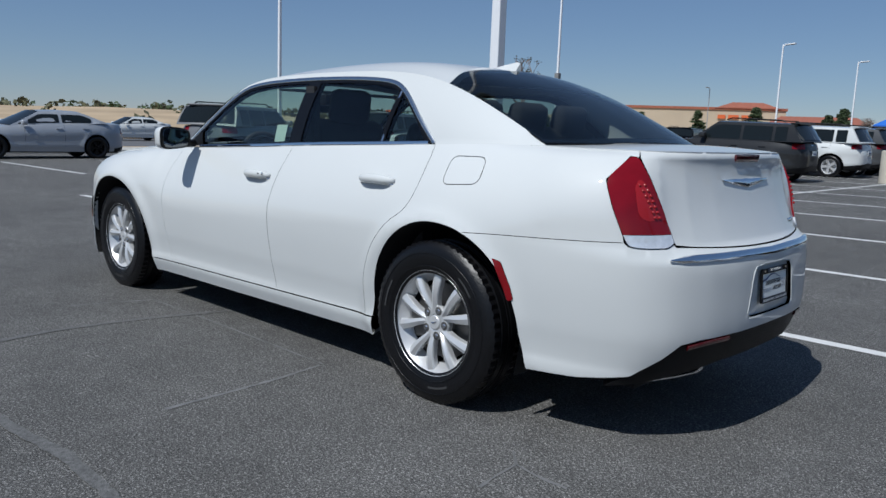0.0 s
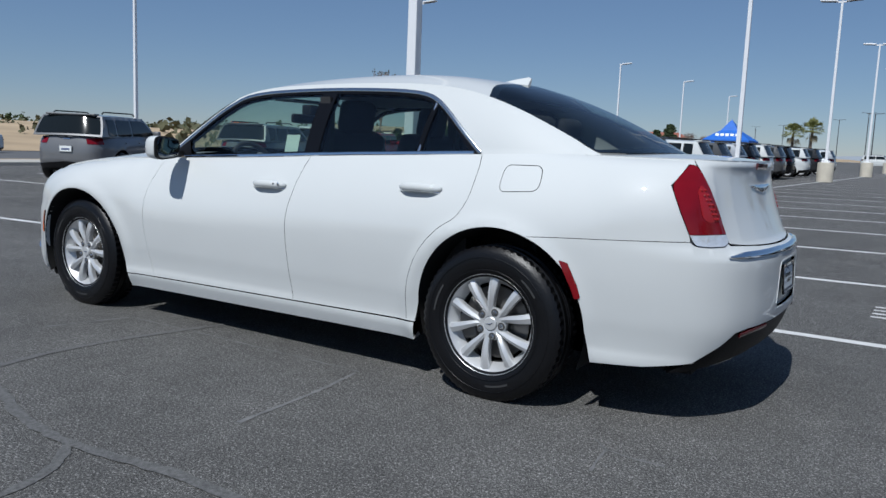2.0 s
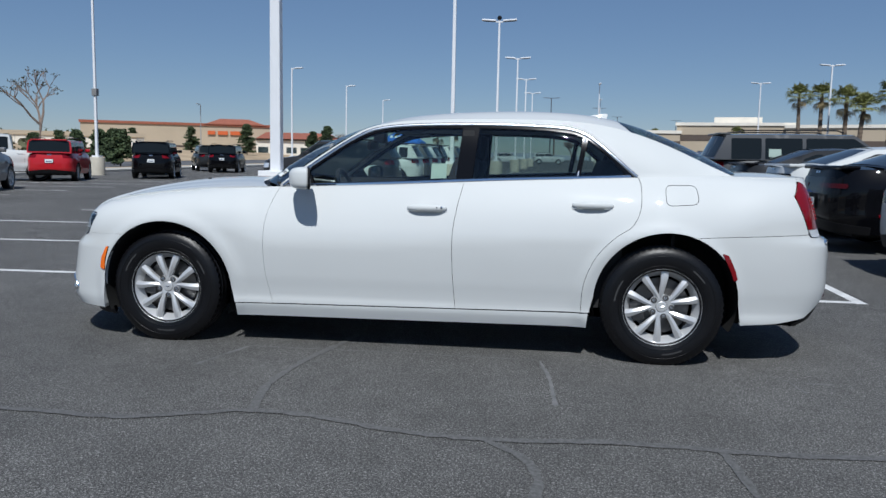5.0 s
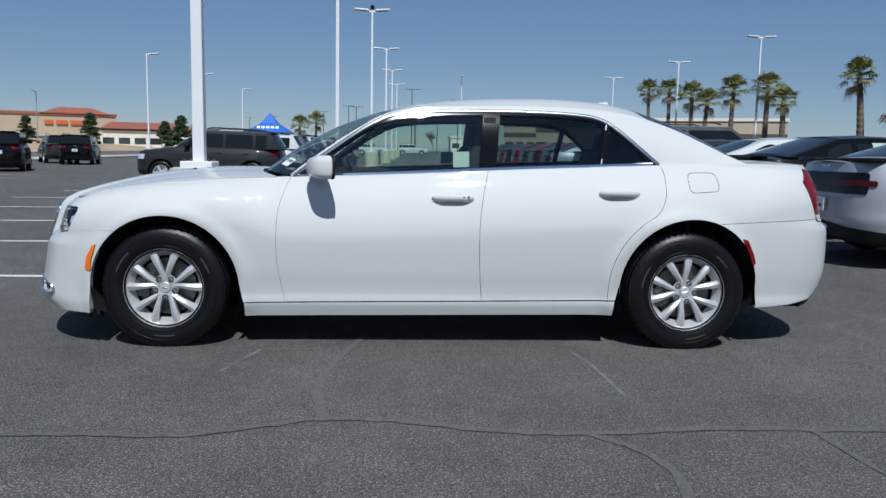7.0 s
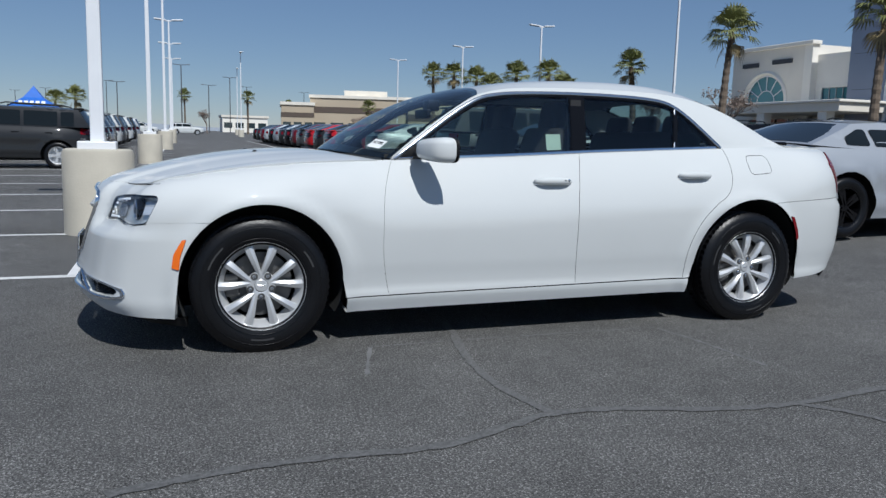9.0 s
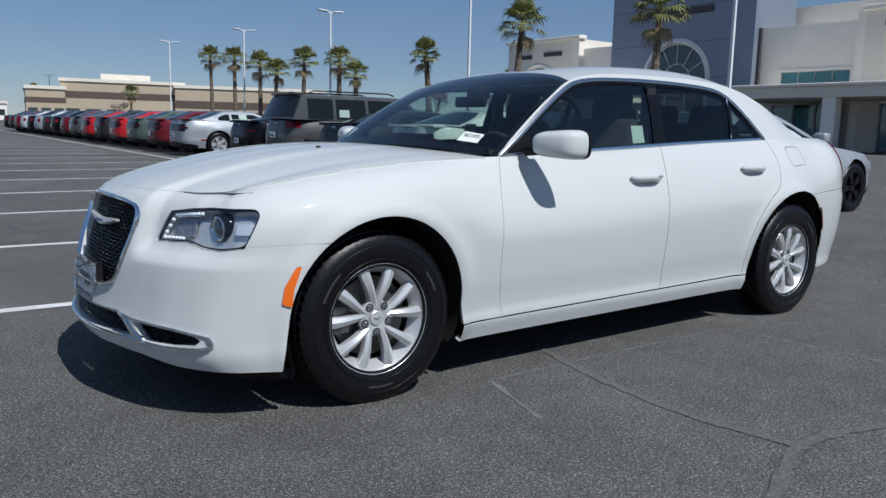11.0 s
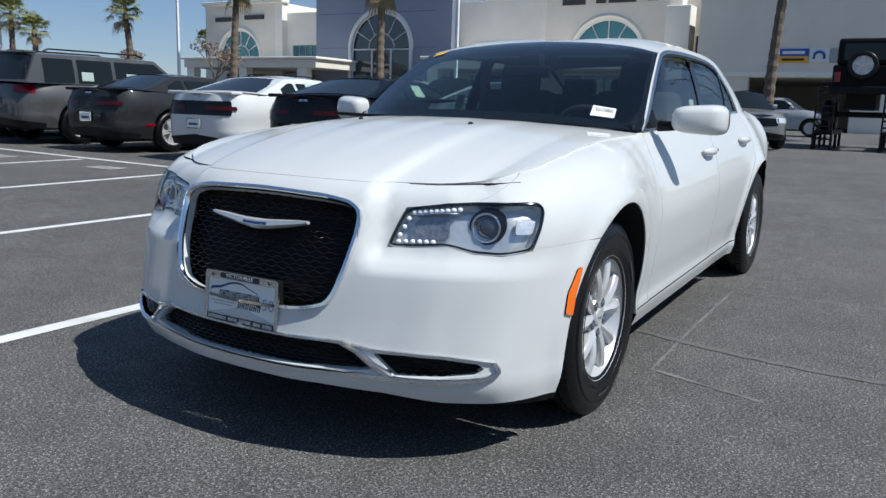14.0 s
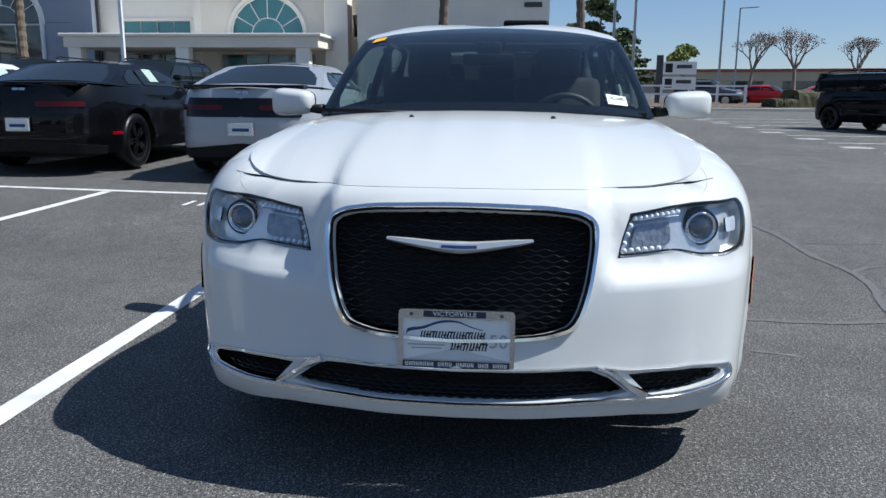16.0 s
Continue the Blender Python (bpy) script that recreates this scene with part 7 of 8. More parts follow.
V("pickup", "white", 21.0, -22.9, 38, "white pickup truck behind the suv")
V("box_suv", "black", 17.0, -28.9, -70, "black boxy suv near the road")
V("box_suv", "red", 19.0, -24.6, -68, "bright red boxy suv at the lot's edge", fine=0.10)
V("box_suv", "black", 18.5, -40.6, -76, "black suv seen from behind near the fence")
V("suv", "black", 19.6, -34.0, -72, "black suv at the lot's far edge")
V("suv", "dark grey", 21.0, -43.5, -60, "dark grey suv near the far fence", fine=0.18)
V("suv", "white", -1.6, -112.0, 180, "white suv crossing the far end of the lot", fine=0.16)
V("suv", "white", 4.5, -113.5, 180, "white suv at the far end of the lot", fine=0.16)
V("small_suv", "white", -34.4, -10.6, 4, "white compact suv in front of the showroom entrance", fine=0.12)
V("small_suv", "mid grey", -20.65, -2.85, 32, "grey suv with roof rails parked before the showroom", fine=0.10)
V("suv", "silver", -34.0, -3.4, 90, "silver suv waiting in the service drive", fine=0.16)
V("box_suv", "black", -18.75, 10.6, 23, "dark suv with black wheels parked across the aisle", name="suv", fine=0.10, dark_wheels=True)
V("suv", "grey", -50.9, 13.2, 58, "grey suv beyond the rail fence", fine=0.16)
V("sedan", "red", -53.0, 17.8, 58, "red sedan beyond the hedge", fine=0.16)
V("sedan", "red", -52.0, 21.5, 80, "red sedan farther along the hedge", fine=0.18)
V("suv", "white", -60.0, 4.6, 90, "white suv far behind the trees", fine=0.18)
V("suv", "silver", -62.0, 1.2, 90, "silver suv far behind the trees", fine=0.18)


# lifted off-roader on its ramp
def off_roader(x, y, yaw):
    c_ = thing("off_road_vehicle", "black boxy off-roader lifted high, spare wheel on its tailgate", "off-roader")
    m = material("satin_black_paint", (0.005, 0.005, 0.006), rough=0.5, spec=0.15, vary=0.1)
    bm = bmesh.new()
    add_box(bm, -1.85, 1.9, -0.80, 0.80, 1.75, 2.45, bevel=0.06)
    part("body", bm, m, c_)
    bm = bmesh.new()
    add_box(bm, -1.82, 0.55, -0.72, 0.72, 2.45, 3.20, bevel=0.08)
    part("hard_top", bm, m, c_)
    bm = bmesh.new()
    add_box(bm, -1.845, -1.825, -0.55, 0.55, 2.58, 3.05, bevel=0.01)
    part("rear_window", bm, M_CARGLASS, c_)
    for sg in (1, -1):
        bm = bmesh.new()
        add_box(bm, -1.6, -0.4, sg * 0.725 - 0.01, sg * 0.725 + 0.01, 2.6, 3.05, bevel=0.004)
        part("side_window", bm, M_CARGLASS, c_)
        for ax in (1.25, -1.25):
            bm = bmesh.new()
            add_box(bm, ax - 0.55, ax + 0.55, sg * 0.92 - 0.14, sg * 0.92 + 0.14, 1.85, 1.93, bevel=0.03)
            part("fender_flare", bm, M_BLACK, c_)
        bm = bmesh.new()
        add_box(bm, -1.93, -1.85, sg * 0.66 - 0.08, sg * 0.66 + 0.08, 1.95, 2.25, bevel=0.02)
        part("tail_light", bm, M_RED, c_)
    bm = bmesh.new()
    add_box(bm, -2.05, -1.85, -0.85, 0.85, 1.62, 1.84, bevel=0.03)
    part("rear_bumper", bm, M_BLACK, c_)
    bm = bmesh.new()
    add_box(bm, -1.6, 1.6, -0.4, 0.4, 1.2, 1.75)
    part("chassis", bm, M_CAVITY, c_)
    for ax in (1.25, -1.25):
        v, f = tube([(ax, -0.8, 1.05), (ax, 0.8, 1.05)], 0.08, 8)
        raw("axle", v, f, M_BLACK, c_)
        for sg in (1, -1):
            simple_wheel(c_, ax, sg * 0.88, 0.46, sg)
            w = c_.children[-1]
            w.matrix_basis = pose(ax, sg * 0.88, 1.02, 0, 0, 0 if sg > 0 else 180)
    simple_wheel(c_, -2.03, 0.0, 0.40, 1)
    c_.children[-1].matrix_basis = pose(-2.05, 0.02, 2.42, 0, 0, 90)
    c_.matrix_basis = Matrix.Translation((x, y, lot(x, y))) @ pose(0, 0, 0, 0, 0, yaw)
    rp = thing("display_ramp", "black steel display ramp with rungs under an off-roader", "ramp")
    for sg in (1, -1):
        bm = bmesh.new()
        add_box(bm, -1.85, 1.85, sg * 0.88 - 0.26, sg * 0.88 + 0.26, 0.44, 0.56)
        part("deck", bm, M_BLACK, rp)
        for ax in (-1.6, 0.0, 1.6):
            for dy in (-0.22, 0.22):
                bm = bmesh.new()
                add_box(bm, ax - 0.04, ax + 0.04, sg * 0.88 + dy - 0.04, sg * 0.88 + dy + 0.04, -0.05, 0.44)
                part("leg", bm, M_BLACK, rp)
        for q in range(9):
            bm = bmesh.new()
            m_ = pose(-2.0, sg * 0.88, 0.12 + q * 0.19, 0, 0, 0)
            add_box(bm, -0.03, 0.03, -0.24, 0.24, -0.025, 0.025, m=m_)
            part("rung", bm, M_GLOSSBLACK, rp)
        for dy in (-0.24, 0.24):
            v, f = tube([(-2.0, sg * 0.88 + dy, 0.0), (-2.0, sg * 0.88 + dy, 1.75)], 0.03, 6)
            raw("ladder_rail", v, f, M_GLOSSBLACK, rp)
    rp.matrix_basis = c_.matrix_basis.copy()


off_roader(-23.4, 0.42, 180)

# blue pop-up tent
tn = thing("canopy_tent", "bright blue pop-up canopy tent with white lettering", "tent")
hv = [(-1.5, -1.5, 2.1), (1.5, -1.5, 2.1), (1.5, 1.5, 2.1), (-1.5, 1.5, 2.1), (-0.55, -0.55, 2.75), (0.55, -0.55, 2.75), (0.55, 0.55, 2.75), (-0.55, 0.55, 2.75), (0, 0, 3.5), (-1.5, -1.5, 1.8), (1.5, -1.5, 1.8), (1.5, 1.5, 1.8), (-1.5, 1.5, 1.8)]
raw("canopy", hv, [(0, 1, 5, 4), (1, 2, 6, 5), (2, 3, 7, 6), (3, 0, 4, 7), (4, 5, 8), (5, 6, 8), (6, 7, 8), (7, 4, 8), (9, 10, 1, 0), (10, 11, 2, 1), (11, 12, 3, 2), (12, 9, 0, 3)], M_TENT, tn)
for q in range(4):
    px_, py_ = (1.42 if q % 2 else -1.42), (1.42 if q > 1 else -1.42)
    v, f = tube([(px_, py_, -0.05), (px_, py_, 2.1)], 0.03, 6)
    raw("leg", v, f, M_POLE, tn)
for m_ in (pose(0, 1.04, 2.43, 55, 0, 180), pose(1.04, 0, 2.43, 55, 0, 90)):
    bm = bmesh.new()
    for q in range(5):
        add_box(bm, -0.75 + q * 0.32, -0.53 + q * 0.32, -0.10, 0.10, 0.02, 0.03, m=m_)
    part("lettering_bar", bm, M_PAPER, tn)
tn.matrix_basis = Matrix.Translation((9.4, -50.9, lot(9.4, -50.9)))

# ---------- showroom ----------
def wall_sheet(name, y0, y1, z0, z1, x, thick, mat, parent, openings=(), label=""):
    """A wall in the plane x (front face), with openings as polygons of (y, z), cut right through."""
    pl = [(y0, z0), (y1, z0), (y1, z1), (y0, z1)]
    mp = lambda u, v: np.stack([np.full_like(np.asarray(u, float), x), np.asarray(u, float), np.asarray(v, float)], -1)
    d = sheet(pl, mp, 3.0, holes=openings, gap=0, depth=thick)
    return raw(name, d[0], d[1], mat, parent, label)


def arch_poly(cy, z0, zs, r, n=16):
    return [(cy + r, z0)] + [(cy + r * math.cos(a), zs + r * math.sin(a)) for a in np.linspace(0, math.pi, n)] + [(cy - r, z0)]


def arch_window(parent, x, cy, z0, zs, r, glassm, bars=6, frame=M_POLE):
    w = thing("arch_window")
    w.parent = parent
    pl = arch_poly(cy, z0, zs, r)
    raw("pane", [(x - 0.22, a, b) for a, b in pl], [tuple(range(len(pl)))], glassm, w)
    v, f = tube([(x - 0.1, a, b) for a, b in pl], 0.07, 4, closed=True)
    pieces = [(v, f)]
    for q in range(1, bars):
        a = math.pi * q / bars
        pieces.append(tube([(x - 0.16, cy + 0.45 * r * math.cos(a), zs + 0.45 * r * math.sin(a)), (x - 0.16, cy + r * math.cos(a), zs + r * math.sin(a))], 0.04, 4))
    pieces.append(tube([(x - 0.16, cy + 0.45 * r * math.cos(a), zs + 0.45 * r * math.sin(a)) for a in np.linspace(0, math.pi, 12)], 0.04, 4))
    pieces.append(tube([(x - 0.16, cy - r, zs), (x - 0.16, cy + r, zs)], 0.06, 4))
    if zs > z0 + 0.2:
        for q in (-0.33, 0.33):
            pieces.append(tube([(x - 0.16, cy + q * r, z0), (x - 0.16, cy + q * r, zs)], 0.09, 4))
    raw("frame", *merge(*pieces), frame, w)
    v, f = tube([(x + 0.03, cy + (r + 0.22) * math.cos(a), zs + (r + 0.22) * math.sin(a)) for a in np.linspace(0, math.pi, 20)], 0.16, 4)
    raw("surround", v, f, M_STUCCO_W, w)
    return w


def flat_window(parent, x, y0, y1, z0, z1, n, glassm=None):
    w = thing("window")
    w.parent = parent
    st_ = (y1 - y0) / n
    for q in range(n):
        box("pane", x - 0.2, x - 0.17, y0 + q * st_ + 0.03, y0 + (q + 1) * st_ - 0.03, z0 + 0.04, z1 - 0.04, glassm or M_TEAL, w)
    bm = bmesh.new()
    for q in range(n + 1):
        add_box(bm, x - 0.22, x - 0.10, y0 + q * st_ - 0.035, y0 + q * st_ + 0.035, z0, z1)
    add_box(bm, x - 0.215, x - 0.105, y0, y1, z0 - 0.03, z0 + 0.04)
    add_box(bm, x - 0.215, x - 0.105, y0, y1, z1 - 0.04, z1 + 0.03)
    part("frame", bm, M_GREYPOLE, w)
    box("sill", x - 0.02, x + 0.14, y0 - 0.15, y1 + 0.15, z0 - 0.14, z0 - 0.02, M_STUCCO_W, w)
    box("lintel", x - 0.02, x + 0.10, y0 - 0.15, y1 + 0.15, z1 + 0.02, z1 + 0.18, M_STUCCO_W, w)


FX = -47.0
show = thing("showroom", "cream stucco car showroom with arched teal windows", "showroom")
# western tower
wall_sheet("wall", -52.6, -45.0, -0.5, 9.2, FX + 0.6, 0.4, M_STUCCO, show, [arch_poly(-49.1, 4.5, 4.8, 2.25)])
arch_window(show, FX + 0.6, -49.1, 4.5, 4.8, 2.25, M_TEAL)
box("tower_side", FX - 6, FX + 0.6, -45.0, -44.2, -0.5, 9.2, M_STUCCO_W, show)
box("tower_side", FX - 6, FX + 0.6, -53.2, -52.6, -0.5, 9.2, M_STUCCO, show)
box("cornice", FX - 0.1, FX + 0.85, -53.4, -44.0, 9.2, 9.5, M_STUCCO_W, show, bevel=0.05)
# low wing
wall_sheet("wall", -44.2, -39.8, -0.5, 8.4, FX, 0.4, M_STUCCO_W, show, [[(-43.6, 4.75), (-40.3, 4.75), (-40.3, 5.8), (-43.6, 5.8)]])
flat_window(show, FX, -43.6, -40.3, 4.75, 5.8, 5)
# entrance tower
wall_sheet("wall", -39.8, -29.0, -0.5, 13.2, FX + 1.0, 0.5, M_PANEL, show, [arch_poly(-33.9, -0.2, 5.3, 2.7, 20)], "blue-grey panelled entrance wall")
arch_window(show, FX + 1.0, -33.9, 0.0, 5.3, 2.7, M_DARKGLASS, 6)
v, f = tube([(FX + 1.06, -33.9 + 2.85 * math.cos(a), 5.3 + 2.85 * math.sin(a)) for a in np.linspace(0, math.pi, 24)], 0.14, 6)
raw("arch_trim", v, f, M_POLE, show)
for sg in (1, -1):
    v, f = tube([(FX + 1.06, -33.9 + sg * 2.85, 0.0), (FX + 1.06, -33.9 + sg * 2.85, 5.3)], 0.14, 6)
    raw("arch_trim", v, f, M_POLE, show)
for q in range(1, 5):
    bm = bmesh.new()
    add_box(bm, FX + 1.0, FX + 1.004, -39.8, -29.0, 13.2 - q * 2.6, 13.215 - q * 2.6 + 0.015)
    part("panel_joint", bm, M_DARKPOLE, show)
box("tower_side", FX - 4, FX + 1.0, -29.0, -27.6, -0.5, 13.2, M_PANEL, show)
box("downpipe", FX + 0.3, FX + 0.5, -27.58, -27.4, 0, 8.6, M_DARKPOLE, show)
box("tower_side", FX - 4, FX + 1.0, -40.2, -39.8, -0.5, 13.2, M_PANEL, show)
# central wing and the higher block behind
wall_sheet("wall", -27.6, -20.4, -0.5, 8.6, FX, 0.4, M_STUCCO_W, show, [[(-26.0, 4.7), (-21.4, 4.7), (-21.4, 5.6), (-26.0, 5.6)]])
flat_window(show, FX, -26.0, -21.4, 4.7, 5.6, 4)
box("upper_block", FX - 14, FX - 5, -30.0, -18.0, 0, 10.6, M_STUCCO_W, show)
# eastern tower
wall_sheet("wall", -20.4, -12.1, -0.5, 9.0, FX + 0.6, 0.4, M_STUCCO, show, [arch_poly(-16.0, 4.3, 4.65, 2.4)])
arch_window(show, FX + 0.6, -16.0, 4.3, 4.65, 2.4, M_TEAL)
box("tower_side", FX - 6, FX + 0.6, -12.1, -11.3, -0.5, 9.0, M_STUCCO_W, show)
box("tower_side", FX - 6, FX + 0.6, -20.9, -20.4, -0.5, 9.0, M_STUCCO_W, show)
box("cornice", FX - 0.1, FX + 0.85, -20.6, -11.1, 9.0, 9.3, M_STUCCO_W, show, bevel=0.05)
box("pier", FX + 0.6, FX + 2.0, -11.9, -10.4, -0.5, 7.6, M_STUCCO_W, show, bevel=0.05)
wall_sheet("wall", -11.3, -9.0, -0.5, 8.8, FX - 0.6, 0.4, M_STUCCO, show, [[(-10.6, 4.6), (-9.4, 4.6), (-9.4, 6.0), (-10.6, 6.0)]])
flat_window(show, FX - 0.6, -10.6, -9.4, 4.6, 6.0, 2, M_DARKGLASS)
box("roof_slab", FX - 16, FX - 0.5, -54, -9, 7.8, 8.2, M_STUCCO, show)
box("roof_unit", FX - 3, FX - 1.4, -41.8, -40.2, 8.2, 9.2, M_DARKPOLE, show)
# raised sign letters as plain bars
for y0, n, w, z in ((-51.9, 1, 1.9, 8.0), (-48.4, 1, 2.2, 8.1), (-19.25, 1, 1.6, 8.2), (-16.9, 1, 0.65, 8.25), (-16.05, 1, 1.8, 8.25), (-13.5, 1, 0.7, 8.3)):
    box("sign_bar", FX + 0.6, FX + 0.7, y0, y0 + w, z - 0.18, z + 0.18, M_DARKPOLE, show, "dark raised sign shape")
for y0, w in ((-37.8, 2.6), (-34.9, 4.0)):
    box("sign_bar", FX + 1.0, FX + 1.1, y0, y0 + w, 10.0, 10.5, M_DARKPOLE, show, "dark raised sign shape")


def portico(y0, y1, cols, h):
    p = thing("portico", "cream stucco entrance portico on square columns", "portico", "entrance porticos")
    bm = bmesh.new()
    add_box(bm, FX - 0.4, -41.4, y0, y1, h - 0.75, h - 0.12, bevel=0.04)
    part("beam", bm, M_STUCCO, p)
    bm = bmesh.new()
    add_box(bm, FX - 0.3, -41.2, y0 - 0.2, y1 + 0.2, h - 0.12, h + 0.06, bevel=0.04)
    part("coping", bm, M_STUCCO_W, p)
    for cy in cols:
        bm = bmesh.new()
        add_box(bm, -42.25, -41.5, cy - 0.4, cy + 0.4, -0.4, h - 0.74, bevel=0.03)
        part("column", bm, M_STUCCO_W, p)
    return p


portico(-50.4, -36.4, (-49.8, -43.9, -37.9), 4.4)
portico(-27.0, -11.4, (-26.4, -19.7, -12.4), 4.35)
for y0, y1, n in ((-50.5, -46.0, 3), (-44.0, -40.8, 2), (-26.0, -21.5, 3), (-19.0, -13.0, 4)):
    fr = thing("shop_window", "dark shop window under a portico", "window", "shop windows")
    bm = bmesh.new()
    add_box(bm, FX + 0.62, FX + 0.68, y0, y1, 0.1, 3.4)
    part("opening", bm, M_DARKGLASS, fr)
    stp = (y1 - y0) / n
    for q in range(n):
        box("pane", FX + 0.70, FX + 0.73, y0 + q * stp + 0.1, y0 + (q + 1) * stp - 0.1, 0.6, 3.2, M_TEAL, fr)
    for q in range(n + 1):
        box("mullion", FX + 0.69, FX + 0.80, y0 + q * stp - 0.05, y0 + q * stp + 0.05, 0.1, 3.4, M_GREYPOLE, fr)

# service wing
sv = thing("service_wing", "plain cream service wing with an open drive-through", "service building")
SX = -44.0
wall_sheet("wall", -9.6, 2.0, -0.5, 7.9, SX, 0.5, M_STUCCO, sv, [[(-6.6, -0.3), (-1.2, -0.3), (-1.2, 3.3), (-6.6, 3.3)]])
box("side_wall", SX - 14, SX - 0.51, 1.6, 1.985, -0.5, 7.89, M_STUCCO_W, sv)
box("roof", SX - 14, SX - 0.5, -9.6, 1.6, 7.2, 7.5, M_STUCCO, sv)
box("back_wall", SX - 14.4, SX - 14, -9.6, 2.0, -0.5, 7.5, M_STUCCO, sv)
box("drive_ceiling", SX - 14, SX - 0.5, -9.0, -1.0, 3.3, 3.5, M_STUCCO, sv)
box("drive_wall", SX - 14, SX - 0.5, -1.2, -0.9, -0.3, 3.3, M_STUCCO_W, sv)
bx_ = box("wall_band", SX, SX + 0.12, -9.6, 2.1, 3.35, 3.6, M_STUCCO_W, sv)
sg_ = thing("service_sign", "wall sign with a blue and yellow panel and grey panel", "sign")
box("yellow_panel", SX + 0.01, SX + 0.1, -5.06, -3.55, 4.12, 4.46, M_YELLOW, sg_)
box("blue_panel", SX + 0.01, SX + 0.1, -5.06, -3.55, 4.46, 4.86, material("sign_blue", (0.02, 0.10, 0.42), rough=0.4), sg_)
box("white_bar", SX + 0.1, SX + 0.11, -4.9, -3.75, 4.58, 4.74, M_PAPER, sg_)
box("dark_bar", SX + 0.1, SX + 0.11, -4.9, -3.75, 4.22, 4.34, M_INKBLACK, sg_)
box("white_panel", SX + 0.01, SX + 0.1, -3.5, -2.52, 4.12, 4.86, M_PAPER, sg_)
v, f = tube([(SX + 0.12, -3.01 + 0.27 * math.cos(a), 4.42 + 0.27 * math.sin(a)) for a in np.linspace(-0.4, math.pi + 0.4, 14)], 0.075, 6)
raw("emblem", v, f, material("emblem_blue", (0.02, 0.08, 0.35), rough=0.4), sg_)
box("grey_panel", SX + 0.01, SX + 0.1, -2.46, 0.17, 4.12, 4.86, M_GREYPOLE, sg_)
lay("service_word", "Service", 0.66, pose(SX + 0.11, -1.15, 4.47, 90, 0, 90), M_INKBLACK, sg_, 0.01)
box("number_bar", SX + 0.005, SX + 0.06, 0.5, 1.55, 6.1, 6.38, M_DARKPOLE, sv, "dark number shapes as a bar")


# ---------- distant buildings ----------
def far_block(name, label, cx, cy, yaw, w, d, h, mat, bands=(), windows=0, roof=None, wz=(1.2, 2.6)):
    b = thing(name, label, "building")
    box("wall", -d, 0, -w / 2, w / 2, -1.5, h, mat, b)
    for z0, z1, m_, out in bands:
        box("band", -d - out, out, -w / 2 - out, w / 2 + out, z0, z1, m_, b)
    for q in range(windows):
        yy = -w / 2 + (q + 0.5) * w / windows
        wn_ = box("window", -0.02, 0.06, yy - w / windows * 0.36, yy + w / windows * 0.36, wz[0], wz[1], M_DARKGLASS, b)
    if roof:
        r0, r1, rh, rm = roof
        raw("roof", [(0.8, r0, h), (0.8, r1, h), (-d, r1, h), (-d, r0, h), (-d / 2, r0 + 2, h + rh), (-d / 2, r1 - 2, h + rh)], [(0, 1, 5, 4), (2, 3, 4, 5), (1, 2, 5), (3, 0, 4)], rm, b)
    b.matrix_basis = Matrix.Translation((cx, cy, lot(cx, cy))) @ pose(0, 0, 0, 0, 0, yaw)
    return b


hd = far_block("warehouse_store", "tan warehouse store with a small red-tiled gable and orange sign", 88, -177, 115, 44, 40, 8.2, M_TAN, [(7.8, 8.4, M_TILE, 0.3), (2.4, 2.9, M_BAND, 0.05)])
raw("gable", [(0.5, 6, 8.2), (0.5, 21, 8.2), (-8, 21, 8.2), (-8, 6, 8.2), (-4, 10, 9.8), (-4, 17, 9.8)], [(0, 1, 5, 4), (2, 3, 4, 5), (1, 2, 5), (3, 0, 4)], M_TILE, hd)
sgn = material("orange_sign", (0.60, 0.12, 0.03), rough=0.6)
for q, (a, b) in enumerate(((6.8, 8.6), (9.2, 11.6), (12.2, 15.0))):
    box("sign_bar", 0.1, 0.4, a, b, 5.7, 6.6, sgn, hd, "orange sign letters as a bar")
far_block("red_roofed_shops", "low shops with a red tiled roof behind parked cars", 58, -178, 108, 20, 20, 4.6, M_STUCCO, [(4.2, 4.7, M_BAND, 0.2)], 6, (-10, 10, 1.8, M_TILE))
office = far_block("tan_office", "tan flat-roofed building with dark bands", -38, -155, 77, 22, 22, 8.0, M_TAN, [(7.6, 8.2, M_STUCCO, 0.25), (4.6, 5.8, M_BAND, 0.08)], 6)
box("roof_block", -12, -3, -4, 5, 8.2, 9.4, M_STUCCO, office)
far_block("entrance_block", "lower tan entrance block with dark glazing", -24.5, -156, 82, 6.5, 16, 6.4, M_TAN, [(6.0, 6.6, M_STUCCO, 0.25), (3.6, 4.5, M_BAND, 0.08)], 3)
far_block("tan_wing", "tan stepped wing with a dark glazed band", -60, -146, 67, 29, 24, 7.4, M_TAN, [(7.0, 7.6, M_STUCCO, 0.25), (3.2, 4.6, M_BAND, 0.08)], 7)
far_block("low_shop", "small pale shop with wide windows", -20, -215, 90, 12, 10, 4.4, M_STUCCO_W, [(4.0, 4.6, M_STUCCO, 0.3)], 4)
far_block("long_wall_store", "long cream wall of a store behind small trees", 72, -103, 124, 26, 14, 3.9, M_STUCCO, [(3.5, 4.1, M_TAN, 0.2)])
far_block("row_houses", "low brown wall and houses far behind bare trees", -140, 45, -18, 110, 12, 4.5, M_TAN, [(4.2, 4.7, M_TILE, 0.3)], 10)
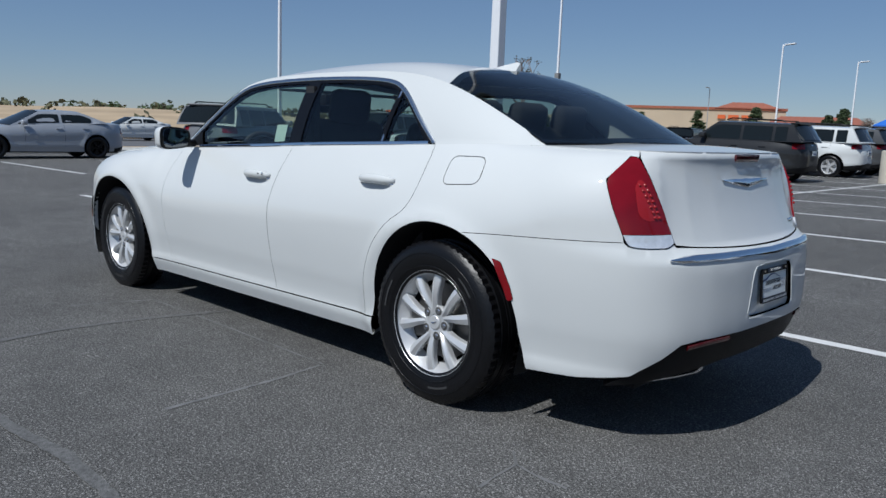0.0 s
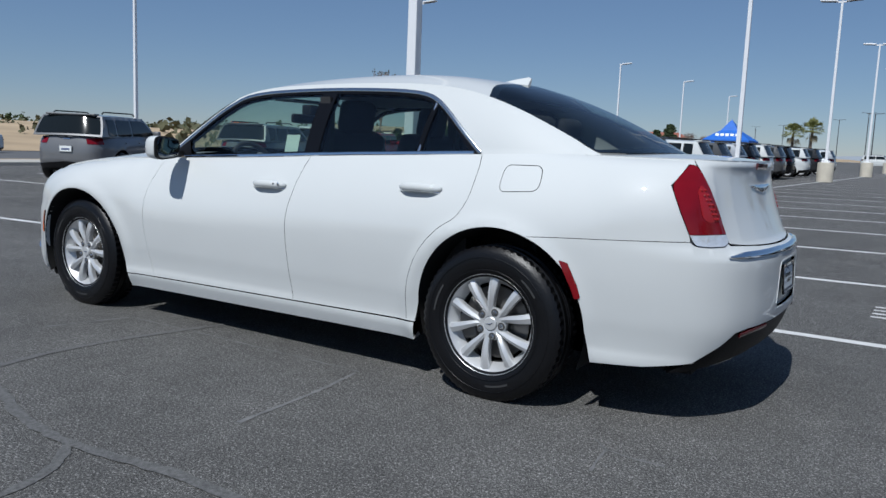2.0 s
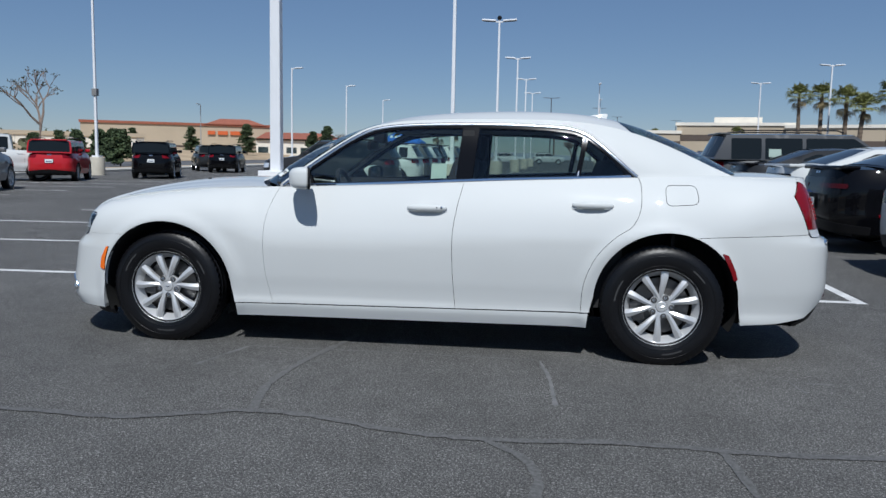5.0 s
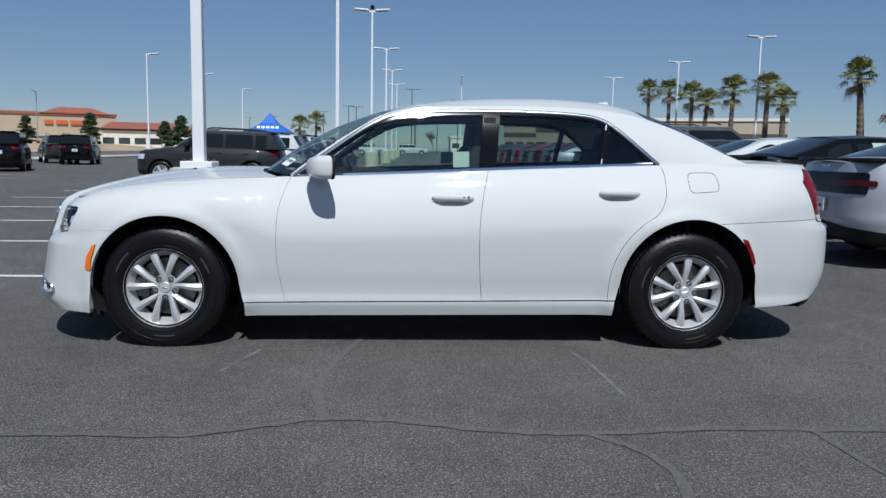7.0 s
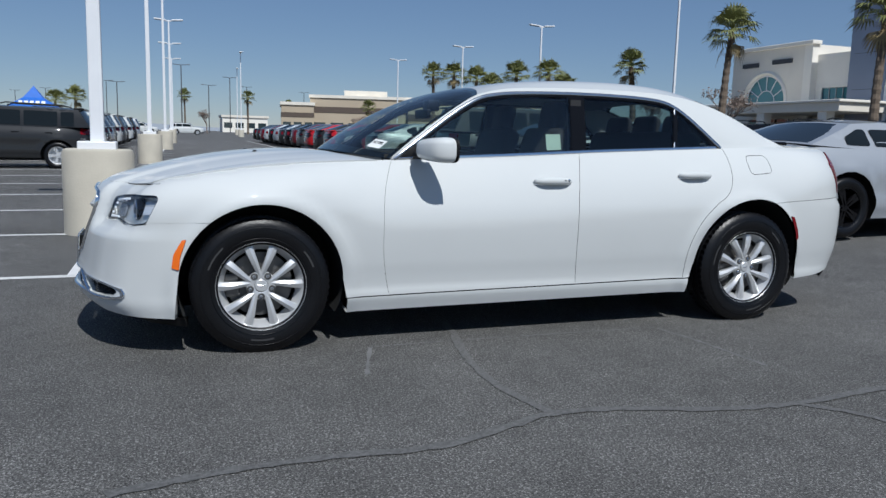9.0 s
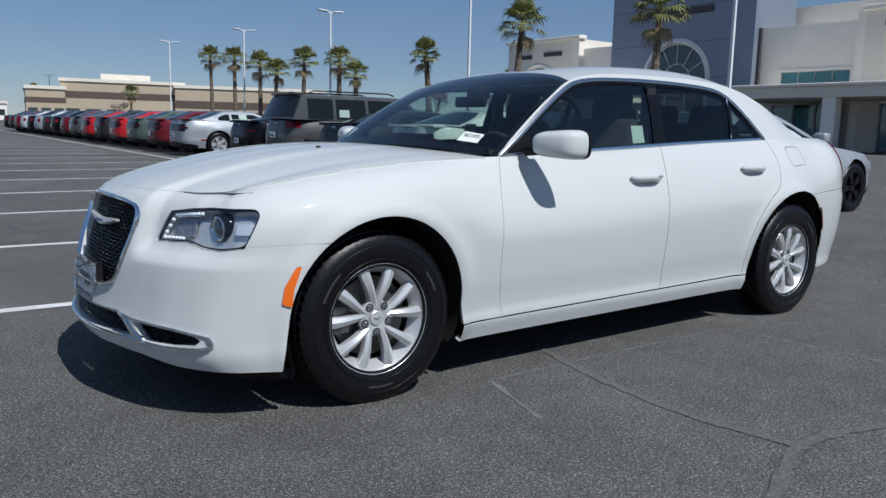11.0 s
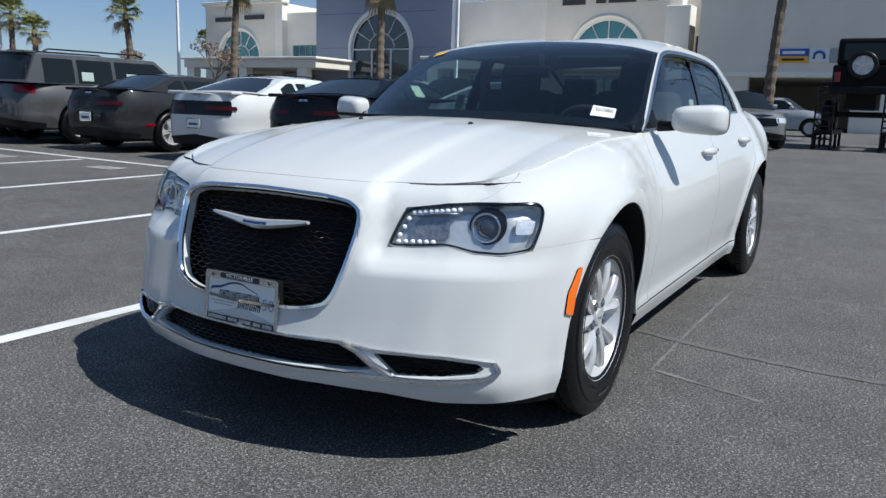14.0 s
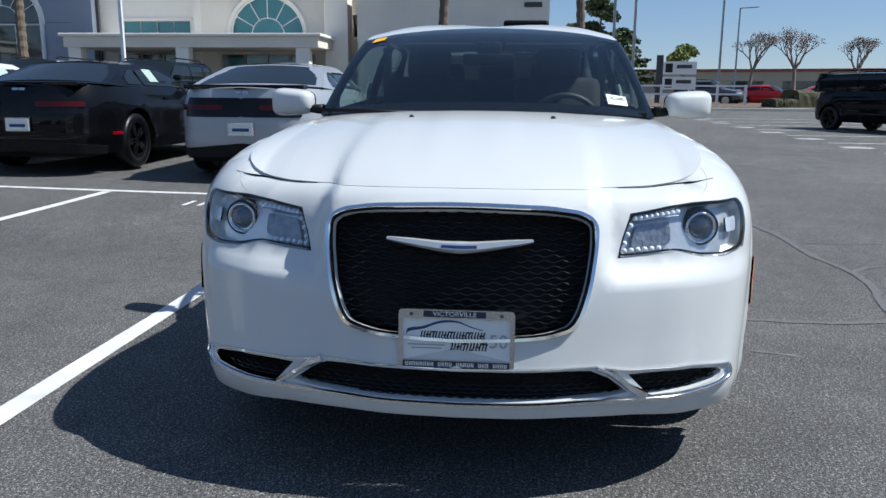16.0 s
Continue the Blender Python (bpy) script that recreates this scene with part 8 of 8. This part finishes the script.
# container trailer on the desert road
tr_ = thing("orange_trailer", "orange container trailer with a white cab on a far road", "truck")
box("container", -6, 6, -1.2, 1.2, 1.1, 3.9, sgn, tr_, bevel=0.05)
box("cab", 6.4, 8.6, -1.15, 1.15, 0.6, 3.4, M_POLE, tr_, bevel=0.2)
for q in (-4.5, -3.2, 4.0, 7.6):
    for sg in (1, -1):
        simple_wheel(tr_, q, sg * 1.05, 0.5, sg)
tr_.matrix_basis = Matrix.Translation((174, -158, lot(174, -158) + 2.6)) @ pose(0, 0, 0, 0, 0, -55)
# mountains on the horizon; the pale blue of distance haze is painted on
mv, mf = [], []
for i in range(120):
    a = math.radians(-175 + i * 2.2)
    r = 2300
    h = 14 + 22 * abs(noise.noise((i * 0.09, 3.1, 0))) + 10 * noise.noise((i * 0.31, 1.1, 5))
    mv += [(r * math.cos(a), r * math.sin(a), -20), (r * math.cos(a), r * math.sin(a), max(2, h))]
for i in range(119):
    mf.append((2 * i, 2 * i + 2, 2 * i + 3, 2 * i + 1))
tagged(raw("backdrop_hills", mv, mf, material("haze_tinted_hills", (0.38, 0.42, 0.48), rough=1.0), smooth=True), "low hills along the horizon, haze painted into their colour", "hills", kind="structure")

# ---------- palms, trees, hedges ----------
def palm(x, y, height, seed, lean=0.0, crown=1.5, group="palms along the lot"):
    rng = random.Random(seed)
    p = thing("palm_tree", "tall fan palm with a green crown and dry skirt", "palm", group)
    n = 34
    pts, rad = [], []
    for i in range(n):
        t = i / (n - 1)
        pts.append((lean * t * t, 0.25 * lean * t, t * height))
        rad.append((0.20 - 0.06 * t) * (1 + (0.10 if i % 2 else -0.05)) * (1.5 - 0.5 * min(1, t / 0.05)))
    rad[-1] = 0.12
    v, f = tube(pts, rad, 10)
    raw("trunk", v, f, M_BARK, p)
    # dry boots under the crown
    v, f = [], []
    top = Vector(pts[-1])
    for _ in range(40):
        a = rng.uniform(0, 6.283)
        t = rng.uniform(0.84, 0.98)
        c = Vector(pts[int(t * (n - 1))])
        d = Vector((math.cos(a), math.sin(a), rng.uniform(-0.5, 0.5)))
        o = len(v)
        s_ = Vector((-math.sin(a), math.cos(a), 0)) * 0.05
        v += [c + d * 0.14 - s_, c + d * 0.14 + s_, c + d * rng.uniform(0.25, 0.42) + s_ * 0.4, c + d * rng.uniform(0.25, 0.42) - s_ * 0.4]
        f.append((o, o + 1, o + 2, o + 3))
    tagged(raw("leaf_stub_rest", v, f, M_DRYFROND, p), "dry leaf stubs under the crown", kind="stuff")
    live, dry = ([], []), ([], [])
    count = 40
    for q in range(count):
        a = q * 2.39996 + rng.uniform(-0.2, 0.2)
        up = 1.45 - 1.95 * (q / count) + rng.uniform(-0.18, 0.18)
        V_, F_ = dry if q > count - 4 else live
        if q > count - 4:
            up = rng.uniform(-1.3, -0.9)
        d = Vector((math.cos(a) * math.cos(up), math.sin(a) * math.cos(up), math.sin(up)))
        ln = crown * 1.0 * rng.uniform(0.75, 1.05)
        stem = top + d * ln * 0.5
        side_ = d.cross(Vector((0, 0, 1))).normalized() if abs(d.z) < 0.98 else Vector((1, 0, 0))
        nrm = side_.cross(d)
        o = len(V_)
        V_ += [top + side_ * 0.025, top - side_ * 0.025, stem - side_ * 0.02, stem + side_ * 0.02]
        F_.append((o, o + 1, o + 2, o + 3))
        # fan of narrow drooping segments
        for b in np.linspace(-1.25, 1.25, 13):
            dd = (d * math.cos(b) + side_ * math.sin(b)).normalized()
            L1, L2 = ln * 0.34 * rng.uniform(0.9, 1.1), ln * 0.62 * (1 - 0.25 * abs(b) / 1.25)
            m1 = stem + dd * L1 + nrm * 0.03
            tip = stem + dd * L2 + Vector((0, 0, -1)) * ln * rng.uniform(0.08, 0.24)
            w_ = dd.cross(nrm).normalized() * 0.042 * crown / 1.5
            o = len(V_)
            V_ += [stem, m1 + w_, tip, m1 - w_]
            F_.append((o, o + 1, o + 2, o + 3))
    raw("crown", *live, M_FROND, p, "green fan fronds")
    raw("dry_skirt", *dry, M_DRYFROND, p, "brown hanging dead fronds")
    p.matrix_basis = Matrix.Translation((x, y, lot(x, y))) @ pose(0, 0, 0, 0, 0, seed * 47)
    return p


for i, (px_, py_, h_, le, cr) in enumerate(((-24.0, -27.0, 6.7, 0.25, 1.6), (-24.5, -18.6, 6.6, 0.3, 1.6), (-26.0, -2.75, 7.2, -0.3, 1.6), (-28.6, 2.75, 8.2, 0.35, 1.6), (-23.5, -33.8, 5.5, 0.3, 1.25), (-23.6, -42.4, 4.8, 0.1, 1.2), (-23.6, -44.8, 5.8, 0.2, 1.35), (-23.6, -50.2, 5.95, 0.1, 1.5),
                                            (-23.6, -55.2, 5.5, 0.2, 1.35), (-23.6, -58.0, 6.1, 0.0, 1.6), (-23.6, -63.4, 6.9, 0.15, 1.45), (-23.6, -69.0, 7.3, 0.15, 1.5))):
    palm(px_, py_, h_ - 0.5, i + 3, le, cr * 0.93)
for i, (px_, py_, h_) in enumerate(((-14.0, -150.0, 7.0), (-32.0, -128.0, 5.0), (12.0, -105.0, 4.6), (14.5, -107.0, 4.2), (-62.0, -70.0, 7.0), (-3.0, -165.0, 7.5), (-24.0, -165.0, 6.0))):
    palm(px_, py_, h_, i + 40, 0.1, 1.7, "far palms")


def bare_tree(x, y, height, seed, mat=None, name="bare_tree", label="leafless tree with a fan of thin branches", leaves=None, group="bare trees", trunk_share=0.42, spread=0.55):
    rng = random.Random(seed)
    p = thing(name, label, "tree", group)
    pieces = []
    tips = []

    def grow(a, d, ln, r, depth):
        b = a + d * ln
        mid = (a + b) / 2 + Vector((rng.uniform(-1, 1), rng.uniform(-1, 1), 0)) * ln * 0.06
        pieces.append(tube([a, mid, b], [r, r * 0.8, r * 0.62], 5 if depth < 2 else 3))
        if depth >= 4:
            tips.append(b)
            return
        for _ in range(4 if depth == 0 else 3):
            q = (d + Vector((rng.uniform(-1, 1), rng.uniform(-1, 1), rng.uniform(-0.25, 0.6))) * spread).normalized()
            grow(b, q, ln * rng.uniform(0.55, 0.75) * (0.75 if depth == 0 else 1), r * 0.58, depth + 1)
    grow(Vector((0, 0, -0.1)), Vector((rng.uniform(-0.1, 0.1), rng.uniform(-0.1, 0.1), 1)).normalized(), height * trunk_share, height * 0.026, 0)
    raw("branch_crown", *merge(*pieces), mat or M_TWIG, p)
    if leaves:
        v, f = [], []
        for t in tips:
            clump(v, f, t.x, t.y, t.z - 0.15, leaves[1], leaves[1] * 1.3, rng, leaves[2], leaves[3])
        raw("crown", v, f, leaves[0], p)
    p.matrix_basis = Matrix.Translation((x, y, lot(x, y)))
    return p


bare_tree(28.6, -37.6, 5.6, 5, M_TWIG, trunk_share=0.5, spread=0.75, leaves=(M_HEDGE, 0.18, 3, 0.10))
for i, (x_, y_, h_) in enumerate(((37, -150, 6), (43, -158, 7), (51, -165, 6), (-6, -140, 5), (-36, -150, 5), (-78, 23.4, 8.5), (-77, 27.5, 9.5), (-84, 36, 9), (-33.5, -47.0, 5), (-35.0, -40.0, 5.5))):
    bare_tree(x_, y_, h_, 20 + i, leaves=(M_TWIG, 0.55, 10, 0.13), spread=0.72, trunk_share=0.34)
bare_tree(-56.0, 12.6, 5.2, 77, name="young_tree", label="young tree with pale spring leaves", leaves=(M_LIGHTLEAF, 0.45, 16, 0.22), group="leafy trees", trunk_share=0.34)


def conifer(x, y, height, width, seed, group="conifers", label="dense dark green conifer with an uneven outline"):
    rng = random.Random(seed)
    p = thing("conifer", label, "tree", group)
    v, f = tube([(0, 0, -0.1), (0.05, 0, height * 0.5), (0, 0.05, height * 0.96)], [height * 0.022, height * 0.015, 0.02], 7)
    raw("trunk", v, f, M_BARK, p)
    v, f = [], []
    limbs = []
    for i in range(int(34 + height * 5)):
        t = 0.16 + 0.84 * rng.random() ** 0.9
        a = rng.uniform(0, 6.283)
        r = width * (1 - t) ** 0.75 * rng.uniform(0.55, 1.1) + 0.12
        c = Vector((r * math.cos(a), r * math.sin(a), t * height))
        limbs.append(tube([(0, 0, t * height - 0.12 * r), c], [0.03, 0.008], 4))
        for q in (0.45, 0.75, 1.0):
            clump(v, f, c.x * q, c.y * q, c.z - 0.25, 0.26 + 0.05 * height, 0.42, rng, 34, 0.19 + 0.012 * height)
    raw("limbs", *merge(*limbs), M_BARK, p)
    raw("crown", v, f, M_LEAF, p)
    p.matrix_basis = Matrix.Translation((x, y, lot(x, y)))


conifer(-52.0, 5.8, 7.4, 3.0, 2)
conifer(-58.0, 8.2, 5.6, 2.6, 3)
conifer(-50.5, 4.0, 5.2, 2.0, 9)
for i, (x_, y_, h_) in enumerate(((32, -52, 2.9), (36, -58, 3.0), (41, -64, 3.2), (47, -70, 3.2), (53, -76, 3.4), (60, -82, 3.2), (66, -90, 3.4), (74, -96, 3.2), (83, -146, 6.0), (73, -152, 6.5), (60, -150, 7), (34, -118, 5.5), (40, -130, 5))):
    conifer(x_, y_, h_, h_ * 0.36, 100 + i, "roadside conifers", "small dark conifer beside the road")

hg = random.Random(11)
for (x0, y0, x1, y1, h_, w_) in ((-40.2, 13.9, -41.0, 15.4, 0.62, 0.55), (-41.2, 15.3, -43.6, 20.8, 1.10, 0.75)):
    # a clipped body with a soft top, covered in small leaves
    n_, k_ = 24, 9
    d_ = Vector((x1 - x0, y1 - y0, 0)).normalized()
    p_ = Vector((-d_.y, d_.x, 0))
    zb = lot(-41, 16) + 0.05
    v, f = [], []
    for i in range(n_):
        t = i / (n_ - 1)
        for j in range(k_):
            a_ = math.pi * j / (k_ - 1)
            c_, e_ = math.cos(a_), math.sin(a_)
            q = Vector((x0, y0, zb)).lerp(Vector((x1, y1, zb)), t) + p_ * (w_ * math.copysign(abs(c_) ** 0.35, c_) * hg.uniform(0.92, 1.0)) + Vector((0, 0, h_ * abs(e_) ** 0.4 * hg.uniform(0.92, 1.0)))
            v.append(tuple(q))
    f = [(i * k_ + j, i * k_ + j + 1, (i + 1) * k_ + j + 1, (i + 1) * k_ + j) for i in range(n_ - 1) for j in range(k_ - 1)] + [tuple(range(k_)), tuple((n_ - 1) * k_ + j for j in range(k_))]
    for q in range(70):
        t, u = hg.random(), hg.uniform(-0.8, 0.8)
        c_ = Vector((x0, y0, zb)).lerp(Vector((x1, y1, zb)), t) + p_ * (w_ * u)
        clump(v, f, c_.x, c_.y, zb, 0.28, h_ * 0.98, hg, 26, 0.10)
    tagged(raw("hedge", v, f, M_HEDGE), "clipped low olive hedge behind the kerb", "hedge", kind="stuff")
slab("planter_kerb", [(-36.3, 2.2), (-36.9, 6.0), (-39.2, 17.5), (-45.5, 30), (-60, 30), (-60, 2.2)], -0.1, 0.15, M_KERB, "raised concrete kerb of a planted strip", "kerb")
slab("planted_strip", [(-37.3, 2.6), (-37.8, 6.0), (-40.1, 17.5), (-46.4, 29.5), (-59.5, 29.5), (-59.5, 2.6)], 0.1, 0.19, material("bark_mulch", (0.12, 0.085, 0.06), rough=0.95, vary=0.3, vscale=3), "brown mulch of a planted strip", "planted strip")
# white rail fence
rf = thing("rail_fence", "white two-rail fence along the planted strip", "fence")
for q in range(5):
    yy = 7.0 + q * 1.6
    box("post", -43.06, -42.94, yy - 0.06, yy + 0.06, 0.1, 1.35, M_POLE, rf)
for z_ in (0.75, 1.22):
    box("rail", -43.04, -42.96, 6.9, 13.5, z_, z_ + 0.1, M_POLE, rf)
rf.matrix_basis = Matrix.Translation((0, 0, lot(-43, 9)))
# direction sign
ds = thing("direction_sign", "white direction sign on a dark frame beside the fence", "sign")
box("frame", -48.1, -47.9, 9.1, 9.5, 0, 3.2, M_DARKPOLE, ds)
for z_ in (2.4, 1.45):
    b_ = box("panel", -47.98, -47.85, 9.5, 11.6, z_ - 0.4, z_ + 0.4, M_PAPER, ds)
    box("symbol", -47.85, -47.83, 9.65, 10.1, z_ - 0.28, z_ + 0.28, M_INKBLACK, b_)
    box("lettering_bar", -47.85, -47.83, 10.35, 11.3, z_ - 0.02, z_ + 0.2, M_DARKPOLE, b_)
ds.matrix_basis = Matrix.Translation((0, 0, lot(-48, 10)))

# ---------- small things on the white sedan ----------
def letter_bars(name, x0, x1, z0, z1, n, slant, z, mat, parent):
    """A word as a row of upright bars, one for each letter."""
    w = (x1 - x0) / n
    vs, fs = [], []
    for i in range(n):
        for a, b in ((0.10, 0.36), (0.58, 0.84)):
            k = len(vs)
            u0, u1 = x0 + w * (i + a), x0 + w * (i + b)
            d = slant * (z1 - z0)
            vs += [(u0, z0, z), (u1, z0, z), (u1 + d, z1, z), (u0 + d, z1, z)]
            fs.append((k, k + 1, k + 2, k + 3))
        k = len(vs)
        m_ = z0 + (z1 - z0) * (0.0, 0.4, 0.8)[i % 3]
        h = (z1 - z0) * 0.2
        vs += [(x0 + w * (i + 0.1), m_, z), (x0 + w * (i + 0.84), m_, z), (x0 + w * (i + 0.84), m_ + h, z), (x0 + w * (i + 0.1), m_ + h, z)]
        fs.append((k, k + 1, k + 2, k + 3))
    return tagged(raw(name, vs, fs, mat, parent), kind="stuff")


def plate_frame(name, label, m, frame_mat):
    p = thing(name, label)
    p.parent = sedan
    W2, H2 = 0.155, 0.08
    outer = rounded([(-W2, -H2), (W2, -H2), (W2, H2), (-W2, H2)], 0.012, 3)
    bm = bmesh.new()
    add_box(bm, -W2 + 0.004, W2 - 0.004, -H2 + 0.004, H2 - 0.004, -0.003, 0.001)
    part("plate_face", bm, M_PAPER, p)
    mp = lambda u, v: np.stack([np.asarray(u, float), np.asarray(v, float), np.full_like(np.asarray(u, float), 0.006)], -1)
    inner = [(-W2 + 0.012, -H2 + 0.024), (W2 - 0.012, -H2 + 0.024), (W2 - 0.012, H2 - 0.024), (-W2 + 0.012, H2 - 0.024)]
    d = sheet(outer, mp, 0.05, holes=[inner], gap=0, depth=0.008)
    raw("frame", d[0], d[1], frame_mat, p)
    for nm, x0, x1, z0, z1, words in (("top_bar", -0.088, 0.078, 0.060, 0.077, ()), ("bottom_bar", -0.143, 0.143, -0.077, -0.059, (8, 4, 5, 3, 4))):
        tab = box(nm, x0, x1, z0, z1, 0.0062, 0.0072, M_TAB, p)
        if words:
            step = (x1 - x0 - 0.012) / (sum(words) + len(words) - 1)
            u = x0 + 0.006
            for q in words:
                letter_bars("word_bar", u, u + step * q, z0 + 0.0035, z1 - 0.0035, q, 0.0, 0.0074, M_PAPER, tab)
                u += step * (q + 1)
        else:
            lay("frame_word", "VICTORVILLE", 0.0175, Matrix.Translation(((x0 + x1) / 2, (z0 + z1) / 2, 0.0074)), M_PAPER, tab, 0.0003, 1.12)
    # name in two lines of bars, small lines, swoosh and the number
    sw = crom([(-0.135, 0.004), (-0.13, 0.022), (-0.09, 0.030), (-0.045, 0.046), (0.0, 0.048), (0.04, 0.034), (0.07, 0.026)], 30)
    vs = []
    for i, (a, b) in enumerate(sw):
        w = 0.0045 * (1 - i / 32) + 0.0006
        vs += [(a, b + w, 0.0022), (a, b - w, 0.0022)]
    fs = [(2 * i, 2 * i + 1, 2 * i + 3, 2 * i + 2) for i in range(len(sw) - 1)]
    raw("swoosh", vs, fs, M_INK, p)
    letter_bars("name_bar", -0.100, 0.075, 0.000, 0.021, 11, 0.25, 0.0014, M_INKBLACK, p)
    letter_bars("name_bar", -0.018, 0.082, -0.030, -0.010, 6, 0.25, 0.0014, M_INKBLACK, p)
    box("small_bar", -0.13, -0.03, -0.018, -0.015, 0.0012, 0.002, M_GREYINK, p)
    box("small_bar", -0.12, -0.04, -0.027, -0.024, 0.0012, 0.002, M_GREYINK, p)
    lay("number_print", "50", 0.052, Matrix.Translation((0.112, -0.005, 0.0016)), M_GREYINK, p, 0.0003)
    for sx__ in (-0.12, 0.12):
        v, f = lathe([(0.0055, 0.006), (0.0055, 0.009), (0.0003, 0.0095)], 8, "z")
        raw("screw", [(a + sx__, b + 0.068, c_) for a, b, c_ in v], f, M_STEEL, p)
    p.matrix_basis = m
    return p


plate_frame("front_plate", "dealer plate in a chrome frame on the front bumper", Matrix.Translation((2.432, 0.0, 0.458)) @ pose(0, 0, 0, 86, 0, 90), M_SATIN)
box("plate_bracket", 2.395, 2.427, -0.14, 0.14, 0.385, 0.53, M_BLACK, sedan, "black plate bracket")
plate_frame("rear_plate", "dealer plate in a dark frame on the rear bumper", Matrix.Translation((-2.600, -0.01, 0.592)) @ pose(0, 0, 0, 86, 0, -90) @ Matrix.Diagonal((0.86, 0.86, 1, 1)), M_GLOSSBLACK)

# stickers
ws = coons(crom([(1.045, 0, 1.030), (1.03, 0.25, 1.028), (0.98, 0.5, 1.018), (0.83, 0.755, 0.998)], 30), crom([(0.175, 0, 1.436), (0.185, 0.25, 1.427), (0.225, 0.48, 1.402), (0.284, 0.643, 1.365)], 30),
           np.array([[x, *(float(v) for v in rail(x))] for x in np.linspace(0.83, 0.284, 40)]), lambda u, w: 0.05 * 4 * u * (1 - u) * (1 - w ** 2) + 0.012 * np.sin(u * math.pi))


def on_screen(name, u0, u1, t0, t1, mat, label, lift):
    uu, tt = np.meshgrid(np.linspace(u0, u1, 4), np.linspace(t0, t1, 6), indexing="ij")
    P = ws(uu.ravel(), tt.ravel()) + np.array([0.6, 0, 0.8]) * lift
    return raw(name, P, [(i * 6 + j, i * 6 + j + 1, (i + 1) * 6 + j + 1, (i + 1) * 6 + j) for i in range(3) for j in range(5)], mat, sedan, label)


on_screen("stock_sticker", 0.075, 0.155, 0.70, 0.835, M_PAPER, "white stock sticker with black number", 0.004)
on_screen("yellow_sticker", 0.855, 0.93, -0.90, -0.80, M_YELLOW, "small yellow sticker", 0.004)
a_, b_, c_ = (Vector(ws(np.array([u]), np.array([t]))[0]) for u, t in ((0.115, 0.77), (0.115, 0.80), (0.15, 0.77)))
ex = (b_ - a_).normalized()
ez = ex.cross((c_ - a_).normalized()).normalized()
ey = ez.cross(ex)
lay("sticker_number", "2C1002", 0.030, Matrix.Translation(a_ + ez * 0.006 + ey * 0.008) @ Matrix((ex, ey, ez)).transposed().to_4x4(), M_INKBLACK, sedan, 0.0004, 0.85)
q = sheet([(-0.13, 1.062), (-0.225, 1.067), (-0.225, 1.158), (-0.13, 1.155)], side, 0.1, gap=0, depth=0, lift=-0.012, out=-1)
skin("price_sheet", q, M_PAPERGREEN, sedan, "pale green price sheet behind the window")
qq = flip_y(q)
skin("price_sheet", qq, M_PAPERGREEN, sedan, "pale green price sheet behind the window")
